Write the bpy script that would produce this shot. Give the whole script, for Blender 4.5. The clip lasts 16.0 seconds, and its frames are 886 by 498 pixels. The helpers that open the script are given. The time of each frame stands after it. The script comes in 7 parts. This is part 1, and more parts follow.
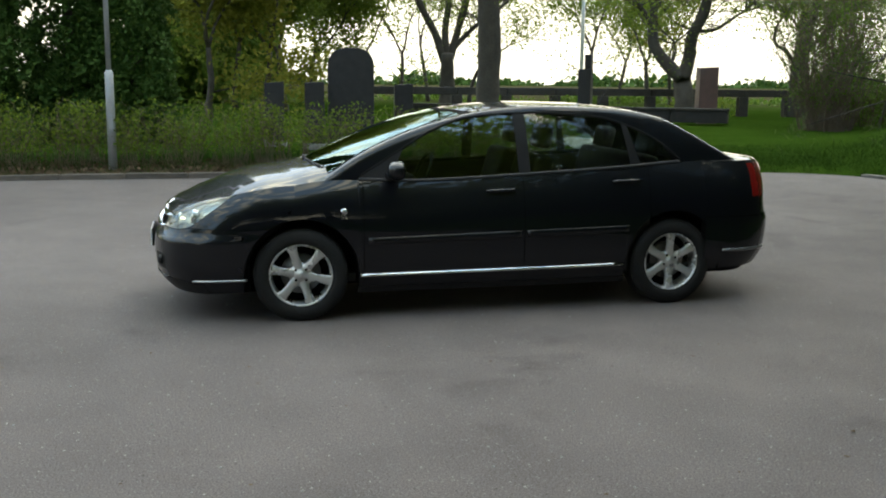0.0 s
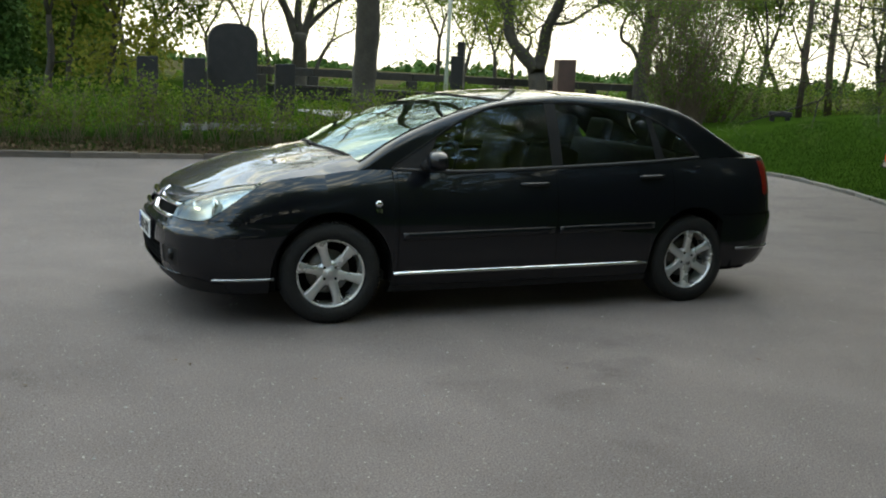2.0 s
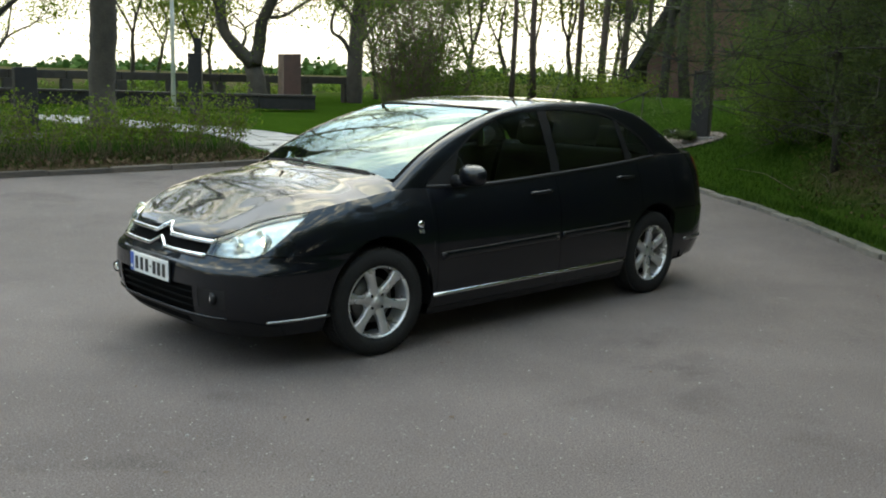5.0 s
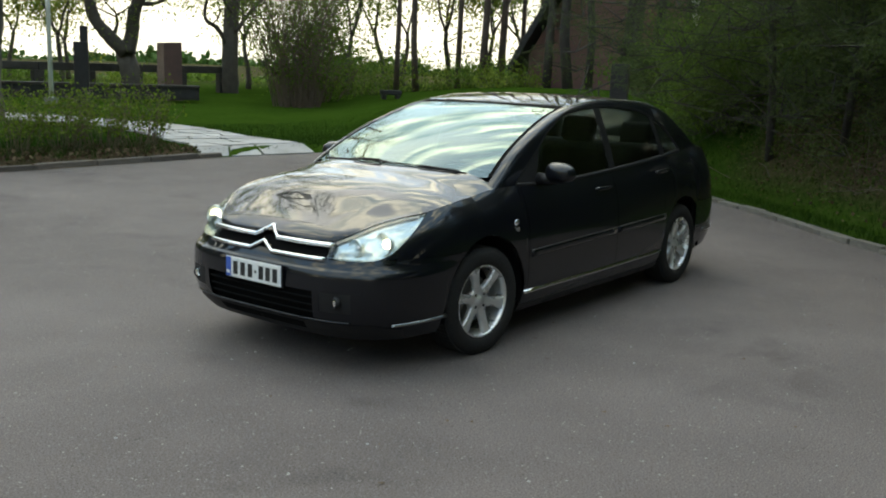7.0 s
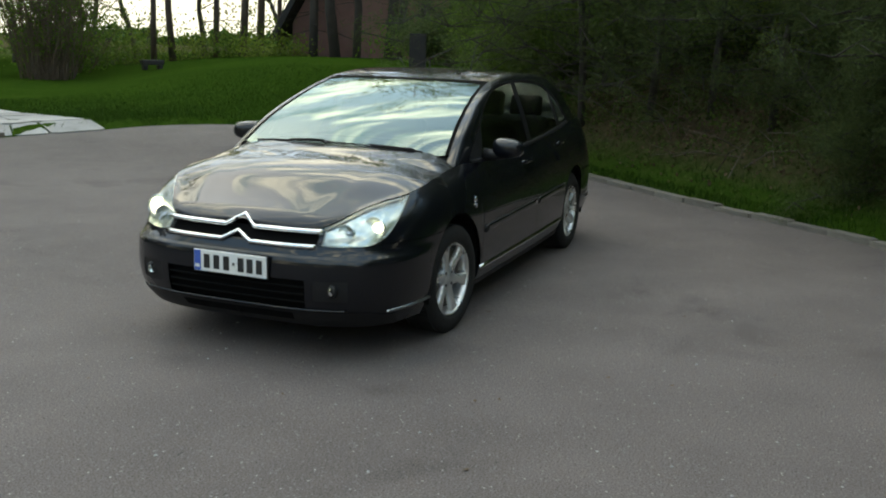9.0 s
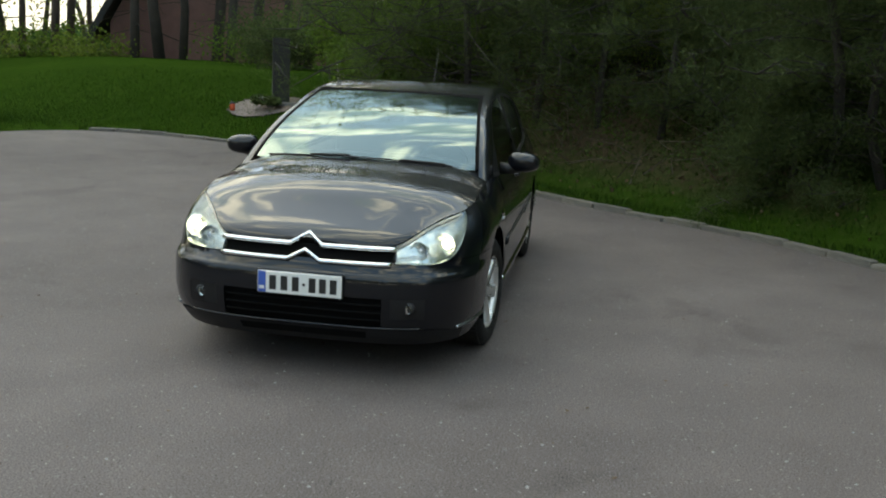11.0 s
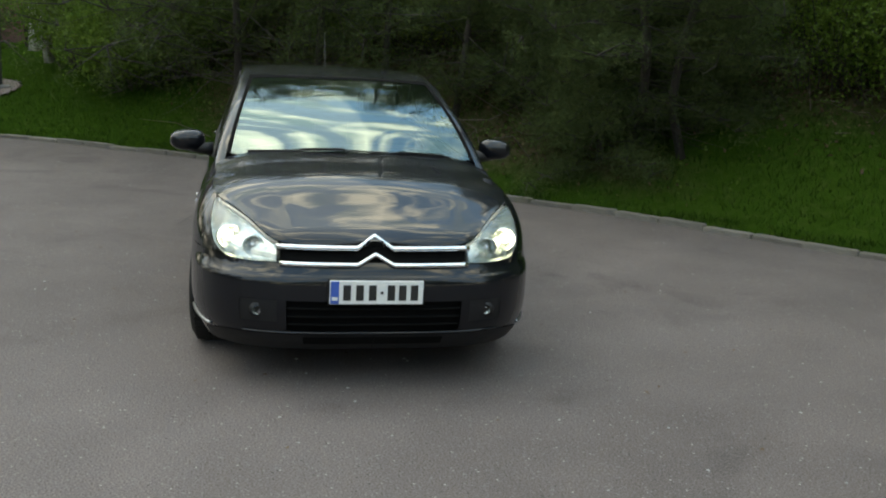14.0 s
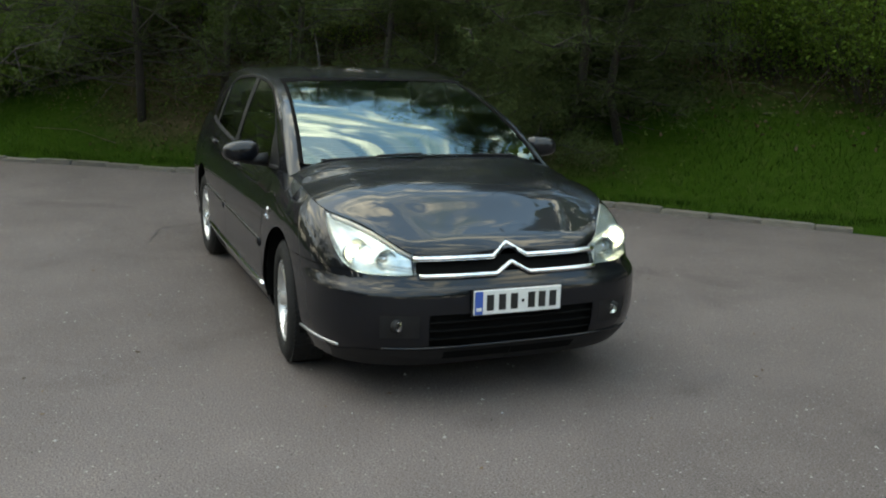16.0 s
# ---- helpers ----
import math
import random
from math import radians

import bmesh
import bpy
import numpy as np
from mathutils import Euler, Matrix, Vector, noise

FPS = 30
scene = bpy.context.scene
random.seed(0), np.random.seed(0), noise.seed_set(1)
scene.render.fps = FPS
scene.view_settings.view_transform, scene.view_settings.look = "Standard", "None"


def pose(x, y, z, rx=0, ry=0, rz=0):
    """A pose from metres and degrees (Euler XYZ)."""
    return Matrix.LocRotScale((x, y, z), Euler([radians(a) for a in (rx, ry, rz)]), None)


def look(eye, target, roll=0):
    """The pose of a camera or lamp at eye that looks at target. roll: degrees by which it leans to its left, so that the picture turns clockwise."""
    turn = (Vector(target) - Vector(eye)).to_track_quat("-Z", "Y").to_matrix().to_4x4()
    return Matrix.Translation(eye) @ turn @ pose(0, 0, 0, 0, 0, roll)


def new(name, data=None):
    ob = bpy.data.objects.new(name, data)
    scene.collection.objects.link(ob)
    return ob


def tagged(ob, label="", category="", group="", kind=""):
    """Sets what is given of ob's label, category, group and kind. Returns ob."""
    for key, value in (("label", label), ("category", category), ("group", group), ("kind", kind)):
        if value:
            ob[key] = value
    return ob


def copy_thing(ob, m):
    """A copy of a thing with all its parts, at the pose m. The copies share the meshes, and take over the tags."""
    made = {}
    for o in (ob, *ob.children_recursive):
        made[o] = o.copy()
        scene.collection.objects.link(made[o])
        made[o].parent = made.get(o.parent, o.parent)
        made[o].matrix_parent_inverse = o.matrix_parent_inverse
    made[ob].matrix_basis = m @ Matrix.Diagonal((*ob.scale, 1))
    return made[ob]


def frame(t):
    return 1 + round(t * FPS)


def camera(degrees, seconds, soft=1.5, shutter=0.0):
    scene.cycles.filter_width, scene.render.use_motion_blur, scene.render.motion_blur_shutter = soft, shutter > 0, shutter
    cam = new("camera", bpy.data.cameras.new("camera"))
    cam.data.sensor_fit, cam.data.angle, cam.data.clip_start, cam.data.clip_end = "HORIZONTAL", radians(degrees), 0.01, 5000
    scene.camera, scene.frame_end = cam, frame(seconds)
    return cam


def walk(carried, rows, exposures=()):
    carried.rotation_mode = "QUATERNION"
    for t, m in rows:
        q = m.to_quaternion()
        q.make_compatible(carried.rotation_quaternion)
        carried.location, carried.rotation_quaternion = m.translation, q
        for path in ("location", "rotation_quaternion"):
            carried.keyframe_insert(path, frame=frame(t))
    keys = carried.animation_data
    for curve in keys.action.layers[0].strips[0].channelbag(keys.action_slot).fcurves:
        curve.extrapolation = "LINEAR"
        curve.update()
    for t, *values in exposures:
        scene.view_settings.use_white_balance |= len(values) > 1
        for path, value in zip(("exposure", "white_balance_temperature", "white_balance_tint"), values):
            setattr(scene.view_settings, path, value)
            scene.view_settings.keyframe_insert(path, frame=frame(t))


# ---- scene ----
cam = camera(48.9, 16.0, soft=2.0)
METRES, EYE, TILT, LEAN, TURN = 11.557, 1.5606, 0.0, 0.0, -15.2
ROWS = [
    (0.0, 0.0, 0.0, 0.0, -0.13, -8.9, 0.82),
    (0.5, -0.0287, 0.0114, -0.0016, -3.19, -8.77, 0.33),
    (1.0, -0.0587, 0.024, 0.0001, -5.81, -8.37, -1.02),
    (1.5, -0.0905, 0.0347, 0.001, -8.6, -9.35, -0.47),
    (2.0, -0.1197, 0.0504, 0.0001, -10.48, -9.77, -1.43),
    (2.5, -0.147, 0.0672, 0.0027, -12.98, -10.52, -1.1),
    (3.0, -0.1804, 0.08, 0.0036, -16.99, -11.42, -0.63),
    (3.5, -0.2053, 0.0932, 0.0047, -20.57, -11.43, -1.26),
    (4.0, -0.2328, 0.1106, 0.0069, -23.98, -10.82, -1.26),
    (4.5, -0.2622, 0.1213, 0.008, -26.98, -10.29, -0.69),
    (7.0, -0.3969, 0.2026, 0.0141, -38.69, -10.71, -0.21),
    (7.5, -0.4187, 0.2206, 0.0162, -40.6, -10.89, -1.23),
    (8.0, -0.4455, 0.2398, 0.0195, -45.22, -11.69, 0.07),
    (8.5, -0.4594, 0.2606, 0.0176, -49.73, -11.79, -0.42),
    (9.0, -0.4727, 0.2869, 0.019, -54.19, -12.55, -0.21),
    (11.5, -0.5482, 0.4208, 0.0252, -69.27, -11.96, -0.64),
    (12.0, -0.5535, 0.4525, 0.0227, -72.64, -12.04, 0.02),
    (12.5, -0.5578, 0.4799, 0.0246, -75.11, -12.21, -2.17),
    (13.0, -0.5669, 0.5123, 0.0258, -79.39, -12.37, -0.48),
    (13.5, -0.5664, 0.5411, 0.0237, -83.51, -12.75, -2.19),
    (14.0, -0.5633, 0.5726, 0.025, -87.41, -13.08, -2.09),
    (14.5, -0.5652, 0.606, 0.0255, -90.51, -13.3, -0.45),
    (15.0, -0.5618, 0.6363, 0.0259, -93.31, -13.92, -1.72),
    (15.5, -0.5514, 0.6647, 0.0262, -96.2, -13.55, -0.7),
    (16.0, -0.5462, 0.6975, 0.0264, -98.34, -13.44, -0.87),
]
# the car stands level at the origin, its nose towards -x
BASE = pose(0.045, 0, -0.046, -1.15, -1.15, 0) @ pose(-2.2195, -7.395, EYE, TILT, LEAN, TURN)
EXPOSURES = [(0, 1.42, 8250, 2.8), (5, 1.44, 8250, 2.8), (8, 1.04, 8250, 2.0), (16, 1.28, 8500, 3.5)]
walk(cam, [(t, BASE @ pose(METRES * x, METRES * y, METRES * z, 90 + pitch, roll, yaw)) for t, x, y, z, yaw, pitch, roll in ROWS], EXPOSURES)

# ---- world and sun ----
SUN_EL, SUN_AZ = 42.0, 34.0      # degrees above the horizon; degrees from +y towards +x
world = bpy.data.worlds.new("sky")
scene.world = world
world.use_nodes = True
wn, wl = world.node_tree.nodes, world.node_tree.links
wn.clear()
w_out = wn.new("ShaderNodeOutputWorld")
w_bg = wn.new("ShaderNodeBackground")
w_sky = wn.new("ShaderNodeTexSky")
w_sky.sky_type = "NISHITA"
w_sky.sun_disc = False
w_sky.sun_elevation, w_sky.sun_rotation = radians(SUN_EL), radians(SUN_AZ)
w_co = wn.new("ShaderNodeTexCoord")
w_map = wn.new("ShaderNodeMapping")
w_map.inputs["Scale"].default_value = (1.0, 1.0, 3.2)
w_map.inputs["Location"].default_value = (0.35, 0.1, 0.2)
w_noise = wn.new("ShaderNodeTexNoise")
w_noise.inputs["Scale"].default_value = 4.6
w_noise.inputs["Detail"].default_value = 5.0
w_noise.inputs["Roughness"].default_value = 0.55
w_noise.inputs["Distortion"].default_value = 0.5
w_ramp = wn.new("ShaderNodeValToRGB")
w_ramp.color_ramp.elements[0].position, w_ramp.color_ramp.elements[1].position = 0.475, 0.565
w_fine = wn.new("ShaderNodeTexNoise")
w_fine.inputs["Scale"].default_value = 7.0
w_fine.inputs["Detail"].default_value = 5.0
w_grey = wn.new("ShaderNodeMix")
w_grey.data_type = "RGBA"
w_grey.inputs[6].default_value, w_grey.inputs[7].default_value = (7.5, 12.6, 18.0, 1), (46.0, 47.0, 46.0, 1)
w_mix = wn.new("ShaderNodeMix")
w_mix.data_type = "RGBA"
wl.new(w_co.outputs["Generated"], w_map.inputs["Vector"])
wl.new(w_map.outputs["Vector"], w_noise.inputs["Vector"])
wl.new(w_map.outputs["Vector"], w_fine.inputs["Vector"])
# clouds close up towards the horizon
w_sep, w_low, w_sum = wn.new("ShaderNodeSeparateXYZ"), wn.new("ShaderNodeMapRange"), wn.new("ShaderNodeMath")
w_low.inputs["From Min"].default_value, w_low.inputs["From Max"].default_value = 0.0, 0.24
w_low.inputs["To Min"].default_value, w_low.inputs["To Max"].default_value = 0.30, 0.0
wl.new(w_co.outputs["Generated"], w_sep.inputs[0])
wl.new(w_sep.outputs["Z"], w_low.inputs["Value"])
wl.new(w_noise.outputs["Fac"], w_sum.inputs[0])
wl.new(w_low.outputs[0], w_sum.inputs[1])
wl.new(w_sum.outputs[0], w_ramp.inputs["Fac"])
w_con = wn.new("ShaderNodeMapRange")
w_con.inputs["From Min"].default_value, w_con.inputs["From Max"].default_value = 0.39, 0.61
wl.new(w_fine.outputs["Fac"], w_con.inputs["Value"])
w_full = wn.new("ShaderNodeMath")
w_full.operation, w_full.inputs[1].default_value, w_full.use_clamp = "MULTIPLY_ADD", 4.0, True
wl.new(w_low.outputs[0], w_full.inputs[0])
wl.new(w_con.outputs[0], w_full.inputs[2])
wl.new(w_full.outputs[0], w_grey.inputs[0])
wl.new(w_ramp.outputs["Color"], w_mix.inputs[0])
w_blue = wn.new("ShaderNodeMix")
w_blue.data_type, w_blue.inputs[0].default_value, w_blue.inputs[7].default_value = "RGBA", 0.6, (2.6, 5.0, 9.0, 1)
wl.new(w_sky.outputs["Color"], w_blue.inputs[6])
wl.new(w_blue.outputs[2], w_mix.inputs[6])
# the cloud is brightest where the sun stands behind it
w_dot, w_lobe, w_lit = wn.new("ShaderNodeVectorMath"), wn.new("ShaderNodeMapRange"), wn.new("ShaderNodeMix")
w_dot.operation = "DOT_PRODUCT"
w_dot.inputs[1].default_value = (math.sin(radians(SUN_AZ)) * math.cos(radians(SUN_EL)), math.cos(radians(SUN_AZ)) * math.cos(radians(SUN_EL)), math.sin(radians(SUN_EL)))
w_lobe.inputs["From Min"].default_value, w_lobe.inputs["From Max"].default_value = 0.60, 1.0
w_lobe.inputs["To Min"].default_value, w_lobe.inputs["To Max"].default_value = 0.29, 0.41
w_lit.data_type, w_lit.blend_type = "RGBA", "MULTIPLY"
w_lit.inputs[0].default_value = 1.0
wl.new(w_co.outputs["Generated"], w_dot.inputs[0])
wl.new(w_dot.outputs["Value"], w_lobe.inputs["Value"])
wl.new(w_grey.outputs[2], w_lit.inputs[6])
wl.new(w_lobe.outputs[0], w_lit.inputs[7])
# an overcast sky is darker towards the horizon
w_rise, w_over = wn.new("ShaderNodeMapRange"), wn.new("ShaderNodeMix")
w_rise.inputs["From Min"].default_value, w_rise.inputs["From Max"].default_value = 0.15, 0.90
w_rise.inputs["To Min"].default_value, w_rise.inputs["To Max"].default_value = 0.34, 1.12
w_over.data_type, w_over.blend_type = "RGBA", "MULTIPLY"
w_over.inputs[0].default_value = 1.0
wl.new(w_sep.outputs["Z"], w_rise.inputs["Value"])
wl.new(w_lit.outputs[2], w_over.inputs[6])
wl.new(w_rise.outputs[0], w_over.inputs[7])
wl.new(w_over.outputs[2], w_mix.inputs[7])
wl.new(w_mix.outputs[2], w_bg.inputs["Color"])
w_bg.inputs["Strength"].default_value = 0.15
wl.new(w_bg.outputs["Background"], w_out.inputs["Surface"])

sun_data = bpy.data.lights.new("sun", "SUN")
sun_data.energy, sun_data.angle, sun_data.color = 0.5, radians(95), (1.0, 0.95, 0.87)
sun = new("sun", sun_data)
_az, _el = radians(SUN_AZ), radians(SUN_EL)
sun.matrix_world = look((30 * math.sin(_az) * math.cos(_el), 30 * math.cos(_az) * math.cos(_el), 30 * math.sin(_el)), (0, 0, 0))

# ---- materials ----
def mat_base(name):
    m = bpy.data.materials.new(name)
    m.use_nodes = True
    nt = m.node_tree
    return m, nt.nodes, nt.links, nt.nodes["Principled BSDF"]


def mat(name, a, b=None, scale=8.0, fine=60.0, rough=0.6, rough_var=0.1, metal=0.0, bump=0.15, bump_scale=None, coat=0.0, vary=0.0, trans=0.0, spec=0.5):
    """Two colours mixed by a broad and a fine noise, with relief from the fine one; vary: brightness by object."""
    m, n, l, p = mat_base(name)
    b = b or tuple(c * 0.7 for c in a)
    co = n.new("ShaderNodeTexCoord")
    n1, n2 = n.new("ShaderNodeTexNoise"), n.new("ShaderNodeTexNoise")
    n1.inputs["Scale"].default_value, n2.inputs["Scale"].default_value = scale, fine
    n1.inputs["Detail"].default_value, n2.inputs["Detail"].default_value = 4, 5
    add = n.new("ShaderNodeMath")
    add.operation = "MULTIPLY_ADD"
    add.inputs[1].default_value = 0.5
    half = n.new("ShaderNodeMath")
    half.operation = "MULTIPLY"
    half.inputs[1].default_value = 0.5
    ramp = n.new("ShaderNodeValToRGB")
    ramp.color_ramp.elements[0].position, ramp.color_ramp.elements[1].position = 0.32, 0.68
    ramp.color_ramp.elements[0].color, ramp.color_ramp.elements[1].color = (*a, 1), (*b, 1)
    for t in (n1, n2):
        l.new(co.outputs["Object"], t.inputs["Vector"])
    l.new(n2.outputs["Fac"], half.inputs[0])
    l.new(n1.outputs["Fac"], add.inputs[0])
    l.new(half.outputs[0], add.inputs[2])
    l.new(add.outputs[0], ramp.inputs["Fac"])
    colour = ramp.outputs["Color"]
    if vary:
        info, hsv, mr = n.new("ShaderNodeObjectInfo"), n.new("ShaderNodeHueSaturation"), n.new("ShaderNodeMapRange")
        mr.inputs["To Min"].default_value, mr.inputs["To Max"].default_value = 1 - vary, 1 + vary
        l.new(info.outputs["Random"], mr.inputs["Value"])
        l.new(mr.outputs[0], hsv.inputs["Value"])
        l.new(colour, hsv.inputs["Color"])
        colour = hsv.outputs["Color"]
    l.new(colour, p.inputs["Base Color"])
    rr = n.new("ShaderNodeMapRange")
    rr.inputs["To Min"].default_value, rr.inputs["To Max"].default_value = max(0.02, rough - rough_var), min(1, rough + rough_var)
    l.new(n1.outputs["Fac"], rr.inputs["Value"])
    l.new(rr.outputs[0], p.inputs["Roughness"])
    p.inputs["Metallic"].default_value = metal
    p.inputs["Specular IOR Level"].default_value = spec
    p.inputs["Coat Weight"].default_value = coat
    p.inputs["Coat Roughness"].default_value = 0.03
    p.inputs["Transmission Weight"].default_value = trans
    if bump:
        bm_ = n.new("ShaderNodeBump")
        bm_.inputs["Strength"].default_value = bump
        bm_.inputs["Distance"].default_value = 0.02
        l.new(n2.outputs["Fac"], bm_.inputs["Height"])
        l.new(bm_.outputs["Normal"], p.inputs["Normal"])
    return m


def leaf_mat(name, a, b, rough=0.55, through_=0.35):
    """Leaves: colour differs from leaf to leaf, and light passes through them."""
    m, n, l, p = mat_base(name)
    geo, ramp = n.new("ShaderNodeNewGeometry"), n.new("ShaderNodeValToRGB")
    ramp.color_ramp.elements[0].color, ramp.color_ramp.elements[1].color = (*a, 1), (*b, 1)
    l.new(geo.outputs["Random Per Island"], ramp.inputs["Fac"])
    l.new(ramp.outputs["Color"], p.inputs["Base Color"])
    p.inputs["Roughness"].default_value = rough
    p.inputs["Specular IOR Level"].default_value = 0.06
    if through_:
        tr, mx, out = n.new("ShaderNodeBsdfTranslucent"), n.new("ShaderNodeMixShader"), n["Material Output"]
        l.new(ramp.outputs["Color"], tr.inputs["Color"])
        mx.inputs[0].default_value = through_
        l.new(p.outputs[0], mx.inputs[1])
        l.new(tr.outputs[0], mx.inputs[2])
        l.new(mx.outputs[0], out.inputs["Surface"])
    return m


def asphalt_mat():
    m, n, l, p = mat_base("worn_asphalt")
    co = n.new("ShaderNodeTexCoord")
    big, mid, grit, spots = (n.new("ShaderNodeTexNoise") for _ in range(4))
    vor = n.new("ShaderNodeTexVoronoi")
    for t, sc, de in ((big, 0.22, 5), (mid, 1.7, 5), (grit, 120, 3), (spots, 14, 3)):
        t.inputs["Scale"].default_value, t.inputs["Detail"].default_value = sc, de
        l.new(co.outputs["Object"], t.inputs["Vector"])
    vor.inputs["Scale"].default_value = 125
    l.new(co.outputs["Object"], vor.inputs["Vector"])
    r1, r2, r3 = (n.new("ShaderNodeValToRGB") for _ in range(3))
    r1.color_ramp.elements[0].position, r1.color_ramp.elements[1].position = 0.3, 0.7
    r1.color_ramp.elements[0].color, r1.color_ramp.elements[1].color = (0.088, 0.0745, 0.071, 1), (0.134, 0.114, 0.109, 1)
    r2.color_ramp.elements[0].position, r2.color_ramp.elements[1].position = 0.3, 0.72
    r2.color_ramp.elements[0].color, r2.color_ramp.elements[1].color = (0.90, 0.90, 0.90, 1), (1.09, 1.085, 1.08, 1)
    # single pale chippings
    r3.color_ramp.elements[0].position, r3.color_ramp.elements[1].position = 0.955, 0.995
    mul, mul2, mix = n.new("ShaderNodeMix"), n.new("ShaderNodeMix"), n.new("ShaderNodeMix")
    for t in (mul, mul2, mix):
        t.data_type = "RGBA"
    mul.blend_type = mul2.blend_type = "MULTIPLY"
    mul.inputs[0].default_value = mul2.inputs[0].default_value = 1
    l.new(big.outputs["Fac"], r1.inputs["Fac"])
    l.new(mid.outputs["Fac"], r2.inputs["Fac"])
    l.new(r1.outputs["Color"], mul.inputs[6])
    l.new(r2.outputs["Color"], mul.inputs[7])
    gr = n.new("ShaderNodeMapRange")
    gr.inputs["From Min"].default_value, gr.inputs["From Max"].default_value = 0.25, 0.75
    gr.inputs["To Min"].default_value, gr.inputs["To Max"].default_value = 0.38, 1.62
    l.new(grit.outputs["Fac"], gr.inputs["Value"])
    l.new(mul.outputs[2], mul2.inputs[6])
    l.new(gr.outputs[0], mul2.inputs[7])
    sep = n.new("ShaderNodeSeparateColor")
    l.new(vor.outputs["Color"], sep.inputs[0])
    l.new(sep.outputs[0], r3.inputs["Fac"])
    l.new(r3.outputs["Color"], mix.inputs[0])
    l.new(mul2.outputs[2], mix.inputs[6])
    mix.inputs[7].default_value = (0.17, 0.158, 0.15, 1)
    # larger chippings, dark and pale, and worn stains
    v2, s2 = n.new("ShaderNodeTexVoronoi"), n.new("ShaderNodeSeparateColor")
    v2.inputs["Scale"].default_value = 50
    l.new(co.outputs["Object"], v2.inputs["Vector"])
    l.new(v2.outputs["Color"], s2.inputs[0])
    small, pick, both = (n.new("ShaderNodeMath") for _ in range(3))
    small.operation, small.inputs[1].default_value = "LESS_THAN", 0.26
    pick.operation, pick.inputs[1].default_value = "GREATER_THAN", 0.93
    both.operation = "MULTIPLY"
    l.new(v2.outputs["Distance"], small.inputs[0])
    l.new(s2.outputs[0], pick.inputs[0])
    l.new(small.outputs[0], both.inputs[0])
    l.new(pick.outputs[0], both.inputs[1])
    tone, chip, stain, sr, wet = n.new("ShaderNodeValToRGB"), n.new("ShaderNodeMix"), n.new("ShaderNodeTexNoise"), n.new("ShaderNodeValToRGB"), n.new("ShaderNodeMix")
    tone.color_ramp.elements[0].color, tone.color_ramp.elements[1].color = (0.045, 0.04, 0.038, 1), (0.27, 0.255, 0.24, 1)
    tone.color_ramp.elements[0].position, tone.color_ramp.elements[1].position = 0.35, 0.65
    l.new(s2.outputs[1], tone.inputs["Fac"])
    stain.inputs["Scale"].default_value, stain.inputs["Detail"].default_value, stain.inputs["Distortion"].default_value = 0.8, 6, 1.2
    l.new(co.outputs["Object"], stain.inputs["Vector"])
    sr.color_ramp.elements[0].position, sr.color_ramp.elements[1].position = 0.27, 0.42
    sr.color_ramp.elements[0].color, sr.color_ramp.elements[1].color = (0.72, 0.72, 0.72, 1), (1, 1, 1, 1)
    l.new(stain.outputs["Fac"], sr.inputs["Fac"])
    chip.data_type = wet.data_type = "RGBA"
    wet.blend_type, wet.inputs[0].default_value = "MULTIPLY", 1
    l.new(both.outputs[0], chip.inputs[0])
    l.new(mix.outputs[2], chip.inputs[6])
    l.new(tone.outputs["Color"], chip.inputs[7])
    l.new(chip.outputs[2], wet.inputs[6])
    l.new(sr.outputs["Color"], wet.inputs[7])
    l.new(wet.outputs[2], p.inputs["Base Color"])
    p.inputs["Roughness"].default_value = 0.82
    p.inputs["Specular IOR Level"].default_value = 0.18
    bp = n.new("ShaderNodeBump")
    bp.inputs["Strength"].default_value, bp.inputs["Distance"].default_value = 0.3, 0.01
    l.new(grit.outputs["Fac"], bp.inputs["Height"])
    l.new(bp.outputs["Normal"], p.inputs["Normal"])
    return m


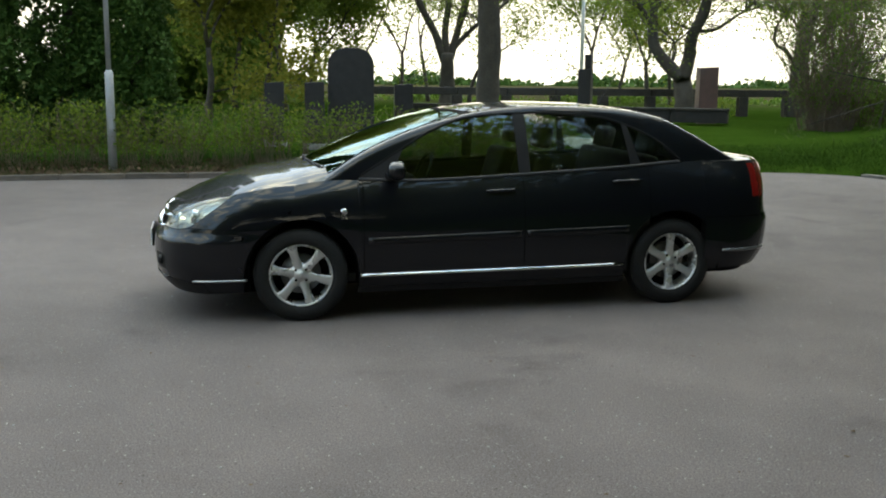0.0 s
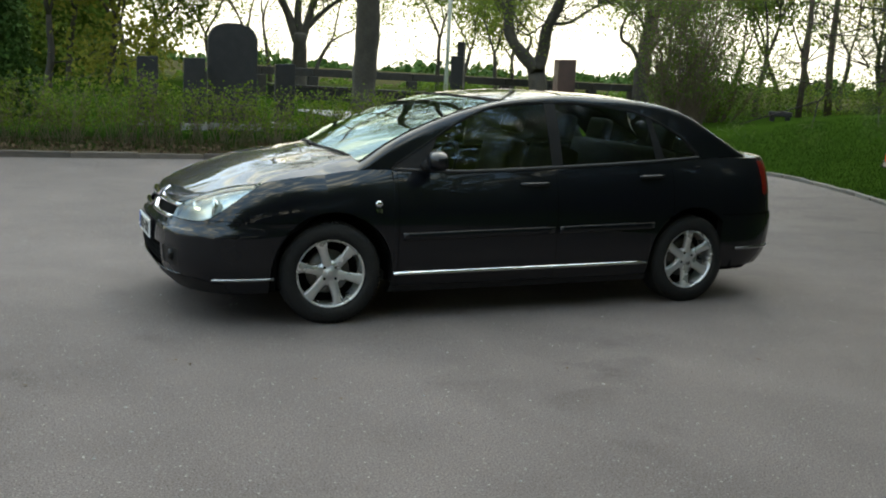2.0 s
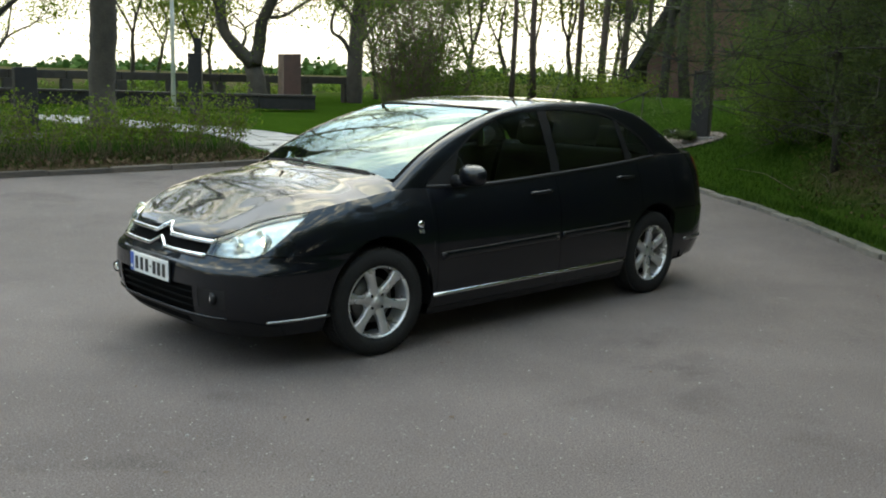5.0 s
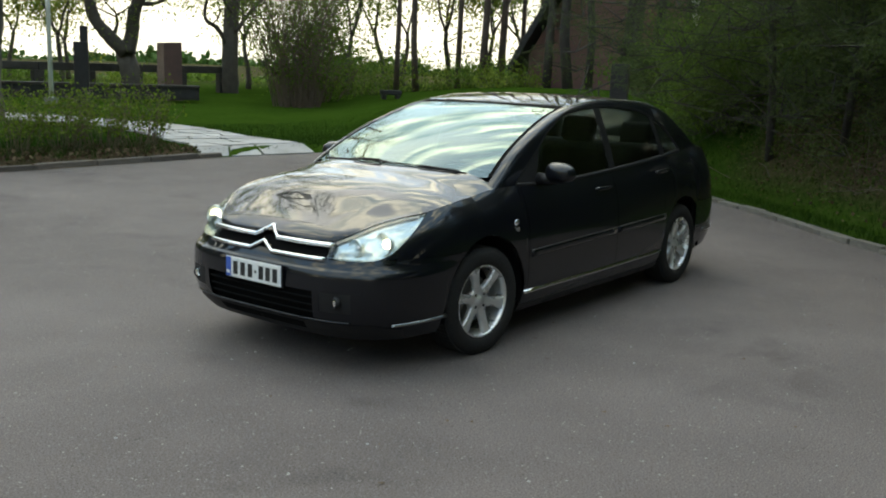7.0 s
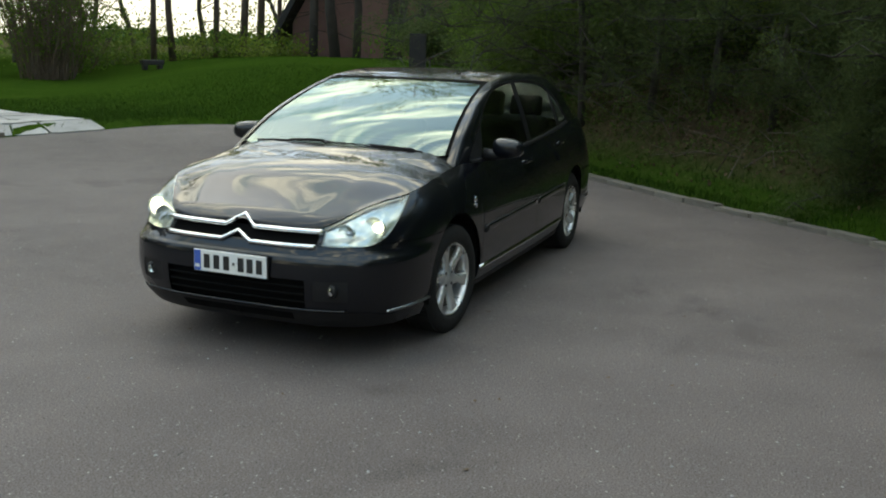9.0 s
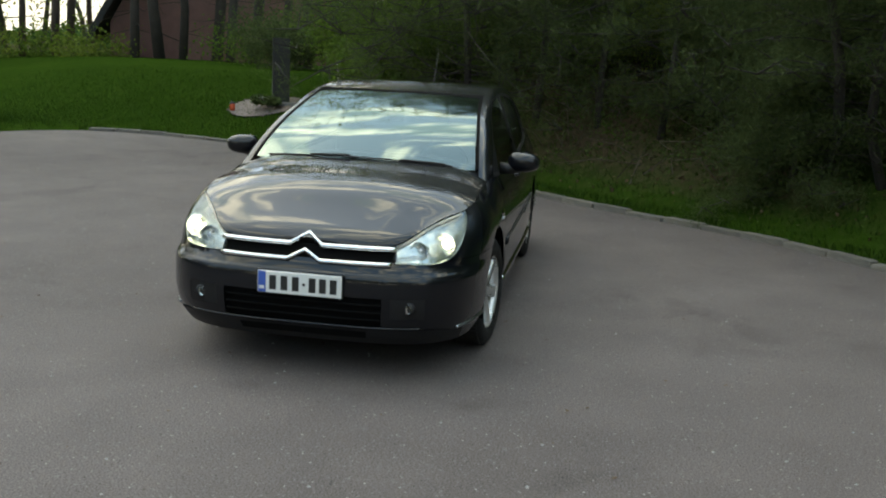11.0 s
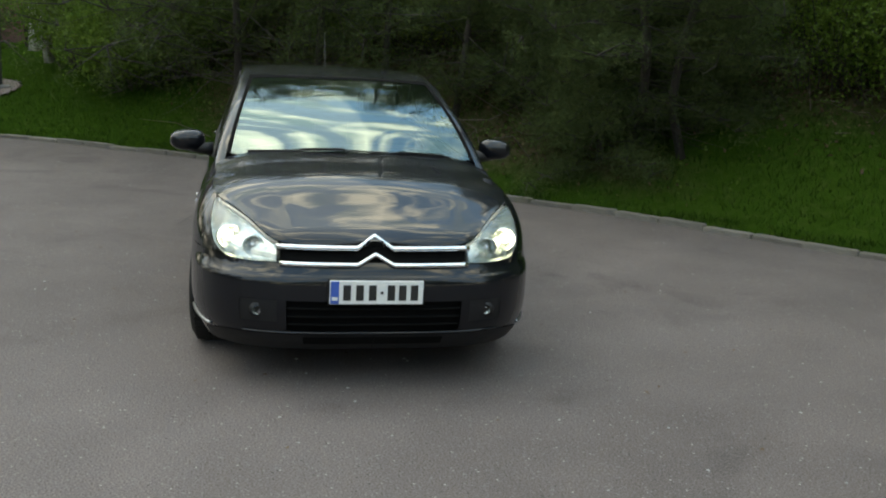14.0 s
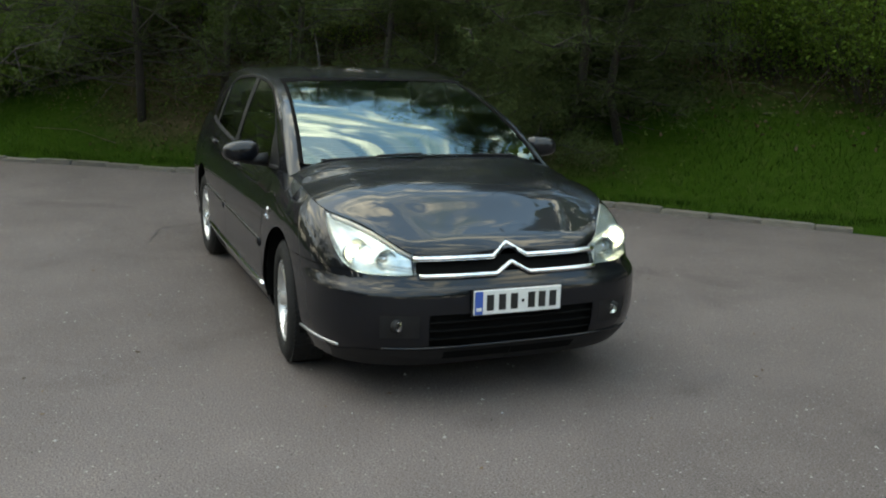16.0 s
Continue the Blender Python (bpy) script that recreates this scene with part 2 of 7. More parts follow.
def ground_mat():
    """Lawn; under the wood, by distance along the bank, it gives way to earth and old leaves."""
    m, n, l, p = mat_base("lawn_and_earth")
    co, at = n.new("ShaderNodeTexCoord"), n.new("ShaderNodeAttribute")
    at.attribute_name = "earth"
    a, b, c = (n.new("ShaderNodeTexNoise") for _ in range(3))
    for t, sc, de in ((a, 0.5, 5), (b, 9, 6), (c, 70, 3)):
        t.inputs["Scale"].default_value, t.inputs["Detail"].default_value = sc, de
        l.new(co.outputs["Object"], t.inputs["Vector"])
    g, e = n.new("ShaderNodeValToRGB"), n.new("ShaderNodeValToRGB")
    g.color_ramp.elements[0].position, g.color_ramp.elements[1].position = 0.3, 0.7
    g.color_ramp.elements[0].color, g.color_ramp.elements[1].color = (0.0175, 0.041, 0.0050, 1), (0.031, 0.062, 0.0080, 1)
    e.color_ramp.elements[0].position, e.color_ramp.elements[1].position = 0.3, 0.7
    e.color_ramp.elements[0].color, e.color_ramp.elements[1].color = (0.042, 0.038, 0.019, 1), (0.088, 0.062, 0.042, 1)
    s1 = n.new("ShaderNodeMath")
    s1.operation = "ADD"
    sub = n.new("ShaderNodeMath")
    sub.operation = "MULTIPLY_ADD"
    sub.inputs[1].default_value, sub.inputs[2].default_value = 0.6, -0.3
    mx = n.new("ShaderNodeMix")
    mx.data_type = "RGBA"
    half = n.new("ShaderNodeMath")
    half.operation = "MULTIPLY_ADD"
    half.inputs[1].default_value, half.inputs[2].default_value = 0.5, 0.0
    av = n.new("ShaderNodeMath")
    av.operation = "MULTIPLY_ADD"
    av.inputs[1].default_value = 0.5
    l.new(a.outputs["Fac"], half.inputs[0])
    l.new(b.outputs["Fac"], av.inputs[0])
    l.new(half.outputs[0], av.inputs[2])
    l.new(av.outputs[0], g.inputs["Fac"])
    l.new(b.outputs["Fac"], e.inputs["Fac"])
    l.new(b.outputs["Fac"], sub.inputs[0])
    l.new(at.outputs["Fac"], s1.inputs[0])
    l.new(sub.outputs[0], s1.inputs[1])
    s1.use_clamp = True
    l.new(s1.outputs[0], mx.inputs[0])
    l.new(g.outputs["Color"], mx.inputs[6])
    l.new(e.outputs["Color"], mx.inputs[7])
    l.new(mx.outputs[2], p.inputs["Base Color"])
    p.inputs["Roughness"].default_value = 0.9
    p.inputs["Specular IOR Level"].default_value = 0.0
    bp = n.new("ShaderNodeBump")
    bp.inputs["Strength"].default_value, bp.inputs["Distance"].default_value = 0.7, 0.04
    l.new(c.outputs["Fac"], bp.inputs["Height"])
    l.new(bp.outputs["Normal"], p.inputs["Normal"])
    return m


M_ASPHALT, M_GROUND = asphalt_mat(), ground_mat()
M_KERB = mat("kerb_concrete", (0.17, 0.155, 0.135), (0.085, 0.077, 0.065), 5, 60, 0.85, bump=0.4, vary=0.25)
M_KERB_OLD = mat("mossy_kerb_concrete", (0.12, 0.098, 0.083), (0.055, 0.048, 0.038), 5, 60, 0.9, bump=0.5, vary=0.25)
M_FLAG = mat("flagstone", (0.33, 0.32, 0.31), (0.21, 0.205, 0.20), 3, 40, 0.7, bump=0.3, vary=0.18)
M_GRANITE_DARK = mat("dark_granite", (0.012, 0.012, 0.013), (0.026, 0.025, 0.025), 6, 120, 0.6, bump=0.25, spec=0.25)
M_GRANITE_RED = mat("red_granite", (0.105, 0.055, 0.045), (0.06, 0.036, 0.032), 5, 110, 0.5, bump=0.3)
M_GRANITE_GREY = mat("grey_granite", (0.13, 0.125, 0.12), (0.21, 0.20, 0.19), 5, 90, 0.6, bump=0.3)
M_BEAM = mat("weathered_beam", (0.042, 0.036, 0.030), (0.022, 0.020, 0.017), 4, 50, 0.85, bump=0.4)
M_GALV = mat("galvanised_steel", (0.33, 0.34, 0.34), (0.26, 0.27, 0.28), 4, 40, 0.5, metal=0.35, bump=0.05)
M_WHITE = mat("white_paint", (0.75, 0.75, 0.73), (0.62, 0.62, 0.6), 3, 30, 0.45, bump=0.03)
M_BARK = mat("grey_bark", (0.070, 0.060, 0.048), (0.034, 0.029, 0.024), 3, 26, 0.9, bump=0.9)
M_BARK_PINE = mat("pine_bark", (0.085, 0.055, 0.040), (0.035, 0.028, 0.024), 2.5, 24, 0.9, bump=0.9)
M_BARK_BIRCH = mat("birch_bark", (0.58, 0.56, 0.53), (0.10, 0.09, 0.085), 7, 18, 0.7, bump=0.4)
M_BARK_DARK = mat("dark_thin_bark", (0.036, 0.030, 0.025), (0.018, 0.015, 0.013), 3, 26, 0.9, bump=0.9)
M_TWIG = mat("brown_twig", (0.12, 0.085, 0.06), (0.075, 0.055, 0.04), 6, 40, 0.9, bump=0.2)
M_DEAD = mat("dead_branch", (0.11, 0.083, 0.065), (0.05, 0.038, 0.03), 6, 40, 0.9, bump=0.3)
M_LEAF_SPRING = leaf_mat("spring_leaf", (0.095, 0.145, 0.022), (0.19, 0.24, 0.045), through_=0.5)
M_LEAF_YELLOW = leaf_mat("yellow_green_leaf", (0.14, 0.15, 0.024), (0.25, 0.25, 0.048), through_=0.5)
M_LEAF_GREEN = leaf_mat("fresh_green_leaf", (0.055, 0.10, 0.016), (0.115, 0.18, 0.03), through_=0.45)
M_NEEDLE = leaf_mat("pine_needle", (0.038, 0.060, 0.022), (0.100, 0.130, 0.048), 0.65, 0.42)
M_THUJA = leaf_mat("thuja_leaf", (0.020, 0.050, 0.010), (0.058, 0.105, 0.025), 0.65, 0.15)
M_UNDER = leaf_mat("undergrowth_leaf", (0.034, 0.055, 0.012), (0.078, 0.118, 0.026), through_=0.35)
M_HEDGE_LEAF = leaf_mat("hedge_leaf", (0.06, 0.095, 0.012), (0.13, 0.18, 0.025), through_=0.45)
M_GRASS = leaf_mat("grass_blade", (0.0145, 0.038, 0.0046), (0.028, 0.061, 0.0082), 0.6, 0.4)
M_DRY = leaf_mat("dry_leaf", (0.06, 0.04, 0.025), (0.125, 0.088, 0.056), 0.8, 0.1)
M_GRAVEL = mat("pale_gravel", (0.21, 0.165, 0.145), (0.12, 0.098, 0.085), 20, 90, 0.9, bump=0.6)
M_BRICK_RED = mat("red_house_paint", (0.17, 0.085, 0.074), (0.12, 0.066, 0.058), 3, 30, 0.8)

# ---- helpers for meshes ----
def mesh_ob(name, verts, faces, material, parent=None, label="", smooth=False):
    me = bpy.data.meshes.new(name)
    me.from_pydata([tuple(v) for v in verts], [], [tuple(f) for f in faces])
    me.materials.append(material)
    if smooth:
        me.polygons.foreach_set("use_smooth", [True] * len(me.polygons))
    me.update()
    ob = new(name, me)
    ob.parent = parent
    if label:
        tagged(ob, label)
    return ob


def part(name, bm, material, parent=None, label="", smooth=False):
    """Links a bmesh as one mesh object under a thing or a part."""
    me = bpy.data.meshes.new(name)
    bm.to_mesh(me)
    bm.free()
    me.materials.append(material)
    if smooth:
        me.polygons.foreach_set("use_smooth", [True] * len(me.polygons))
    ob = new(name, me)
    ob.parent = parent
    if label:
        tagged(ob, label)
    return ob


def thing(name, at, label, category, group="", turn=0.0, kind=""):
    ob = new(name)
    ob.empty_display_size = 0.2
    ob.matrix_basis = pose(*at, 0, 0, turn)
    return tagged(ob, label, category, group, kind)


def box_bm(x, y, z, bevel=0.01, segments=2):
    """A bevelled block, x by y by z, its base at z = 0."""
    bm = bmesh.new()
    bmesh.ops.create_cube(bm, size=1.0, matrix=Matrix.Translation((0, 0, z / 2)) @ Matrix.Diagonal((x, y, z, 1)))
    if bevel:
        bmesh.ops.bevel(bm, geom=bm.edges[:], offset=bevel, segments=segments, profile=0.6, affect="EDGES")
    return bm


def moved(bm, m):
    bmesh.ops.transform(bm, matrix=m, verts=bm.verts[:])
    return bm


def tube(points, radii, sides=6, close=True):
    """Vertices and faces of a tube along a line of points."""
    verts, faces = [], []
    pts = [Vector(p) for p in points]
    side = None
    for i, p in enumerate(pts):
        d = (pts[min(i + 1, len(pts) - 1)] - pts[max(i - 1, 0)]).normalized()
        if side is None:
            side = d.orthogonal().normalized()
        side = (side - d * side.dot(d)).normalized()
        other = d.cross(side)
        for k in range(sides):
            a = 2 * math.pi * k / sides
            verts.append(p + (side * math.cos(a) + other * math.sin(a)) * radii[i])
        if i:
            b = (i - 1) * sides
            faces += [(b + k, b + (k + 1) % sides, b + sides + (k + 1) % sides, b + sides + k) for k in range(sides)]
    if close:
        faces.append(tuple(reversed(range(sides))))
        faces.append(tuple(range((len(pts) - 1) * sides, len(pts) * sides)))
    return verts, faces


def joined(pieces):
    verts, faces = [], []
    for v, f in pieces:
        b = len(verts)
        verts += v
        faces += [tuple(i + b for i in face) for face in f]
    return verts, faces


def smooth01(v):
    v = np.clip(v, 0, 1)
    return v * v * (3 - 2 * v)


def spline(knots, n):
    """A smooth line through knots, n points from knot to knot."""
    k = [Vector(p) for p in knots]
    k = [2 * k[0] - k[1], *k, 2 * k[-1] - k[-2]]
    out = []
    for i in range(1, len(k) - 2):
        a, b, c, d = k[i - 1 : i + 3]
        for j in range(n):
            t = j / n
            out.append(0.5 * (2 * b + (c - a) * t + (2 * a - 5 * b + 4 * c - d) * t * t + (3 * b - a - 3 * c + d) * t**3))
    return [*out, k[-2]]


# ---- ground ----
# the edge of the asphalt: hedge bed, mouth of the path, lawn, wooded bank
EDGE = spline([(-60, 9.6), (-20, 9.45), (-5, 9.4), (2, 9.2), (5.5, 9.2), (7.2, 8.95), (8.9, 8.65), (9.85, 7.7), (9.75, 6.2), (9.2, 4.7),
               (8.5, 3.3), (7.65, 2.15), (6.75, 0.95), (5.8, -0.12), (4.5, -1.4), (3.6, -2.42), (2.75, -3.34), (1.75, -4.1), (1.05, -4.64), (0.5, -5.1),
               (-0.3, -5.8), (-0.75, -7.0), (-1.3, -9.2), (-3.5, -10.8), (-7, -11.6), (-10, -13), (-14, -17.5), (-22, -30), (-34, -60)], 6)
E2 = np.array([(p[0], p[1]) for p in EDGE])


def edge_distance(x, y):
    """Metres outside the asphalt (negative inside)."""
    p = np.stack([x, y], -1)
    a, b = E2[:-1], E2[1:]
    ab = b - a
    best, sign = np.full(x.shape, 1e9), np.ones(x.shape)
    for i in range(len(a)):
        t = np.clip(((p - a[i]) @ ab[i]) / (ab[i] @ ab[i]), 0, 1)
        off = p - (a[i] + t[..., None] * ab[i])
        d = np.hypot(off[..., 0], off[..., 1])
        s = np.sign(ab[i][0] * (p[..., 1] - a[i][1]) - ab[i][1] * (p[..., 0] - a[i][0]))
        near = d < best - 1e-9
        best, sign = np.where(near, d, best), np.where(near, s, sign)
    return best * sign


def wood_share(x, y):
    """1 on the wooded bank, 0 on the lawns."""
    ang = np.degrees(np.arctan2(y - 2.0, x - 1.0))
    return smooth01((4 - ang) / 16) * (ang > -179)


def bare_share(x, y):
    """1 where the verge under the bushes is thin grass and old leaves."""
    m = 0.5 + 0.5 * np.sin(1.9 * x + 1.4 * np.sin(1.3 * y)) * np.sin(1.6 * y + 1.1 * np.sin(2.1 * x))
    return smooth01((y + 4.7) / 1.2) * smooth01((1.5 - y) / 1.3) * (0.62 + 0.38 * m)


def height(x, y):
    x, y = np.asarray(x, float), np.asarray(y, float)
    d = edge_distance(x, y)
    ang = np.degrees(np.arctan2(y - 2.0, x - 3.0))
    o = np.maximum(d, 0)
    north = 0.13 + 0.008 * o
    east = 0.10 + 1.12 * (1 - np.exp(-np.maximum(o - 0.3, 0) / 2.7)) - 0.008 * o
    bank = 0.08 + 3.6 * (1 - np.exp(-np.maximum(o - 0.45, 0) / 5.2))
    wn_, wb = smooth01((ang - 30) / 20), wood_share(x, y)
    h = (east * (1 - wn_) + north * wn_) * (1 - wb) + bank * wb
    h = h + 0.05 * np.sin(x * 0.9 + 1.3 * np.sin(y * 0.5)) * smooth01((o - 1) / 4) * (0.3 + wb)
    h = np.minimum(h, 6)
    return np.where(d > 0, h * smooth01((d - 0.06) / 0.25) - 0.03 * (1 - smooth01((d - 0.06) / 0.25)), -0.03)


def ground_z(x, y):
    return float(height(np.array([x]), np.array([y]))[0])


def graded(a, b, fine0, fine1, step, far):
    """Grid lines: fine between fine0 and fine1, coarse outside."""
    out, v = list(np.arange(fine0, fine1, step)), fine0
    s = step
    while v > a:
        s *= 1.25
        v -= s
        out.insert(0, v)
    v, s = out[-1], step
    while v < b:
        s *= 1.25
        v += s
        out.append(v)
    return np.array(out)


gx, gy = graded(-1500, 1500, -6, 26, 0.3, 0), graded(-1500, 1500, -14, 30, 0.3, 0)
GX, GY = np.meshgrid(gx, gy)
GZ = height(GX, GY)
far_off = np.hypot(GX, GY)
GZ = GZ * (1 - smooth01((far_off - 120) / 300)) - 2.0 * smooth01((far_off - 120) / 300)
nv = len(gx)
g_verts = np.stack([GX.ravel(), GY.ravel(), GZ.ravel()], -1)
g_faces = [(r * nv + c, r * nv + c + 1, (r + 1) * nv + c + 1, (r + 1) * nv + c) for r in range(len(gy) - 1) for c in range(nv - 1)]
ground = mesh_ob("ground", g_verts, g_faces, M_GROUND, smooth=True)
tagged(ground, "spring lawn rising into a leaf-strewn wooded bank", "ground", kind="structure")
earth = ground.data.attributes.new("earth", "FLOAT", "POINT")
gd = edge_distance(GX, GY)
bed = smooth01((0.95 - np.abs(gd - 0.35)) / 0.5) * (GY > 9.0) * (GX < 5.2)
e_val = np.maximum(smooth01((far_off - 38) / 30) * 0.75, np.maximum(wood_share(GX, GY) * smooth01((gd - 1.6) / 1.6), np.maximum(bed, wood_share(GX, GY) * bare_share(GX, GY) * smooth01((gd - 0.5) / 0.6))))
earth.data.foreach_set("value", e_val.ravel().astype(np.float32))

# asphalt: one sheet inside the edge, closed far behind the camera
loop = [(p[0], p[1]) for p in EDGE] + [(-90, -60), (-90, 9.6)]
bm = bmesh.new()
bm.faces.new([bm.verts.new((x, y, 0)) for x, y in loop])
bmesh.ops.triangulate(bm, faces=bm.faces[:])
bmesh.ops.recalc_face_normals(bm, faces=bm.faces[:])
if bm.faces[0].normal.z < 0:
    bmesh.ops.reverse_faces(bm, faces=bm.faces[:])
road = tagged(part("road", bm, M_ASPHALT), "worn grey asphalt of a parking area", "asphalt", kind="structure")

# ---- plants ----
def branch_tree(rng, height_, radius, fork=0.35, spread=0.9, depth=4, lean=(0, 0), wiggle=0.12, kids=(2, 3), shrink=0.72, start=None, droop=0.0, stiff=1.0):
    """Limbs of a tree as tubes, and the points along its twigs."""
    pieces, tips = [], []

    def grow(p, d, length, r, level):
        n = 5 if level < 2 else 3
        pts, rad = [p.copy()], [r]
        for i in range(n):
            jig = Vector((rng.gauss(0, 1), rng.gauss(0, 1), rng.gauss(0, 0.6))) * wiggle * (stiff if level == 0 else 1.0)
            d = (d + jig + Vector((0, 0, 0.05 - droop * (level > 1)))).normalized()
            p = p + d * (length / n)
            pts.append(p.copy())
            rad.append(r * (1 - 0.38 * (i + 1) / n))
            if level >= depth - 1:
                tips.append(p.copy())
        pieces.append(tube(pts, rad, 7 if level < 2 else 4 if level < 4 else 3))
        if level >= depth:
            return
        count = rng.randint(*kids)
        turn0 = rng.uniform(0, 6.28)
        for k in range(count):
            a = turn0 + 6.28 * k / count + rng.uniform(-0.4, 0.4)
            side = d.orthogonal().normalized()
            side = Matrix.Rotation(a, 3, d) @ side
            tilt = spread * rng.uniform(0.6, 1.15)
            nd = (d * math.cos(tilt) + side * math.sin(tilt)).normalized()
            grow(p, nd, length * shrink * rng.uniform(0.8, 1.15), rad[-1] * rng.uniform(0.62, 0.8), level + 1)
        if level < depth - 1:      # side shoots along the limb
            for _ in range(rng.randint(1, 2)):
                q = pts[rng.randint(2, n - 1)] if n > 3 else pts[1]
                nd = Vector((rng.gauss(0, 1), rng.gauss(0, 1), rng.uniform(0.0, 0.9))).normalized()
                grow(q, nd, length * 0.45, rad[-1] * 0.4, max(level + 2, depth - 1))

    d0 = Vector((lean[0], lean[1], 1)).normalized()
    grow(Vector((0, 0, -0.15)), d0, height_ * fork, radius, 0)
    return joined(pieces), tips


def leaf_quads(rng, centres, size, spread, per, stretch=1.6, up=0.0):
    """Many small leaves strewn round the given points."""
    n = len(centres) * per
    c = np.repeat(np.array([tuple(p) for p in centres]), per, 0) + rng.normal(0, spread, (n, 3))
    u = rng.normal(0, 1, (n, 3))
    u /= np.linalg.norm(u, axis=1)[:, None]
    w = rng.normal(0, 1, (n, 3))
    w[:, 2] += up
    v = np.cross(u, w)
    v /= np.linalg.norm(v, axis=1)[:, None] + 1e-9
    s = size * rng.uniform(0.6, 1.3, (n, 1))
    a, b = u * s * stretch * 0.5, v * s * 0.5
    verts = np.stack([c - a, c - b * 0.9 - a * 0.1, c + a, c + b], 1).reshape(-1, 3)
    faces = np.arange(n * 4).reshape(-1, 4)
    return verts, faces


def tree(name, at, label, rng_seed, height_, radius, bark, leaf=None, leaf_size=0.1, per=4, strew=0.35, category="tree", group="", **kw):
    rng = random.Random(rng_seed)
    (v, f), tips = branch_tree(rng, height_, radius, **kw)
    t = thing(name, (at[0], at[1], ground_z(*at)), label, category, group)
    mesh_ob("trunk", v, f, bark, t, smooth=True)
    if leaf:
        lv, lf = leaf_quads(np.random.default_rng(rng_seed), tips, leaf_size, strew, per)
        mesh_ob("crown", lv, lf, leaf, t)
    return t


def ray_place(eye, way, far):
    """A place that lies that far from an eye along a bearing, on the ground."""
    w = Vector((way[0], way[1], 0)).normalized()
    return (eye[0] + w.x * far, eye[1] + w.y * far)


E0 = (-2.21, -7.36)      # where the walk begins

# tall trees of the lawn and the memorial, bare but for young leaves


def limbed_tree(at, seed, limbs, label, leaf, leaf_size=0.065, per=3, strew=0.30, twig_from=0.2, twigs=16):
    """A tree with stems of its own course, each a list of (aside, height) with its radius at foot and end; twigs and leaves grow from them."""
    rng = random.Random(seed)
    t = thing("park_tree", (at[0], at[1], ground_z(*at)), label, "tree")
    way = Vector((at[0] - E0[0], at[1] - E0[1], 0)).normalized()
    right = Vector((way.y, -way.x, 0))
    pieces, tips = [], []

    def twig(p, d, length, r, level):
        pts, rad = [p.copy()], [r]
        for i in range(4):
            d = (d + Vector((rng.gauss(0, 0.2), rng.gauss(0, 0.2), rng.gauss(0.03, 0.16)))).normalized()
            p = p + d * length / 4
            pts.append(p.copy())
            rad.append(r * (1 - 0.2 * (i + 1)))
            if level >= 1:
                tips.append(p.copy())
        pieces.append(tube(pts, rad, 4 if level == 0 else 3, False))
        if level < 2:
            for _ in range(5 if level == 0 else 3):
                q = pts[rng.randint(1, 4)]
                nd = (d + Vector((rng.gauss(0, 0.7), rng.gauss(0, 0.7), rng.gauss(0.1, 0.5)))).normalized()
                twig(q, nd, length * rng.uniform(0.4, 0.65), r * 0.5, level + 1)

    for r0, r1, knots in limbs:
        drift = rng.uniform(-0.7, 0.7)
        line = spline([right * k[0] + way * (drift * max(i - 1, 0)) + Vector((0, 0, k[1])) for i, k in enumerate(knots)], 5)
        n = len(line)
        pieces.append(tube(line, [(r0 + (r1 - r0) * i / (n - 1)) * rng.uniform(0.94, 1.07) for i in range(n)], 9))
        for i in range(twigs):
            f = twig_from + (1 - twig_from) * (i + rng.random()) / twigs
            p = line[min(int(f * (n - 1)), n - 1)]
            if p.z > 4.2 or (p.z > 2.8 and rng.random() < 0.25):
                a = rng.uniform(0, 6.28)
                twig(p, Vector((math.cos(a), math.sin(a), rng.uniform(0.0, 0.8))).normalized(), rng.uniform(1.2, 2.8), 0.04, 0)
    mesh_ob("trunk", *joined(pieces), M_BARK, t, smooth=True)
    lv, lf = leaf_quads(np.random.default_rng(seed), tips, leaf_size, strew, per)
    mesh_ob("crown", lv, lf, leaf, t)
    return t


limbed_tree((5.75, 17.2), 3, [(0.33, 0.26, [(0.04, -0.2), (0, 1.0), (0.03, 2.4), (-0.03, 3.6), (0.0, 5.0)]), (0.2, 0.05, [(-0.05, 4.8), (-0.7, 6.4), (-1.9, 9), (-2.8, 12), (-3.0, 15)]), (0.2, 0.05, [(0.03, 4.8), (0.5, 7), (0.4, 10), (0.9, 13.5), (0.6, 17)]),
                              (0.18, 0.04, [(0.05, 4.6), (1.2, 6.2), (2.8, 8.2), (4.2, 11), (4.8, 14)]), (0.15, 0.04, [(-0.05, 4.4), (-1.5, 5.6), (-3.4, 7.2), (-5.2, 9.8)]), (0.15, 0.04, [(0.0, 5), (0.2, 7), (-0.5, 9.5), (-0.6, 13)]), (0.14, 0.04, [(0.05, 4.5), (1.7, 5.5), (3.8, 6.6), (5.6, 8.8)])],
            "old tree with thick grey trunk and young leaves", M_LEAF_SPRING, 0.06, 2, twigs=24)
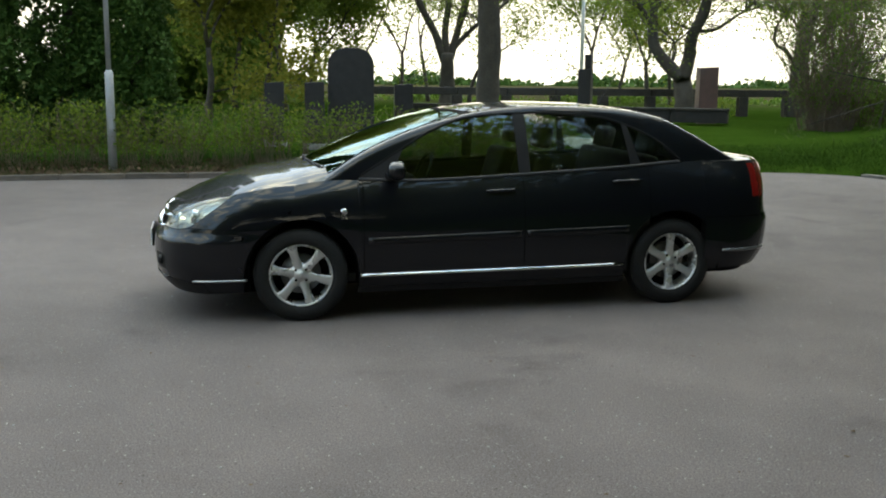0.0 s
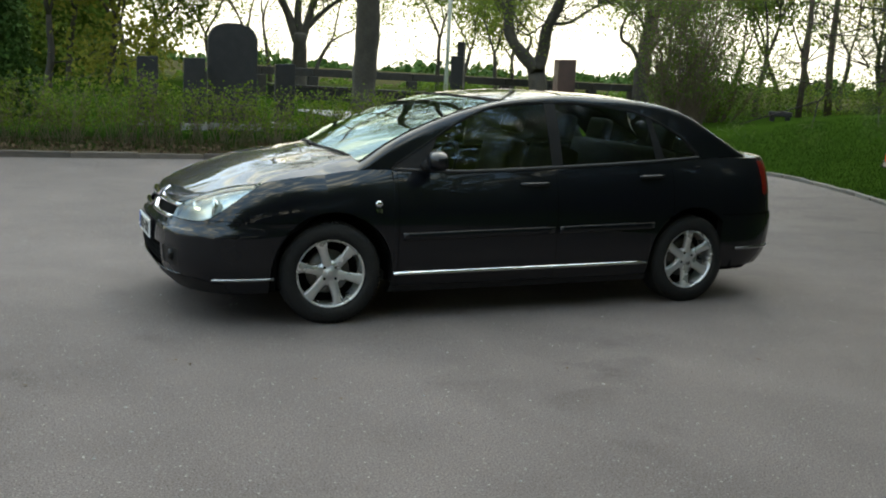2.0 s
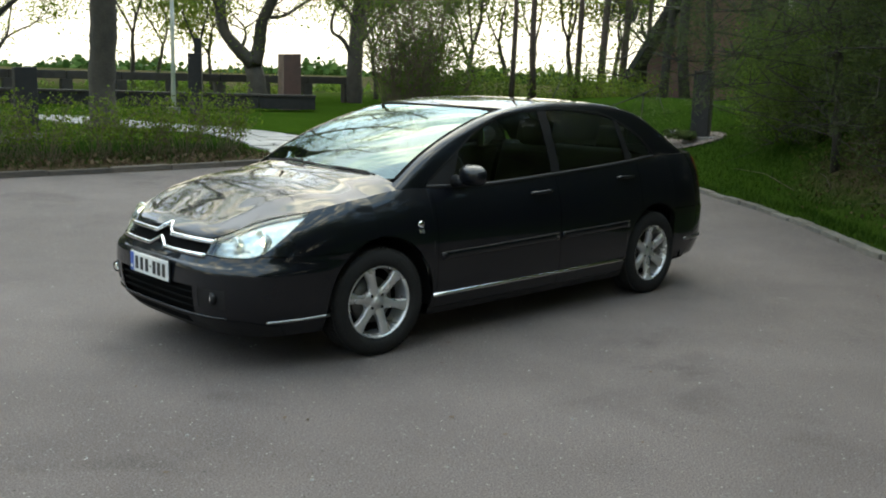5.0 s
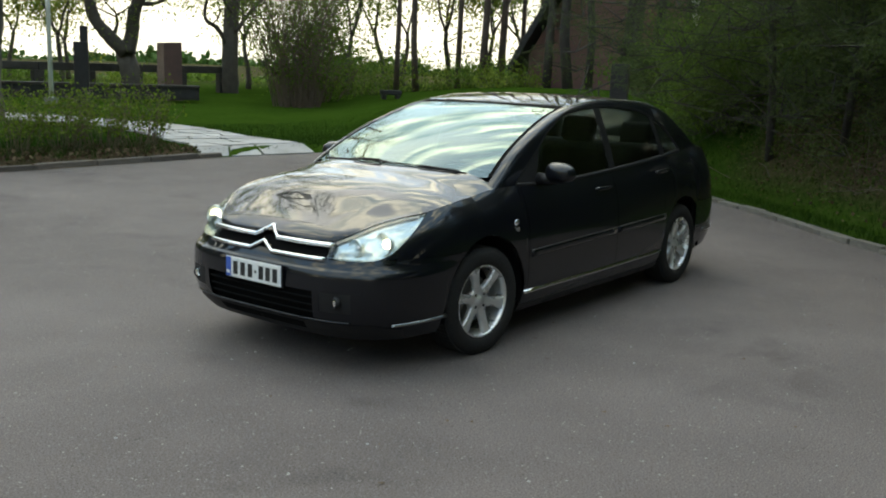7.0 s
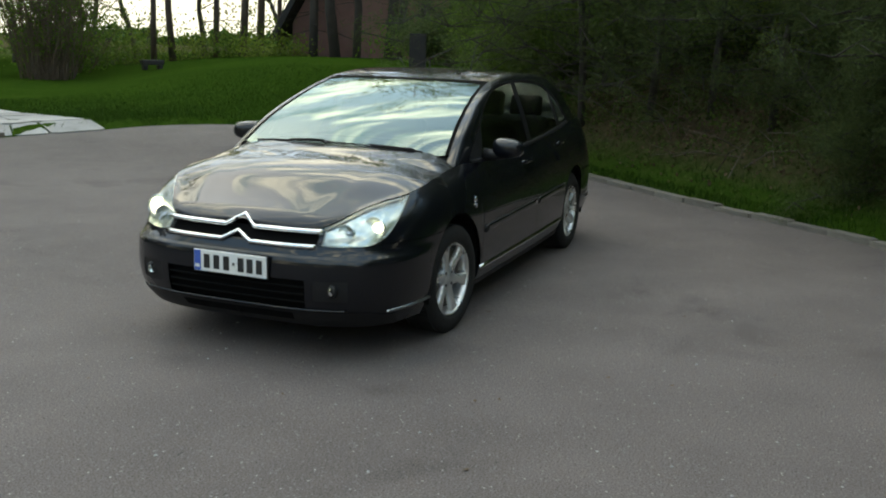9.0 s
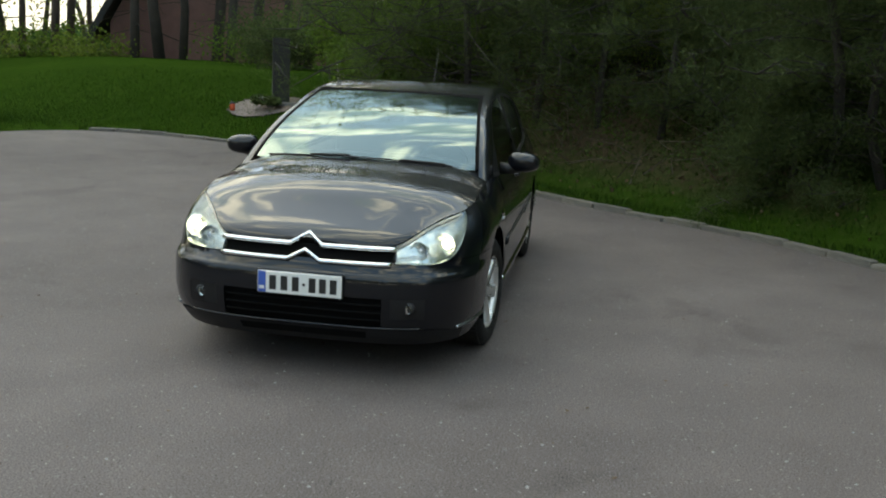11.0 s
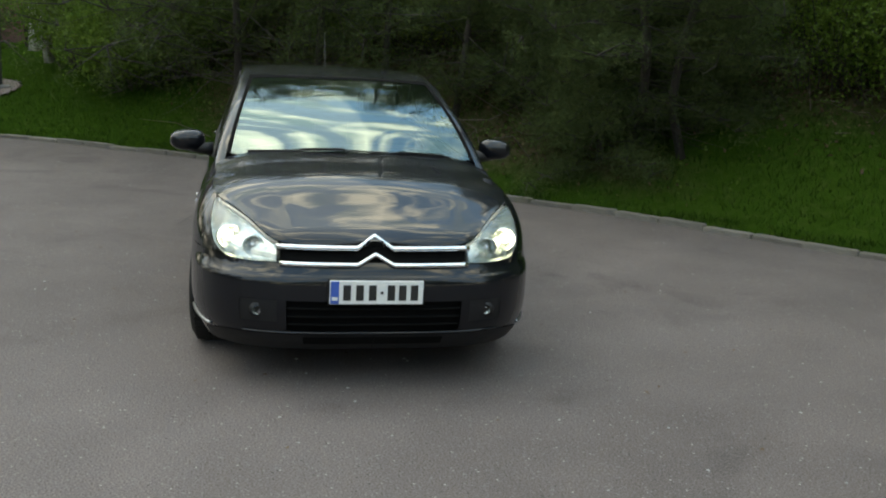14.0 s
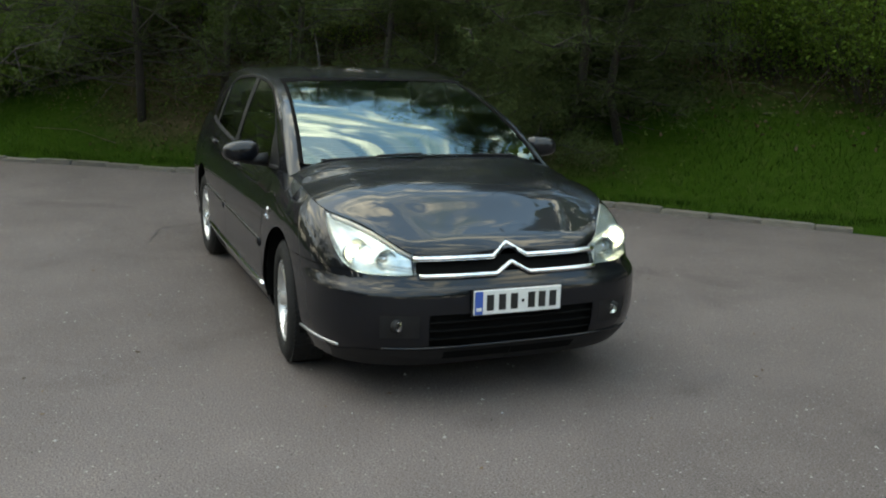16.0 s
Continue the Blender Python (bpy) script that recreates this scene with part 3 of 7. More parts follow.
limbed_tree((9.6, 35.0), 8, [(0.40, 0.27, [(0, -0.2), (0.02, 1.2), (0.0, 2.5)]), (0.2, 0.05, [(-0.12, 2.2), (-0.55, 3.4), (-1.15, 4.5), (-1.7, 6), (-2.3, 9), (-3.6, 13), (-4.2, 16)]), (0.19, 0.05, [(0.0, 2.3), (-0.1, 3.6), (0.15, 5.6), (0.1, 9.5), (-0.6, 14), (-0.4, 18)]),
                             (0.19, 0.05, [(0.12, 2.3), (0.5, 3.7), (1.0, 5.6), (1.5, 9), (2.6, 13), (3.4, 17)]), (0.13, 0.03, [(0.3, 2.8), (1.2, 3.7), (2.2, 4.4), (3.4, 5.6)])],
            "tree with several grey stems and sparse spring leaves", M_LEAF_SPRING)
limbed_tree((17.4, 27.9), 15, [(0.40, 0.33, [(0.05, -0.2), (0.0, 0.9), (-0.2, 1.9)]), (0.27, 0.10, [(-0.15, 1.6), (-0.75, 2.2), (-1.25, 2.9), (-1.35, 3.9), (-1.3, 5.3), (-1.8, 8.5), (-3.0, 12.5), (-3.4, 17)]), (0.29, 0.10, [(-0.05, 1.6), (0.12, 2.4), (0.2, 3.2), (0.62, 4.2), (0.72, 5.3), (1.3, 8.5), (2.4, 13), (2.8, 18)]),
                               (0.09, 0.03, [(0.3, 3.4), (1.1, 3.5), (2.0, 4.1), (2.9, 4.4)]), (0.12, 0.03, [(-1.3, 3.6), (-1.9, 4.4), (-2.9, 5.3), (-3.6, 6.5)]), (0.08, 0.03, [(-0.55, 2.2), (-0.4, 2.7), (-0.55, 3.1)])],
            "forked tree with a crooked dark trunk beside a red gravestone", M_LEAF_SPRING)
limbed_tree((23.1, 28.7), 22, [(0.38, 0.30, [(0, -0.2), (0.0, 1.5), (0.15, 3.2), (0.3, 4.2)]), (0.2, 0.06, [(0.3, 4.0), (0.75, 5.2), (1.2, 7), (1.5, 9), (2.6, 13), (3.4, 17)]), (0.18, 0.06, [(0.2, 4.0), (-0.1, 5.3), (-0.5, 8.5), (-1.6, 13), (-1.8, 17.5)]), (0.11, 0.04, [(-0.05, 1.9), (-0.5, 2.7), (-1.0, 3.1), (-0.9, 3.9), (-0.4, 4.5)]),
                               (0.10, 0.03, [(0.25, 2.6), (1.0, 3.6), (2.0, 4.5), (3.6, 5.1)]), (0.07, 0.02, [(0.1, 3.4), (-0.5, 4.2), (-1.2, 4.6), (-2.2, 4.7)])],
            "crooked dark tree beside the end of a fence", M_LEAF_SPRING)


def birchlike(at, seed, h, leaf, size=0.14, per=5, label="slender tree with fine twigs and young leaves", name="young_tree", spread=0.45, r=0.13):
    return tree(name, at, label, seed, h, r, M_BARK, leaf, size, per, spread, fork=0.24, spread=0.5, depth=5, kids=(2, 3), wiggle=0.12, shrink=0.78, group="trees beyond the memorial")


far_spec = [(-0.02, 44, 12, M_LEAF_GREEN, 18), (0.035, 36, 11, M_LEAF_YELLOW, 16), (0.06, 46, 13, M_LEAF_SPRING, 18), (0.085, 38, 11, M_LEAF_YELLOW, 16), (0.11, 42, 11, M_LEAF_SPRING, 16), (0.135, 50, 12, M_LEAF_SPRING, 14), (0.19, 54, 11, M_LEAF_SPRING, 9), (0.225, 56, 12, M_LEAF_SPRING, 9), (0.25, 60, 13, M_LEAF_SPRING, 9),
            (0.29, 58, 12, M_LEAF_SPRING, 9), (0.405, 55, 13, M_LEAF_SPRING, 9), (0.43, 60, 11, M_LEAF_SPRING, 9), (0.455, 50, 10, M_LEAF_SPRING, 9), (0.475, 60, 9, M_LEAF_YELLOW, 9), (0.60, 50, 11, M_LEAF_SPRING, 10), (0.62, 47, 12, M_LEAF_SPRING, 10), (0.645, 50, 11, M_LEAF_GREEN, 10), (0.66, 42, 11, M_LEAF_SPRING, 10),
            (0.68, 50, 12, M_LEAF_GREEN, 10), (0.70, 46, 12, M_LEAF_SPRING, 10), (0.72, 52, 12, M_LEAF_SPRING, 10), (0.74, 44, 11, M_LEAF_YELLOW, 10), (0.77, 48, 11, M_LEAF_SPRING, 10), (0.80, 50, 11, M_LEAF_GREEN, 10)]
for i, (bx, far, h, lf_, per) in enumerate(far_spec):
    birchlike(ray_place(E0, (bx, math.sqrt(1 - bx * bx)), far), 40 + i, h, lf_, 0.14 if bx < 0.14 else 0.105, per * 2 if bx < 0.14 else per, r=0.15)


def conifer_column(name, at, seed, h, r, leaf, n, label, size=0.062, category="conifer", group="", z0=0.1):
    """A dense conifer: a trunk with whorls of drooping sprays, thinner to the top."""
    rng = np.random.default_rng(seed)
    t = thing(name, (at[0], at[1], ground_z(*at)), label, category, group)
    tv, tf = tube([(0, 0, -0.1), (0.03, 0, h * 0.5), (0, 0.02, h)], [r * 0.12, r * 0.08, 0.02], 8)
    mesh_ob("trunk", tv, tf, M_BARK, t, smooth=True)
    nb = n // 22
    u = rng.uniform(0, 1, nb)
    z = z0 + (h - z0) * u ** 1.15
    a = rng.uniform(0, 2 * np.pi, nb)
    lump = 0.80 + 0.20 * np.sin(a * 3 + z * 0.9 + seed) + 0.16 * np.sin(a * 7 - z * 2.1)
    rr = r * lump * (1 - 0.55 * (z / h) ** 1.5)
    # each bough rises outwards and then hangs; its sprays lie along it
    f = rng.uniform(0.45, 1.0, (nb, 40)) ** 0.7
    side_ = rng.normal(0, 0.10, (nb, 40)) * (1.2 - f)
    x_ = rr[:, None] * f
    pts = np.stack([x_ * np.cos(a)[:, None] - side_ * np.sin(a)[:, None] * 2, x_ * np.sin(a)[:, None] + side_ * np.cos(a)[:, None] * 2, z[:, None] + 0.35 * f - 0.75 * f ** 3 + rng.normal(0, 0.06, (nb, 40))], -1).reshape(-1, 3)
    lv, lf = leaf_quads(rng, pts, size, 0.04, 2, 2.4, 0.6)
    mesh_ob("crown", lv, lf, leaf, t)
    return t


THUJA = "dense dark green thuja rising from the ground"
conifer_column("thuja", (-6.3, 16.3), 1, 9, 1.25, M_THUJA, 16000, THUJA, group="thujas behind the hedge")
conifer_column("thuja", (-4.5, 17.2), 2, 10, 1.15, M_THUJA, 16000, THUJA, group="thujas behind the hedge")
conifer_column("thuja", (-3.0, 16.6), 3, 9.5, 1.15, M_THUJA, 16000, THUJA, group="thujas behind the hedge")
conifer_column("thuja", (-8.6, 16.9), 4, 10, 1.4, M_THUJA, 16000, THUJA, group="thujas behind the hedge")
conifer_column("thuja", (-11.5, 17.5), 5, 10, 1.5, M_THUJA, 12000, THUJA, group="thujas behind the hedge")


def pine(at, seed, h, r, crown_from, label, limbs=26, reach=2.2, per=26, size=0.17, group="", name="pine_tree", lean=(0, 0), low_dead=0, bark=None, wob=0.10, kink=0.0):
    """A pine: a tall trunk, limbs in whorls, tufts of needles along them."""
    rng, nrng = random.Random(seed), np.random.default_rng(seed)
    t = thing(name, (at[0], at[1], ground_z(*at)), label, "pine", group)
    ph = rng.uniform(0, 6)
    line = [Vector((lean[0] * z + kink * math.sin(z * 7.3 + ph) + wob * math.sin(z * 0.6 + ph) + wob * 0.3 * math.sin(z * 1.7 + 2 * ph), lean[1] * z + kink * math.cos(z * 5.9 + ph) + wob * math.cos(z * 0.5 + ph), z - 0.1)) for z in np.linspace(0, h, 9)]
    base = line[0].copy()
    line = [p - Vector((base.x, base.y, 0)) for p in line]
    pieces = [tube(line, [r * (1 - 0.8 * i / 8) for i in range(9)], 9)]
    tufts = []
    for k in range(limbs + low_dead):
        dead = k >= limbs
        f = rng.uniform(crown_from, 0.98) if not dead else rng.uniform(0.06, crown_from + 0.1)
        z = f * 8
        i = min(int(z), 7)
        p = line[i].lerp(line[i + 1], z - i)
        a = rng.uniform(0, 6.28)
        L = reach * rng.uniform(0.55, 1.1) * (1.15 - 0.75 * max(0, (f - crown_from) / (1 - crown_from + 1e-6)) ** 1.5)
        if dead:
            L *= 0.7
        d = Vector((math.cos(a), math.sin(a), rng.uniform(-0.25, 0.35)))
        pts = [p]
        for j in range(4):
            d = (d + Vector((rng.gauss(0, 0.18), rng.gauss(0, 0.18), rng.gauss(-0.03, 0.12)))).normalized()
            pts.append(pts[-1] + d * L / 4)
            if not dead and j:
                for _ in range(3):
                    q = pts[-1] + Vector((rng.gauss(0, 0.25), rng.gauss(0, 0.25), rng.gauss(0.05, 0.14))) * (L / 2)
                    tufts.append(q)
                    pieces.append(tube([pts[-1], q], [0.012, 0.005], 3, False))
        rl = r * 0.22 * (0.6 if dead else 1) * (1 - 0.5 * f)
        pieces.append(tube(pts, [rl, rl * 0.8, rl * 0.6, rl * 0.4, rl * 0.2], 4, False))
    v, f = joined(pieces)
    mesh_ob("trunk", v, f, bark or M_BARK_PINE, t, smooth=True)
    if tufts:
        lv, lf = leaf_quads(nrng, tufts, size * 0.046, size * 0.60, int(per * 4.8), 14.0)
        mesh_ob("crown", lv, lf, M_NEEDLE, t)
    return t


TALL = "tall pine with a bare reddish trunk"
for i, (x, y, h, r) in enumerate([(17.4, 14.9, 14, 0.12), (19.3, 15.6, 16, 0.15), (20.6, 14.9, 15, 0.14), (19.8, 13.4, 17, 0.17), (22.1, 14.2, 17, 0.18), (22.5, 12.9, 16, 0.17),
                                  (24.6, 14.8, 15, 0.13), (24.0, 12.4, 18, 0.20), (25.5, 11.0, 16, 0.14), (23.4, 9.6, 17, 0.2), (24.4, 9.0, 16, 0.22), (21.8, 8.6, 15, 0.15), (26.5, 9.5, 16, 0.16)]):
    x, y = -6 + 1.25 * (x + 6), -4 + 1.25 * (y + 4)
    pine((x, y), 100 + i, h, r * 0.95, 0.55, TALL, 20, 2.0, 7, 0.27, group="pines above the lawn")
# pines on the bank by the asphalt, green to the ground
LOW = "dark pine with low drooping branches on the wooded bank"
for i, (x, y, h, r, c, reach) in enumerate([(7.8, 0.45, 8.0, 0.06, 0.05, 2.5), (7.5, -0.6, 6.5, 0.06, 0.04, 1.8), (10.6, 0.1, 9, 0.10, 0.10, 2.0), (9.3, -4.7, 7.5, 0.08, 0.10, 1.9),
                                            (13.4, 0.2, 9, 0.12, 0.12, 2.1), (12.0, -3.0, 10, 0.16, 0.12, 2.3), (7.4, -5.6, 7.5, 0.08, 0.12, 1.8), (12.0, 0.9, 8, 0.10, 0.10, 2.1),
                                            (5.8, -2.3, 6.0, 0.05, 0.10, 1.6), (6.7, -1.5, 7.0, 0.05, 0.08, 1.8), (8.4, -3.3, 6, 0.08, 0.06, 1.9)]):
    pine((x, y), 130 + i, h, r, c, LOW, 120 if i == 0 else 52, reach * 1.15, 17, 0.17, "pines on the bank", low_dead=14, bark=M_BARK_DARK, wob=0.16)
YOUNG = "young dark pine with needles down to the ground on the bank"
for i, (x, y, h, reach) in enumerate([(3.9, -3.6, 1.5, 0.8), (4.3, -4.6, 2.6, 1.0), (9.0, -0.6, 3.4, 1.4), (5.3, -5.2, 3.0, 1.1), (10.4, -1.4, 4.0, 1.5), (4.5, -4.1, 2.4, 1.0), (3.75, -4.75, 1.5, 0.8), (4.9, -4.7, 3.2, 1.1), (5.6, -3.0, 1.8, 1.0)]):
    pine((x, y), 150 + i, h, 0.05, 0.03, YOUNG, 52, reach, 22, 0.14, "young pines on the bank", name="young_pine", low_dead=6, bark=M_BARK_DARK, wob=0.08)
THIN = "thin dark pine with crooked trunk and drooping branches beside the kerb"
for i, (x, y, h, r, le) in enumerate([(3.95, -3.95, 5.0, 0.065, (-0.40, 0.32)), (3.4, -4.4, 5.5, 0.055, (-0.15, 0.07)), (4.6, -5.4, 8.0, 0.06, (-0.05, 0.02))]):
    pine((x, y), 160 + i, h, r, 0.14, THIN, 46, 1.2, 20, 0.15, "thin pines beside the kerb", lean=le, low_dead=26, bark=M_BARK_DARK, wob=0.30, kink=0.10)
# the high trees of the bank, which shade the asphalt's edge
HIGH = "tall dense pine shading the bank and the asphalt"
for i, (x, y, h, r) in enumerate([(8.9, -2.6, 7.6, 0.13), (11.3, -1.3, 9, 0.15), (6.3, -6.6, 9, 0.13), (12.8, -5, 10, 0.15), (9.8, -6.8, 9.5, 0.15), (14.0, 2.2, 10, 0.15)]):
    pine((x, y), 180 + i, h * 0.88, r, 0.22, HIGH, 54, 2.6, 11, 0.22, "tall pines of the bank", low_dead=16, bark=M_BARK_PINE, wob=0.14)
# the wood further up the bank
WOOD = "pine standing in the wood above the bank"
rng_w = random.Random(77)
for i in range(24):
    a, d = rng_w.uniform(-78, 8), rng_w.uniform(15, 34)
    x, y = 1 + d * math.cos(radians(a)), -1 + d * math.sin(radians(a))
    if i % 2 == 0:
        birchlike((x, y), 200 + i, rng_w.uniform(8, 12), M_LEAF_SPRING, 0.12, 4, "leafing tree standing in the wood above the bank", r=0.1)
    else:
        pine((x, y), 200 + i, rng_w.uniform(8, 12), rng_w.uniform(0.1, 0.18), 0.35, WOOD, 26, 2.2, 6, 0.32, "pines of the wood")
# slender trunks before the house
for i, (x, y, h, r) in enumerate([(25.2, 14.2, 14, 0.17), (25.0, 13.2, 15, 0.2), (24.6, 12.2, 14, 0.15), (25.6, 11.4, 15, 0.2), (24.2, 10.4, 14, 0.16), (23.4, 9.3, 14, 0.18), (22.6, 8.0, 13, 0.15), (21.0, 6.8, 13, 0.16), (20.4, 5.4, 13, 0.15)]):
    pine((x, y), 240 + i, h, r, 0.32, "slender dark pine at the upper edge of the lawn", 24, 1.9, 6, 0.30, "trunks before the house", low_dead=18, bark=M_BARK_DARK, wob=0.2)


def birch(at, seed, h=11, r=0.12):
    return tree("birch", at, "birch with white bark and young leaves", seed, h, r, M_BARK_BIRCH, M_LEAF_SPRING, 0.1, 4, 0.35, fork=0.45, spread=0.6, depth=4, wiggle=0.04, group="birches above the lawn")


birch((13.8, 3.95), 301, 11, 0.10)
birch((17.8, 4.9), 302, 11, 0.13)
birch((19, 4.9), 303, 12, 0.13)


def shrub(at, seed, h, w, leaf, n_stems, per, size, label, name="shrub", group="", bark=None, spread=0.16, fine=1.0):
    """A shrub: many stems from the ground, leafy towards their ends."""
    rng = random.Random(seed)
    t = thing(name, (at[0], at[1], ground_z(*at)), label, "shrub", group)
    pieces, tips = [], []
    for _ in range(n_stems):
        a, b = rng.uniform(0, 6.28), rng.uniform(0, 1) ** 0.5 * w * 0.5
        p = Vector((b * 0.6 * math.cos(a), b * 0.6 * math.sin(a), -0.05))
        d = Vector((math.cos(a) * b / h, math.sin(a) * b / h, 1)).normalized()
        L = h * rng.uniform(0.65, 1.05)
        pts = [p]
        for j in range(4):
            d = (d + Vector((rng.gauss(0, 0.12), rng.gauss(0, 0.12), 0.02))).normalized()
            pts.append(pts[-1] + d * L / 4)
            if j > 0 or h > 2.5:
                tips.append(pts[-1])
                q = pts[-1] + Vector((rng.gauss(0, 0.3), rng.gauss(0, 0.3), rng.uniform(0.1, 0.4))) * L * 0.35
                pieces.append(tube([pts[-1], q], [0.005 * h * fine, 0.002 * h * fine], 3, False))
                tips += [q, (q + pts[-1]) * 0.5]
        r = 0.007 * h * fine * rng.uniform(0.7, 1.3)
        pieces.append(tube(pts, [r, r * 0.85, r * 0.7, r * 0.5, r * 0.25], 4, False))
    v, f = joined(pieces)
    mesh_ob("stem_clump", v, f, bark or M_TWIG, t, smooth=True)
    lv, lf = leaf_quads(np.random.default_rng(seed), tips, size, spread, per)
    mesh_ob("foliage", lv, lf, leaf, t)
    return t


# the rose hedge along the kerb
HEDGE = "leafing rose shrub of a thin brown hedge behind the kerb"
hedge_kinds = [shrub((-60 + 3 * i, 40), 400 + i, 1.08, 0.85, M_HEDGE_LEAF, 26, 2, 0.040, HEDGE, "hedge_shrub", "hedge along the kerb", spread=0.06, fine=0.7) for i in range(4)]
rng_h = random.Random(5)
k = 0
for row, y in enumerate((9.95, 10.3)):
    for i in range(34):
        x = -18.5 + i * 0.82 + rng_h.uniform(-0.12, 0.12) + row * 0.35
        if x > 5.0 - row * 0.2:
            continue
        yy = y + rng_h.uniform(-0.12, 0.12)
        src = hedge_kinds[k % 4]
        m = pose(x, yy, ground_z(x, yy), 0, 0, rng_h.uniform(0, 360))
        if k < 4:
            src.matrix_basis = m
        else:
            c = copy_thing(src, m)
            c.scale = (1, 1, rng_h.uniform(0.85, 1.12))
        k += 1

# the tall thicket beside the fence's end, and bushes of the lawn and the bank
shrub((17.6, 19.3), 450, 5.2, 2.6, M_LEAF_GREEN, 150, 5, 0.05, "tall thicket of fine twigs with young leaves", "thicket", spread=0.16, fine=0.36)
shrub((18.6, 20.3), 452, 4.2, 2.4, M_LEAF_SPRING, 80, 5, 0.05, "tall thicket of fine twigs with young leaves", "thicket", spread=0.2, fine=0.36)
shrub((20.8, 21.6), 451, 2.6, 3.0, M_LEAF_GREEN, 60, 8, 0.065, "tall thicket of fine twigs with young leaves", "thicket", spread=0.3)
for i, (x, y, h, w) in enumerate([(23.5, 22, 1.3, 4), (26.5, 20.5, 1.2, 4), (27, 17.8, 1.0, 3.5), (24.5, 15.5, 0.7, 3), (22.5, 8.9, 1.1, 3.2), (26, 23.5, 1.6, 4), (15.2, 31.5, 0.8, 3), (19.7, 30.6, 0.8, 2.5)]):
    shrub((x, y), 460 + i, h, w, M_LEAF_SPRING if i % 2 else M_LEAF_GREEN, 45, 4, 0.07, "leafing bush at the end of the lawn", "bush", "bushes round the lawn", spread=0.3, fine=0.4)
for i, (x, y, h, w, lf_) in enumerate([(13.0, 2.9, 1.9, 2.6, M_LEAF_GREEN), (14.6, 2.2, 2.2, 2.8, M_LEAF_GREEN), (11.7, 2.0, 1.8, 2.2, M_LEAF_GREEN), (10.4, 2.0, 1.3, 1.8, M_LEAF_GREEN), (10.0, 1.2, 1.7, 1.6, M_LEAF_GREEN), (5.7, -6.2, 2.2, 1.8, M_LEAF_SPRING), (6.6, -4.9, 1.6, 1.6, M_LEAF_GREEN), (8.9, -1.2, 1.5, 1.5, M_LEAF_GREEN), (4.4, -7.1, 2.6, 2.0, M_LEAF_SPRING), (7.9, -2.2, 1.4, 1.4, M_LEAF_SPRING), (3.4, -7.9, 3.2, 2.2, M_LEAF_SPRING), (16.5, 1.5, 2.6, 3.0, M_LEAF_GREEN), (1.5, -7.6, 2.6, 2.0, M_LEAF_SPRING), (2.6, -7.4, 3.0, 2.2, M_LEAF_SPRING),
                                       (0.9, -8.7, 2.6, 2.0, M_LEAF_YELLOW), (3.9, -8.6, 3.4, 2.6, M_LEAF_GREEN), (1.0, -10.2, 3.4, 2.8, M_LEAF_GREEN), (5.6, -8.4, 3.0, 3.0, M_LEAF_YELLOW), (7.4, -6.9, 2.6, 3.0, M_LEAF_GREEN), (9.4, -6.2, 2.6, 3.2, M_LEAF_YELLOW), (6.9, -9.6, 4.0, 3.4, M_LEAF_YELLOW), (18.8, 6.9, 1.4, 2.2, M_NEEDLE),
                                       (1.9, -6.9, 1.3, 1.5, M_LEAF_GREEN), (2.9, -6.5, 1.2, 1.4, M_LEAF_GREEN), (3.7, -6.3, 1.6, 1.6, M_LEAF_GREEN), (1.2, -7.2, 1.1, 1.2, M_LEAF_GREEN), (4.6, -6.4, 2.2, 1.8, M_LEAF_GREEN)]):
    shrub((x, y), 480 + i, h, w, lf_, 60, 26 if x > 8 else 15, 0.046 if x > 8 else 0.029, "fresh green bush on the wooded bank", "bush", "bushes on the bank", spread=0.18, bark=M_BARK_DARK, fine=0.5)

# trees that close the parking area behind and beside the walk, mostly out of view
# added and sized so that the car's paint and windows mirror trees, not sky
BEHIND = "tree closing the parking area, added for the car's reflections"
src_p = pine((-12, -24), 600, 12, 0.2, 0.08, BEHIND, 36, 2.6, 6, 0.46, "trees round the parking area")
src_b = tree("leafing_tree", (-26, -8), BEHIND, 601, 13, 0.2, M_BARK, M_LEAF_SPRING, 0.22, 7, 0.55, fork=0.25, depth=4, kids=(3, 4), wiggle=0.09, shrink=0.76, group="trees round the parking area")
rng_b = random.Random(9)
spots = [(-8.5 - 1.9 * i + rng_b.uniform(-0.8, 0.8), -14.5 - 1.55 * i + rng_b.uniform(-2, 1)) for i in range(9)]
spots += [(-31 + rng_b.uniform(-2, 2), -22 + 3.3 * i) for i in range(10)] + [(-36 + rng_b.uniform(-2, 2), -20 + 4 * i) for i in range(8)]
spots += [(-4 + rng_b.uniform(-2, 2) - 3 * i, -13.5 - 3 * i) for i in range(6)] + [(3, -13), (7, -12), (0, -15), (-2, -11.5)]
spots += [(-16 - 3.2 * i, 17 + rng_b.uniform(-1, 2)) for i in range(6)]
spots += [(-9 - 1.5 * i + rng_b.uniform(-0.8, 0.8), -21 - 1.2 * i + rng_b.uniform(-2, 2)) for i in range(12)]
spots += [(2 - 1.9 * i, -17 - 1.1 * i + rng_b.uniform(-1.5, 1.5)) for i in range(9)]
for i, (x, y) in enumerate(spots):
    c = copy_thing(src_p if i % 3 == 1 else src_b, pose(x, y, ground_z(x, y), 0, 0, rng_b.uniform(0, 360)))
    k_ = rng_b.uniform(0.55, 0.8) + (0.35 if x > -9 and y < -11 else 0)
    c.scale = (k_, k_, k_)

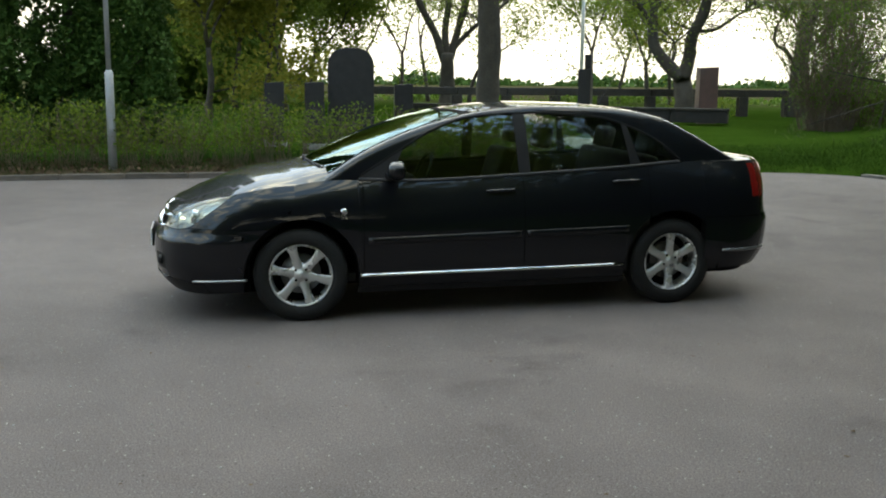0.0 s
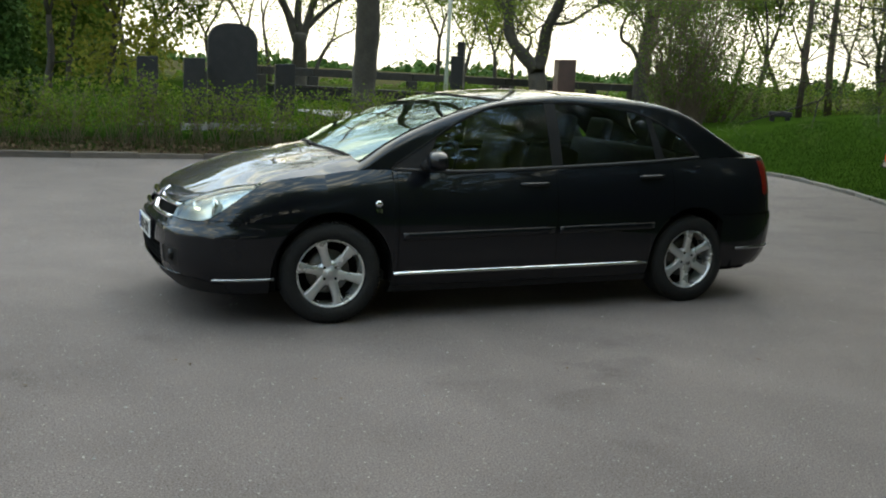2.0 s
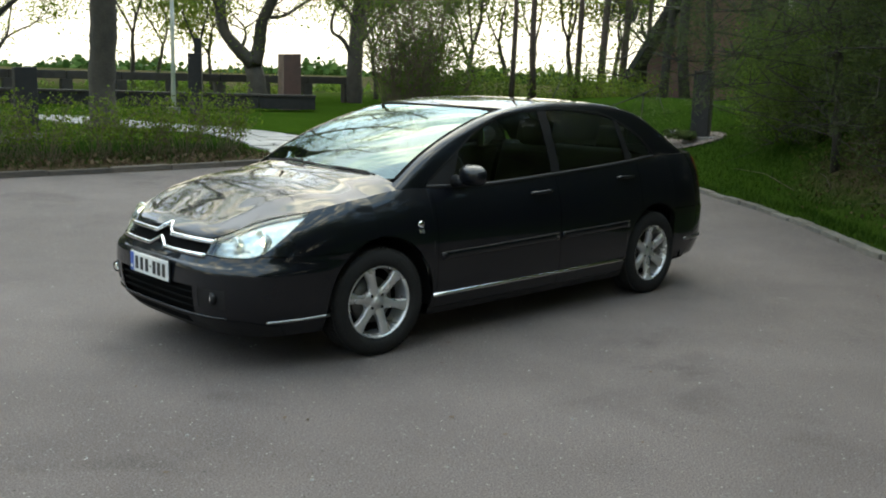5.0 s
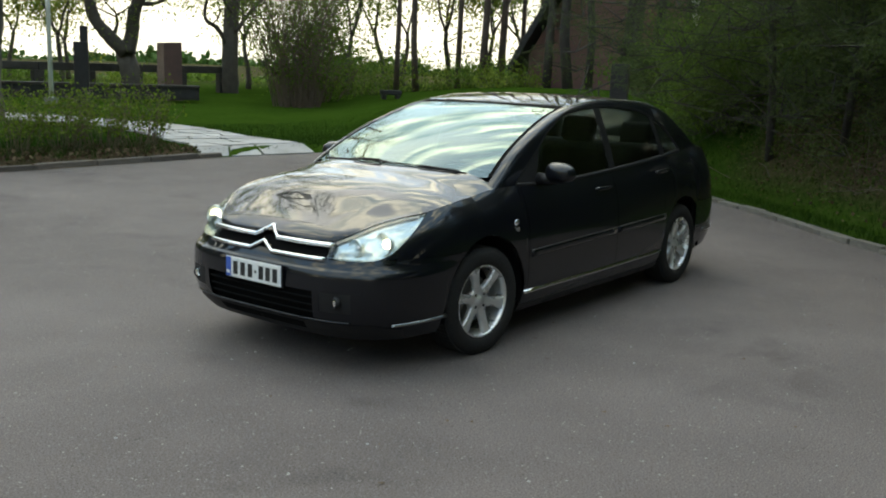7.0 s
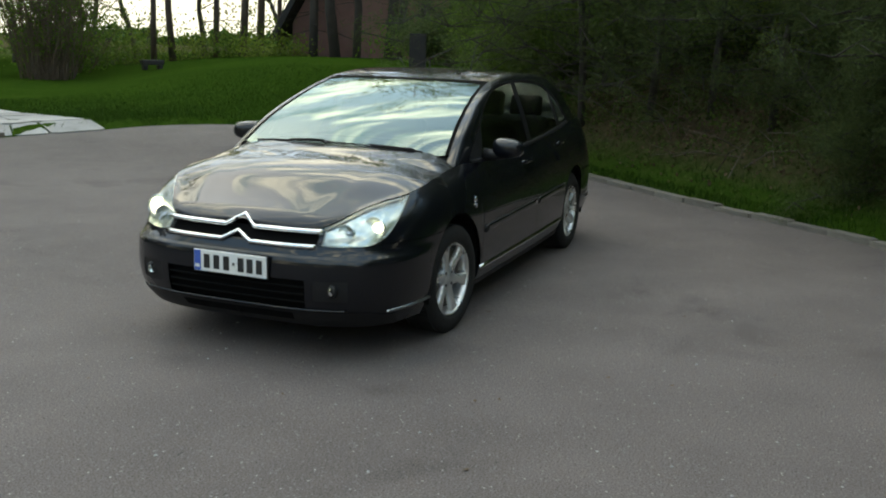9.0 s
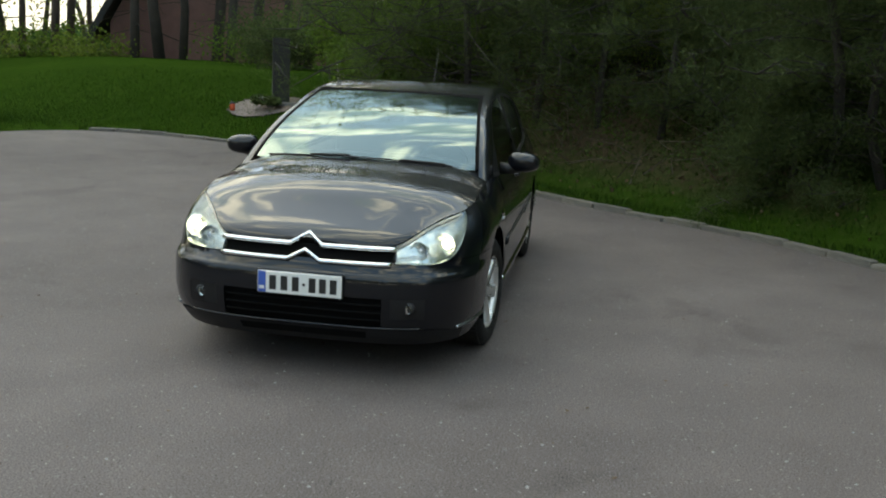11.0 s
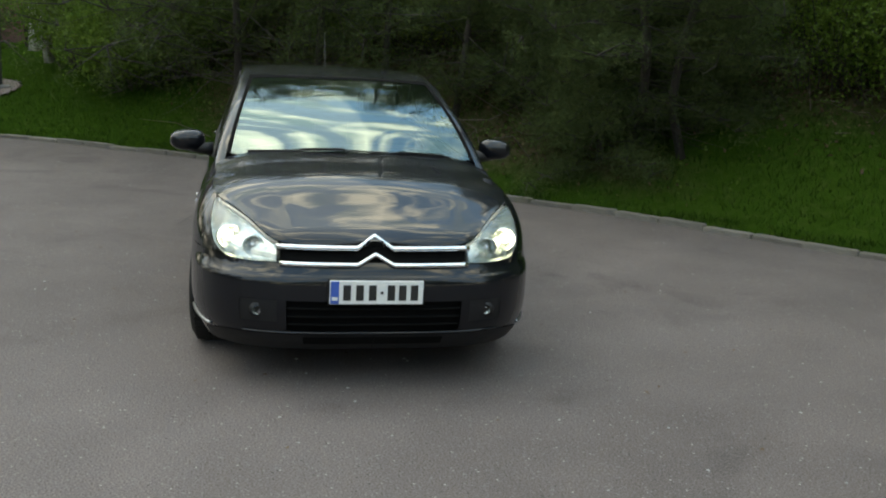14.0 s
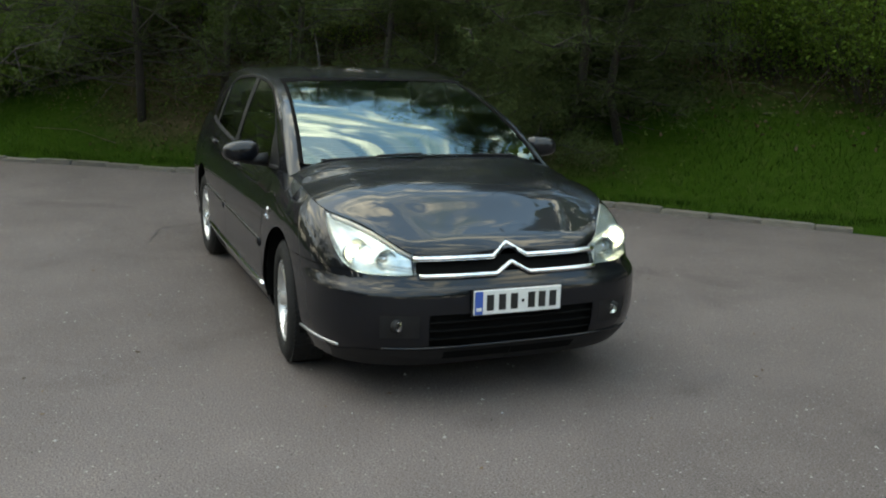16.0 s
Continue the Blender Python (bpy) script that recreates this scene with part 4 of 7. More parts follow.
# open-crowned trees over the bank
for i, (x, y, h) in enumerate([(13.5, 3.4, 9.5), (15.5, 0.2, 9.5), (13.0, -4.6, 9.5), (10.5, -8.0, 9)]):
    tree("bank_tree", (x, y), "tall tree with open branches and young leaves above the bank", 700 + i, h, 0.16, M_BARK, M_LEAF_SPRING, 0.09, 9, 0.35, fork=0.33, spread=0.6, depth=5, wiggle=0.09, group="trees above the bank")

# ---- memorial stones, fence, post ----
def place_t0(bx, far):
    return ray_place(E0, (bx, math.sqrt(1 - bx * bx)), far)


def headstone(at, w, h, d, material, label, turn=0.0, arched=False, name="gravestone", group="", base=True):
    """A stone slab, its top flat or arched, on a plinth."""
    t = thing(name, (at[0], at[1], ground_z(*at) - 0.05), label, "gravestone", group, turn)
    n = 14
    if arched:
        prof = [(-w * 0.5, 0), (w * 0.5, 0)] + [(w * 0.5 * math.copysign(abs(math.cos(a)) ** 0.75, math.cos(a)), h - w * 0.42 + w * 0.42 * math.sin(a) ** 0.85) for a in np.linspace(0, math.pi, n)]
    else:
        prof = [(-w * 0.5, 0), (w * 0.5, 0), (w * 0.49, h), (-w * 0.49, h * 0.985)]
    bm = bmesh.new()
    vs = [bm.verts.new((x, -d / 2, z)) for x, z in prof]
    f = bm.faces.new(vs)
    ex = bmesh.ops.extrude_face_region(bm, geom=[f])
    bmesh.ops.translate(bm, verts=[v for v in ex["geom"] if isinstance(v, bmesh.types.BMVert)], vec=(0, d, 0))
    bmesh.ops.recalc_face_normals(bm, faces=bm.faces[:])
    bmesh.ops.bevel(bm, geom=bm.edges[:], offset=0.015, segments=2, profile=0.5, affect="EDGES")
    part("slab", bm, material, t)
    if base:
        part("plinth", box_bm(w * 1.2, d * 1.8, 0.18, 0.015), M_GRANITE_GREY, t)
    return t


headstone((1.52, 13.75), 0.99, 2.2, 0.30, M_GRANITE_DARK, "large dark granite gravestone with a rounded top", -8, True)
headstone(place_t0(0.0985, 22), 0.43, 1.46, 0.22, M_GRANITE_DARK, "small dark square gravestone behind the hedge", -8, group="small gravestones")
headstone(place_t0(0.138, 21), 0.42, 1.48, 0.22, M_GRANITE_DARK, "small dark square gravestone behind the hedge", -8, group="small gravestones")
headstone(place_t0(0.226, 22.5), 0.43, 1.46, 0.22, M_GRANITE_DARK, "small dark square gravestone behind the hedge", -8, group="small gravestones")

# the long low wall with the red stone and the stepped pillar
FT = -36.0     # the memorial faces the parking area at an angle
def along(o, s, n=0.0):
    c, q = math.cos(radians(FT)), math.sin(radians(FT))
    return (o[0] + s * c - n * q, o[1] + s * q + n * c)


R0 = (16.0, 23.8)
low = thing("low_wall", (*along((16.0, 22.3), -5.8), 0.34), "long low dark stone wall in front of the memorial", "wall", turn=FT)
for i in range(6):
    part("stone_block", moved(box_bm(1.9, 0.5, 0.42, 0.02), pose(-4.8 + 1.93 * i, 0, 0)), M_GRANITE_DARK, low)
    part("cap_stone", moved(box_bm(1.94, 0.6, 0.07, 0.01), pose(-4.8 + 1.93 * i, 0, 0.422)), M_BEAM, low)
red = headstone(R0, 0.66, 2.30 - ground_z(*R0), 0.62, M_GRANITE_RED, "thick upright block of reddish granite", FT + 20, name="memorial_stone", base=False)
pil = thing("stone_pillar", (9.15, 18.7, ground_z(9.15, 18.7) - 0.05), "stepped pillar of dark granite", "memorial", turn=FT)
part("shaft", box_bm(0.36, 0.34, 1.86, 0.02), M_GRANITE_DARK, pil)
part("head", moved(box_bm(0.19, 0.30, 0.40, 0.02), pose(0.08, 0, 1.862)), M_GRANITE_DARK, pil)

# beam fence between stone posts
F0, F1 = (4.8, 31.2), (22.9, 29.0)
fence = thing("beam_fence", (0, 0, 0), "low fence of dark weathered beams on short posts", "fence", kind="structure")
nb = 9
for i in range(nb):
    a, b = Vector((*F0, 0)).lerp(Vector((*F1, 0)), i / nb), Vector((*F0, 0)).lerp(Vector((*F1, 0)), (i + 1) / nb)
    ln, tn = (b - a).length, math.degrees(math.atan2(b.y - a.y, b.x - a.x))
    za = ground_z(a.x, a.y)
    part("beam", moved(box_bm(ln - 0.02, 0.22, 0.30, 0.03), pose((a.x + b.x) / 2, (a.y + b.y) / 2, 1.14, 0, 0, tn)), M_BEAM, fence)
    part("post", moved(box_bm(0.40, 0.34, 1.14, 0.03), pose(a.x, a.y, 0, 0, 0, tn)), M_BEAM, fence)
part("post", moved(box_bm(0.40, 0.34, 1.14, 0.03), pose(*F1, 0, 0, 0, tn)), M_BEAM, fence)

pole = thing("flagpole", (10.6, 22.4, 0.2), "tall slim white flagpole on a stone foot", "flagpole")
v, f = tube([(0, 0, 0), (0, 0, 4), (0, 0, 10)], [0.07, 0.06, 0.04], 12)
mesh_ob("mast", v, f, M_WHITE, pole, smooth=True)
part("foot", box_bm(0.3, 0.3, 0.25, 0.02), M_GRANITE_GREY, pole)

# street lamp by the hedge
lamp = thing("street_lamp", (-3.2, 9.75, 0.1), "galvanised steel street lamp post behind the kerb", "street lamp")
v, f = tube([(0, 0, -0.1), (0, 0, 1.62), (0, 0, 1.66)], [0.07, 0.07, 0.045], 14)
mesh_ob("base_tube", v, f, M_GALV, lamp, smooth=True)
v, f = tube([(0, 0, 1.6), (0, 0, 5.2)], [0.042, 0.036], 12)
mesh_ob("pole", v, f, M_GALV, lamp, smooth=True)
part("head", moved(box_bm(0.22, 0.5, 0.16, 0.05), pose(0, -0.2, 5.15)), M_GALV, lamp)
part("hatch", moved(box_bm(0.07, 0.012, 0.3, 0.004), pose(0, -0.071, 0.7)), M_GALV, lamp)

# the dark column on its bed of gravel, with a wreath and a grave lantern
C0 = (11.25, 4.5)
cz = ground_z(*C0)
col = thing("stone_column", (*C0, cz - 0.05), "slender dark stone column on a gravel bed in the lawn", "memorial", turn=20)
part("shaft", box_bm(0.35, 0.32, 1.29, 0.012), M_GRANITE_DARK, col)
part("foot", box_bm(0.6, 0.55, 0.10, 0.012), M_GRANITE_GREY, col)

# the far side of the fields: a low line of woods
def far_woods(name, centre, span, n, depth_, h, seed, label):
    """A distant belt of trees: many irregular clumps of foliage."""
    rng = np.random.default_rng(seed)
    a = rng.uniform(span[0], span[1], n)
    d = depth_ + rng.normal(0, 10 if depth_ > 100 else 2.5, n)
    bump = 0.75 + 0.25 * np.sin(a * 31) + 0.2 * np.sin(a * 77 + 1) + rng.uniform(-0.2, 0.2, n)
    z = h * bump * rng.uniform(0.0, 1.0, n) ** 0.7 - (1.5 if depth_ > 100 else 0.2)
    pts = np.stack([centre[0] + d * np.sin(a), centre[1] + d * np.cos(a), z], -1)
    sz = 1.5 if depth_ > 100 else 0.28
    v, f = leaf_quads(rng, pts, sz, sz * 0.6, 2 if depth_ > 100 else 6, 1.3)
    return tagged(mesh_ob(name, v, f, M_THUJA), label, "woods", kind="stuff")


far_woods("far_woods", (0, 0), (-0.35, 1.35), 9000, 230, 3.6, 11, "low dark line of distant woods beyond the fields")

# bushes along the far edge of the memorial lawn
far_woods("far_bushes", (0, 0), (-0.12, 0.75), 3000, 58, 0.9, 12, "bushes along the far edge of the memorial lawn")
far_woods("far_thicket", (-2, 0), (-0.10, 0.115), 4200, 50, 6.4, 13, "leafing thicket behind the gravestones")
for nm in ("far_bushes", "far_thicket"):
    bpy.data.objects[nm].data.materials[0] = M_LEAF_GREEN

# kerb stones
kerb = thing("kerb", (0, 0, 0), "row of low worn concrete kerb stones along the asphalt", "kerb", kind="structure")
kb = box_bm(1, 1, 1, 0.0)
bmesh.ops.bevel(kb, geom=kb.edges[:], offset=0.06, segments=1, affect="EDGES")
kerb_me = bpy.data.meshes.new("kerb_stone")
kb.to_mesh(kerb_me)
kb.free()
kerb_me.materials.append(M_KERB)
rng_k = random.Random(21)


def lay_kerb(line, long_, wide, high, me):
    """Stones end to end along a line of points."""
    pts = [Vector((p[0], p[1])) for p in line]
    s_, i, pos = 0.0, 0, pts[0].copy()
    run = [pos]
    for a, b in zip(pts, pts[1:]):
        seg = (b - a).length
        while s_ + seg >= long_:
            t = (long_ - s_) / seg
            a = a + (b - a) * t
            seg = (b - a).length
            s_ = 0
            run.append(a.copy())
        s_ += seg
    if (pts[-1] - run[-1]).length > 0.2:
        run.append(pts[-1])
    for a, b in zip(run, run[1:]):
        d, m_ = b - a, (a + b) / 2
        ang = math.degrees(math.atan2(d.y, d.x)) + rng_k.uniform(-1.2, 1.2)
        n_ = Vector((-d.y, d.x)).normalized() * (wide * 0.45 + rng_k.uniform(-0.022, 0.022))
        ob = new("kerb_stone", me)
        ob.parent = kerb
        ob.matrix_basis = pose(m_.x + n_.x, m_.y + n_.y, -0.05 + rng_k.uniform(-0.012, 0.008), rng_k.uniform(-3, 3), rng_k.uniform(-0.6, 0.6), ang) @ Matrix.Diagonal((d.length - 0.012, wide, high + 0.05, 1))


i0 = min(range(len(EDGE)), key=lambda i: (EDGE[i][0] + 20) ** 2 + (EDGE[i][1] - 9.45) ** 2)
i1 = min(range(len(EDGE)), key=lambda i: (EDGE[i][0] - 5.4) ** 2 + (EDGE[i][1] - 9.2) ** 2)
i2 = min(range(len(EDGE)), key=lambda i: (EDGE[i][0] - 9.8) ** 2 + (EDGE[i][1] - 7.6) ** 2)
i3 = min(range(len(EDGE)), key=lambda i: (EDGE[i][0] - 0.5) ** 2 + (EDGE[i][1] + 5.1) ** 2)
old_me = kerb_me.copy()
old_me.materials[0] = M_KERB_OLD
lay_kerb(EDGE[i0 : i1 + 1], 1.0, 0.14, 0.085, old_me)
lay_kerb(EDGE[i2 : i3 + 1], 0.5, 0.12, 0.055, kerb_me)

# the path of irregular flagstones to the memorial
path = thing("flagstone_path", (0, 0, 0), "path of irregular pale flagstones across the lawn", "path", kind="structure")
pl = spline([(6.35, 9.02, 0), (6.7, 10.6, 0), (7.3, 12.6, 0), (7.6, 14.4, 0), (7.2, 16.4, 0), (6.6, 18.6, 0), (6.2, 22, 0)], 8)
rng_f = random.Random(31)
rows_f = []
total, step_f, acc, spots_f = 0.0, 0.48, 0.0, [(pl[0], (pl[1] - pl[0]).normalized())]
for a, b in zip(pl, pl[1:]):
    acc += (b - a).length
    if acc >= step_f:
        spots_f.append((b, (b - a).normalized()))
        acc = 0
for k_, (c, d) in enumerate(spots_f):
    nrm = Vector((d.y, -d.x, 0))
    w = 0.85 + (0.35 * (1 - k_ / 5) if k_ < 5 else 0)
    rows_f.append([c + nrm * (w * t + (rng_f.uniform(-0.16, 0.16) if 0 < j < 4 else rng_f.uniform(-0.07, 0.07))) + d * (rng_f.uniform(-0.15, 0.15) if k_ else 0.0) for j, t in enumerate((-1, -0.5, 0.02, 0.52, 1))])
for r0, r1 in zip(rows_f, rows_f[1:]):
    j = 0
    while j < 4:
        wide = 2 if (j < 3 and rng_f.random() < 0.3) else 1
        q = [r0[j], r0[j + wide], r1[j + wide], r1[j]]
        c = sum(q, Vector()) / 4
        q = [p + (c - p).normalized() * 0.022 for p in q]
        z0 = max(ground_z(c.x, c.y), 0.03) + 0.032 + rng_f.uniform(-0.006, 0.006)
        bm = bmesh.new()
        # cut the corners, so that no stone is a plain rectangle
        ring = []
        for i in range(4):
            a_, b_ = q[i], q[(i + 1) % 4]
            ring += [a_.lerp(b_, rng_f.uniform(0.08, 0.2)), a_.lerp(b_, rng_f.uniform(0.8, 0.93))]
        top = [bm.verts.new((p.x, p.y, z0 + (ground_z(p.x, p.y) - ground_z(c.x, c.y)) * 0.8)) for p in ring]
        low_ = [bm.verts.new((p.x, p.y, z0 - 0.12)) for p in ring]
        bm.faces.new(top)
        for i in range(8):
            bm.faces.new((top[i], low_[i], low_[(i + 1) % 8], top[(i + 1) % 8]))
        bmesh.ops.recalc_face_normals(bm, faces=bm.faces[:])
        part("flagstone", bm, M_FLAG, path)
        j += wide

# gravel bed of the column, stones round it, wreath and grave lantern
bed_ = thing("gravel_bed", (*C0, 0), "round bed of pale gravel edged with small stones in the lawn", "gravel bed", kind="structure")
rows = []
for i in range(33):
    a = 2 * math.pi * i / 32
    rows.append([Vector((r * math.cos(a) - 0.16, r * math.sin(a) + 0.22, ground_z(C0[0] + r * math.cos(a) - 0.16, C0[1] + r * math.sin(a) + 0.22) + 0.03)) for r in (0.001, 0.3, 0.5, 0.70)])
v, f = ([p for r in rows for p in r], [(i * 4 + j, i * 4 + j + 1, (i + 1) * 4 + j + 1, (i + 1) * 4 + j) for i in range(32) for j in range(3)])
mesh_ob("gravel", v, f, M_GRAVEL, bed_, smooth=True)
for i in range(26):
    a = 2 * math.pi * (i + rng_f.uniform(-0.2, 0.2)) / 26
    x, y = C0[0] + 0.72 * math.cos(a) - 0.16, C0[1] + 0.72 * math.sin(a) + 0.22
    bm = bmesh.new()
    bmesh.ops.create_icosphere(bm, subdivisions=1, radius=rng_f.uniform(0.02, 0.045))
    for vtx in bm.verts:
        vtx.co *= rng_f.uniform(0.8, 1.15)
        vtx.co.z *= 0.6
    moved(bm, pose(x - C0[0], y - C0[1], ground_z(x, y) + 0.03))
    part("edge_stone", bm, M_KERB_OLD, bed_)
wreath = thing("wreath", (C0[0] - 0.48, C0[1] + 0.12, cz + 0.05), "dark memorial wreath with white and purple flowers leaning at the column", "wreath", turn=20)
v, f = [], []
ring = [(0.21 * math.cos(t), 0.24 * math.sin(t), 0.05 + 0.03 * math.sin(t)) for t in np.linspace(0, 2 * math.pi, 25)]
mesh_ob("hoop", *tube(ring, [0.055] * 25, 8, False), M_TWIG, wreath, smooth=True)
lv, lf = leaf_quads(np.random.default_rng(4), ring, 0.10, 0.045, 26, 2.0)
mesh_ob("fir_sprays", lv, lf, M_NEEDLE, wreath)
wreath.scale = (0.8, 0.8, 0.6)
M_PETAL = leaf_mat("white_and_mauve_petal", (0.62, 0.60, 0.62), (0.30, 0.24, 0.42), 0.6, 0.2)
lv, lf = leaf_quads(np.random.default_rng(5), ring[7:14], 0.05, 0.03, 6, 1.1)
mesh_ob("flowers", lv + np.array([0, 0, 0.06]), lf, M_PETAL, wreath)
lan = thing("grave_lantern", (C0[0] - 0.45, C0[1] + 0.80, ground_z(C0[0] - 0.45, C0[1] + 0.80) + 0.03), "small red grave lantern with a dark lid", "lantern")
M_LANTERN = mat("red_lantern_glass", (0.55, 0.09, 0.03), (0.45, 0.06, 0.02), 6, 40, 0.25, bump=0.0)
mesh_ob("glass", *tube([(0, 0, 0), (0, 0, 0.015), (0, 0, 0.11), (0, 0, 0.13)], [0.04, 0.048, 0.048, 0.036], 14), M_LANTERN, lan, smooth=True)
mesh_ob("lid", *tube([(0, 0, 0.126), (0, 0, 0.142), (0, 0, 0.17)], [0.052, 0.052, 0.018], 14), M_GRANITE_DARK, lan)

# dark bin-like block at the far side of the lawn
blk = thing("stone_bench", (20.2, 17.4, ground_z(20.2, 17.4)), "low dark block at the far end of the lawn", "bench", turn=-40)
part("seat_block", moved(box_bm(0.7, 0.4, 0.16, 0.03), pose(0, 0, 0.16)), M_GRANITE_DARK, blk)
for x in (-0.24, 0.24):
    part("leg", moved(box_bm(0.14, 0.34, 0.158, 0.02), pose(x, 0, 0)), M_GRANITE_DARK, blk)

# the red house with a steep dark roof behind the trees
hs = thing("house", (27.6, 11.2, ground_z(27.6, 11.2) - 0.2), "pale red house with a steep dark roof behind the pines", "house", turn=-72)
bm = bmesh.new()
prof = [(-4.6, 0), (4.6, 0), (4.6, 1.4), (0, 9.6), (-4.6, 1.4)]
front, back = [bm.verts.new((x, 0, z)) for x, z in prof], [bm.verts.new((x, 8, z)) for x, z in prof]
bm.faces.new(front), bm.faces.new(back[::-1])
for i in range(5):
    bm.faces.new((front[i], back[i], back[(i + 1) % 5], front[(i + 1) % 5]))
bmesh.ops.recalc_face_normals(bm, faces=bm.faces[:])
part("wall", bm, M_BRICK_RED, hs)
for s in (-1, 1):
    slope = math.degrees(math.atan2(8.2, 4.6))
    part("roof", moved(box_bm(10.6, 9.2, 0.22, 0.03), pose(s * 2.55, 3.8, 5.35, 0, s * slope, 0) @ pose(0, 0, 0)), M_GRANITE_DARK, hs)

# ---- undergrowth, grass and litter, too many to count ----
def scatter(n, seed, keep, area):
    rng = np.random.default_rng(seed)
    x, y = rng.uniform(area[0], area[1], n), rng.uniform(area[2], area[3], n)
    ok = keep(x, y, rng.uniform(0, 1, n))
    x, y = x[ok], y[ok]
    return np.stack([x, y, height(x, y)], -1), rng


def blades(pts, rng, h, w, lean=0.35):
    """Upright blades of grass."""
    n = len(pts)
    a = rng.uniform(0, 2 * np.pi, n)
    s = np.stack([np.cos(a), np.sin(a), np.zeros(n)], -1) * w / 2
    tip = np.stack([rng.normal(0, lean, n), rng.normal(0, lean, n), np.ones(n)], -1) * (h * rng.uniform(0.5, 1.2, n))[:, None]
    base = pts - np.array([0, 0, 0.015])
    v = np.stack([base - s, base + s, base + tip], 1).reshape(-1, 3)
    return v, np.arange(3 * n).reshape(-1, 3)


def beside_path(x, y):
    """True on the flagstones."""
    near = np.full(x.shape, 1e9)
    for p in pl:
        near = np.minimum(near, np.hypot(x - p[0], y - p[1]) - (0.3 if p[1] < 10.5 else 0))
    return near < 0.92


def lawn_keep(x, y, u):
    d = edge_distance(x, y)
    wood = wood_share(x, y)
    return (d > 0.10) & (d < 9) & (u < np.exp(-np.maximum(d - 1.2, 0) / 2.6)) & ((wood < 0.5) | (d < 2.2)) & (np.sin(x * 91.7 + y * 57.3) * 0.5 + 0.5 > 0.97 * wood * bare_share(x, y) * smooth01((d - 0.45) / 0.6)) & ~((y > 9.2) & (x < 5.3) & (d < 1.9)) & ~beside_path(x, y)


pts, rng_ = scatter(420000, 51, lawn_keep, (-2, 16, -8, 14))
v, f = blades(pts, rng_, 0.075, 0.012)
tagged(mesh_ob("grass", v, f, M_GRASS), "short spring grass of the lawn and verge", "grass", kind="stuff")
pts, rng_ = scatter(110000, 52, lambda x, y, u: (edge_distance(x, y) > 0.07) & (edge_distance(x, y) < 0.26), (-20, 11, -7, 10.5))
v, f = blades(pts, rng_, 0.09, 0.012, 0.5)
tagged(mesh_ob("edge_grass", v, f, M_GRASS), "longer grass growing over the kerb", "grass", kind="stuff")
pts, rng_ = scatter(50000, 53, lambda x, y, u: (edge_distance(x, y) > 0.25) & (edge_distance(x, y) < 3.0) & (y > 9) & (u < 0.5), (-20, 5.2, 9.2, 12.5))
v, f = blades(pts, rng_, 0.16, 0.016, 0.5)
lp, lr = scatter(16000, 61, lambda x, y, u: (edge_distance(x, y) > 0.12) & (edge_distance(x, y) < 1.5) & (y > 9), (-20, 5.2, 9.2, 12.0))
lv, lf = leaf_quads(lr, lp + np.array([0, 0, 0.03]), 0.06, 0.02, 1, 1.4)
tagged(mesh_ob("bed_litter", lv, lf, M_DRY), "dry brown leaves lying under the hedge", "leaf litter", kind="stuff")
tagged(mesh_ob("bed_grass", v, f, M_GRASS), "grass and weeds under the hedge", "grass", kind="stuff")


def bank_keep(x, y, u):
    d = edge_distance(x, y)
    return (wood_share(x, y) > 0.4) & (d > 0.3) & (d < 14) & (u < np.maximum(np.clip((d - 1.2) / 1.5, 0, 1), bare_share(x, y) * np.clip((d - 0.4) / 0.7, 0, 1)))


pts, rng_ = scatter(60000, 54, bank_keep, (0, 18, -16, 4))
v, f = leaf_quads(rng_, pts + np.array([0, 0, 0.02]), 0.036, 0.02, 1, 1.4)
tagged(mesh_ob("leaf_litter", v, f, M_DRY), "dry brown leaves strewn on the wooded bank", "leaf litter", kind="stuff")
pts, rng_ = scatter(30000, 55, bank_keep, (0, 18, -16, 4))
v, f = leaf_quads(rng_, pts + np.stack([0 * pts[:, 0], 0 * pts[:, 0], rng_.uniform(0.02, 0.5, len(pts)) ** 1.5], -1), 0.032, 0.05, 5, 1.5)
tagged(mesh_ob("undergrowth", v, f, M_UNDER), "low green undergrowth on the wooded bank", "undergrowth", kind="stuff")
pieces = []
rr = random.Random(56)
pts, rng_ = scatter(3600, 57, bank_keep, (0, 18, -16, 4))
for p in pts[:1500]:
    a, e = rr.uniform(0, 6.28), rr.uniform(0.0, 1.1)
    ln = rr.uniform(0.3, 1.3)
    q0 = Vector(p) + Vector((0, 0, 0.03))
    q1 = q0 + Vector((math.cos(a) * math.cos(e), math.sin(a) * math.cos(e), math.sin(e))) * ln * 0.5
    q2 = q1 + Vector((math.cos(a + rr.uniform(-0.5, 0.5)), math.sin(a + rr.uniform(-0.5, 0.5)), rr.uniform(-0.3, 0.6))).normalized() * ln * 0.5
    pieces.append(tube([q0, q1, q2], [0.008, 0.006, 0.003], 3, False))
v, f = joined(pieces)
tagged(mesh_ob("dead_twigs", v, f, M_DEAD), "dead twigs and fallen branches on the wooded bank", "twigs", kind="stuff")

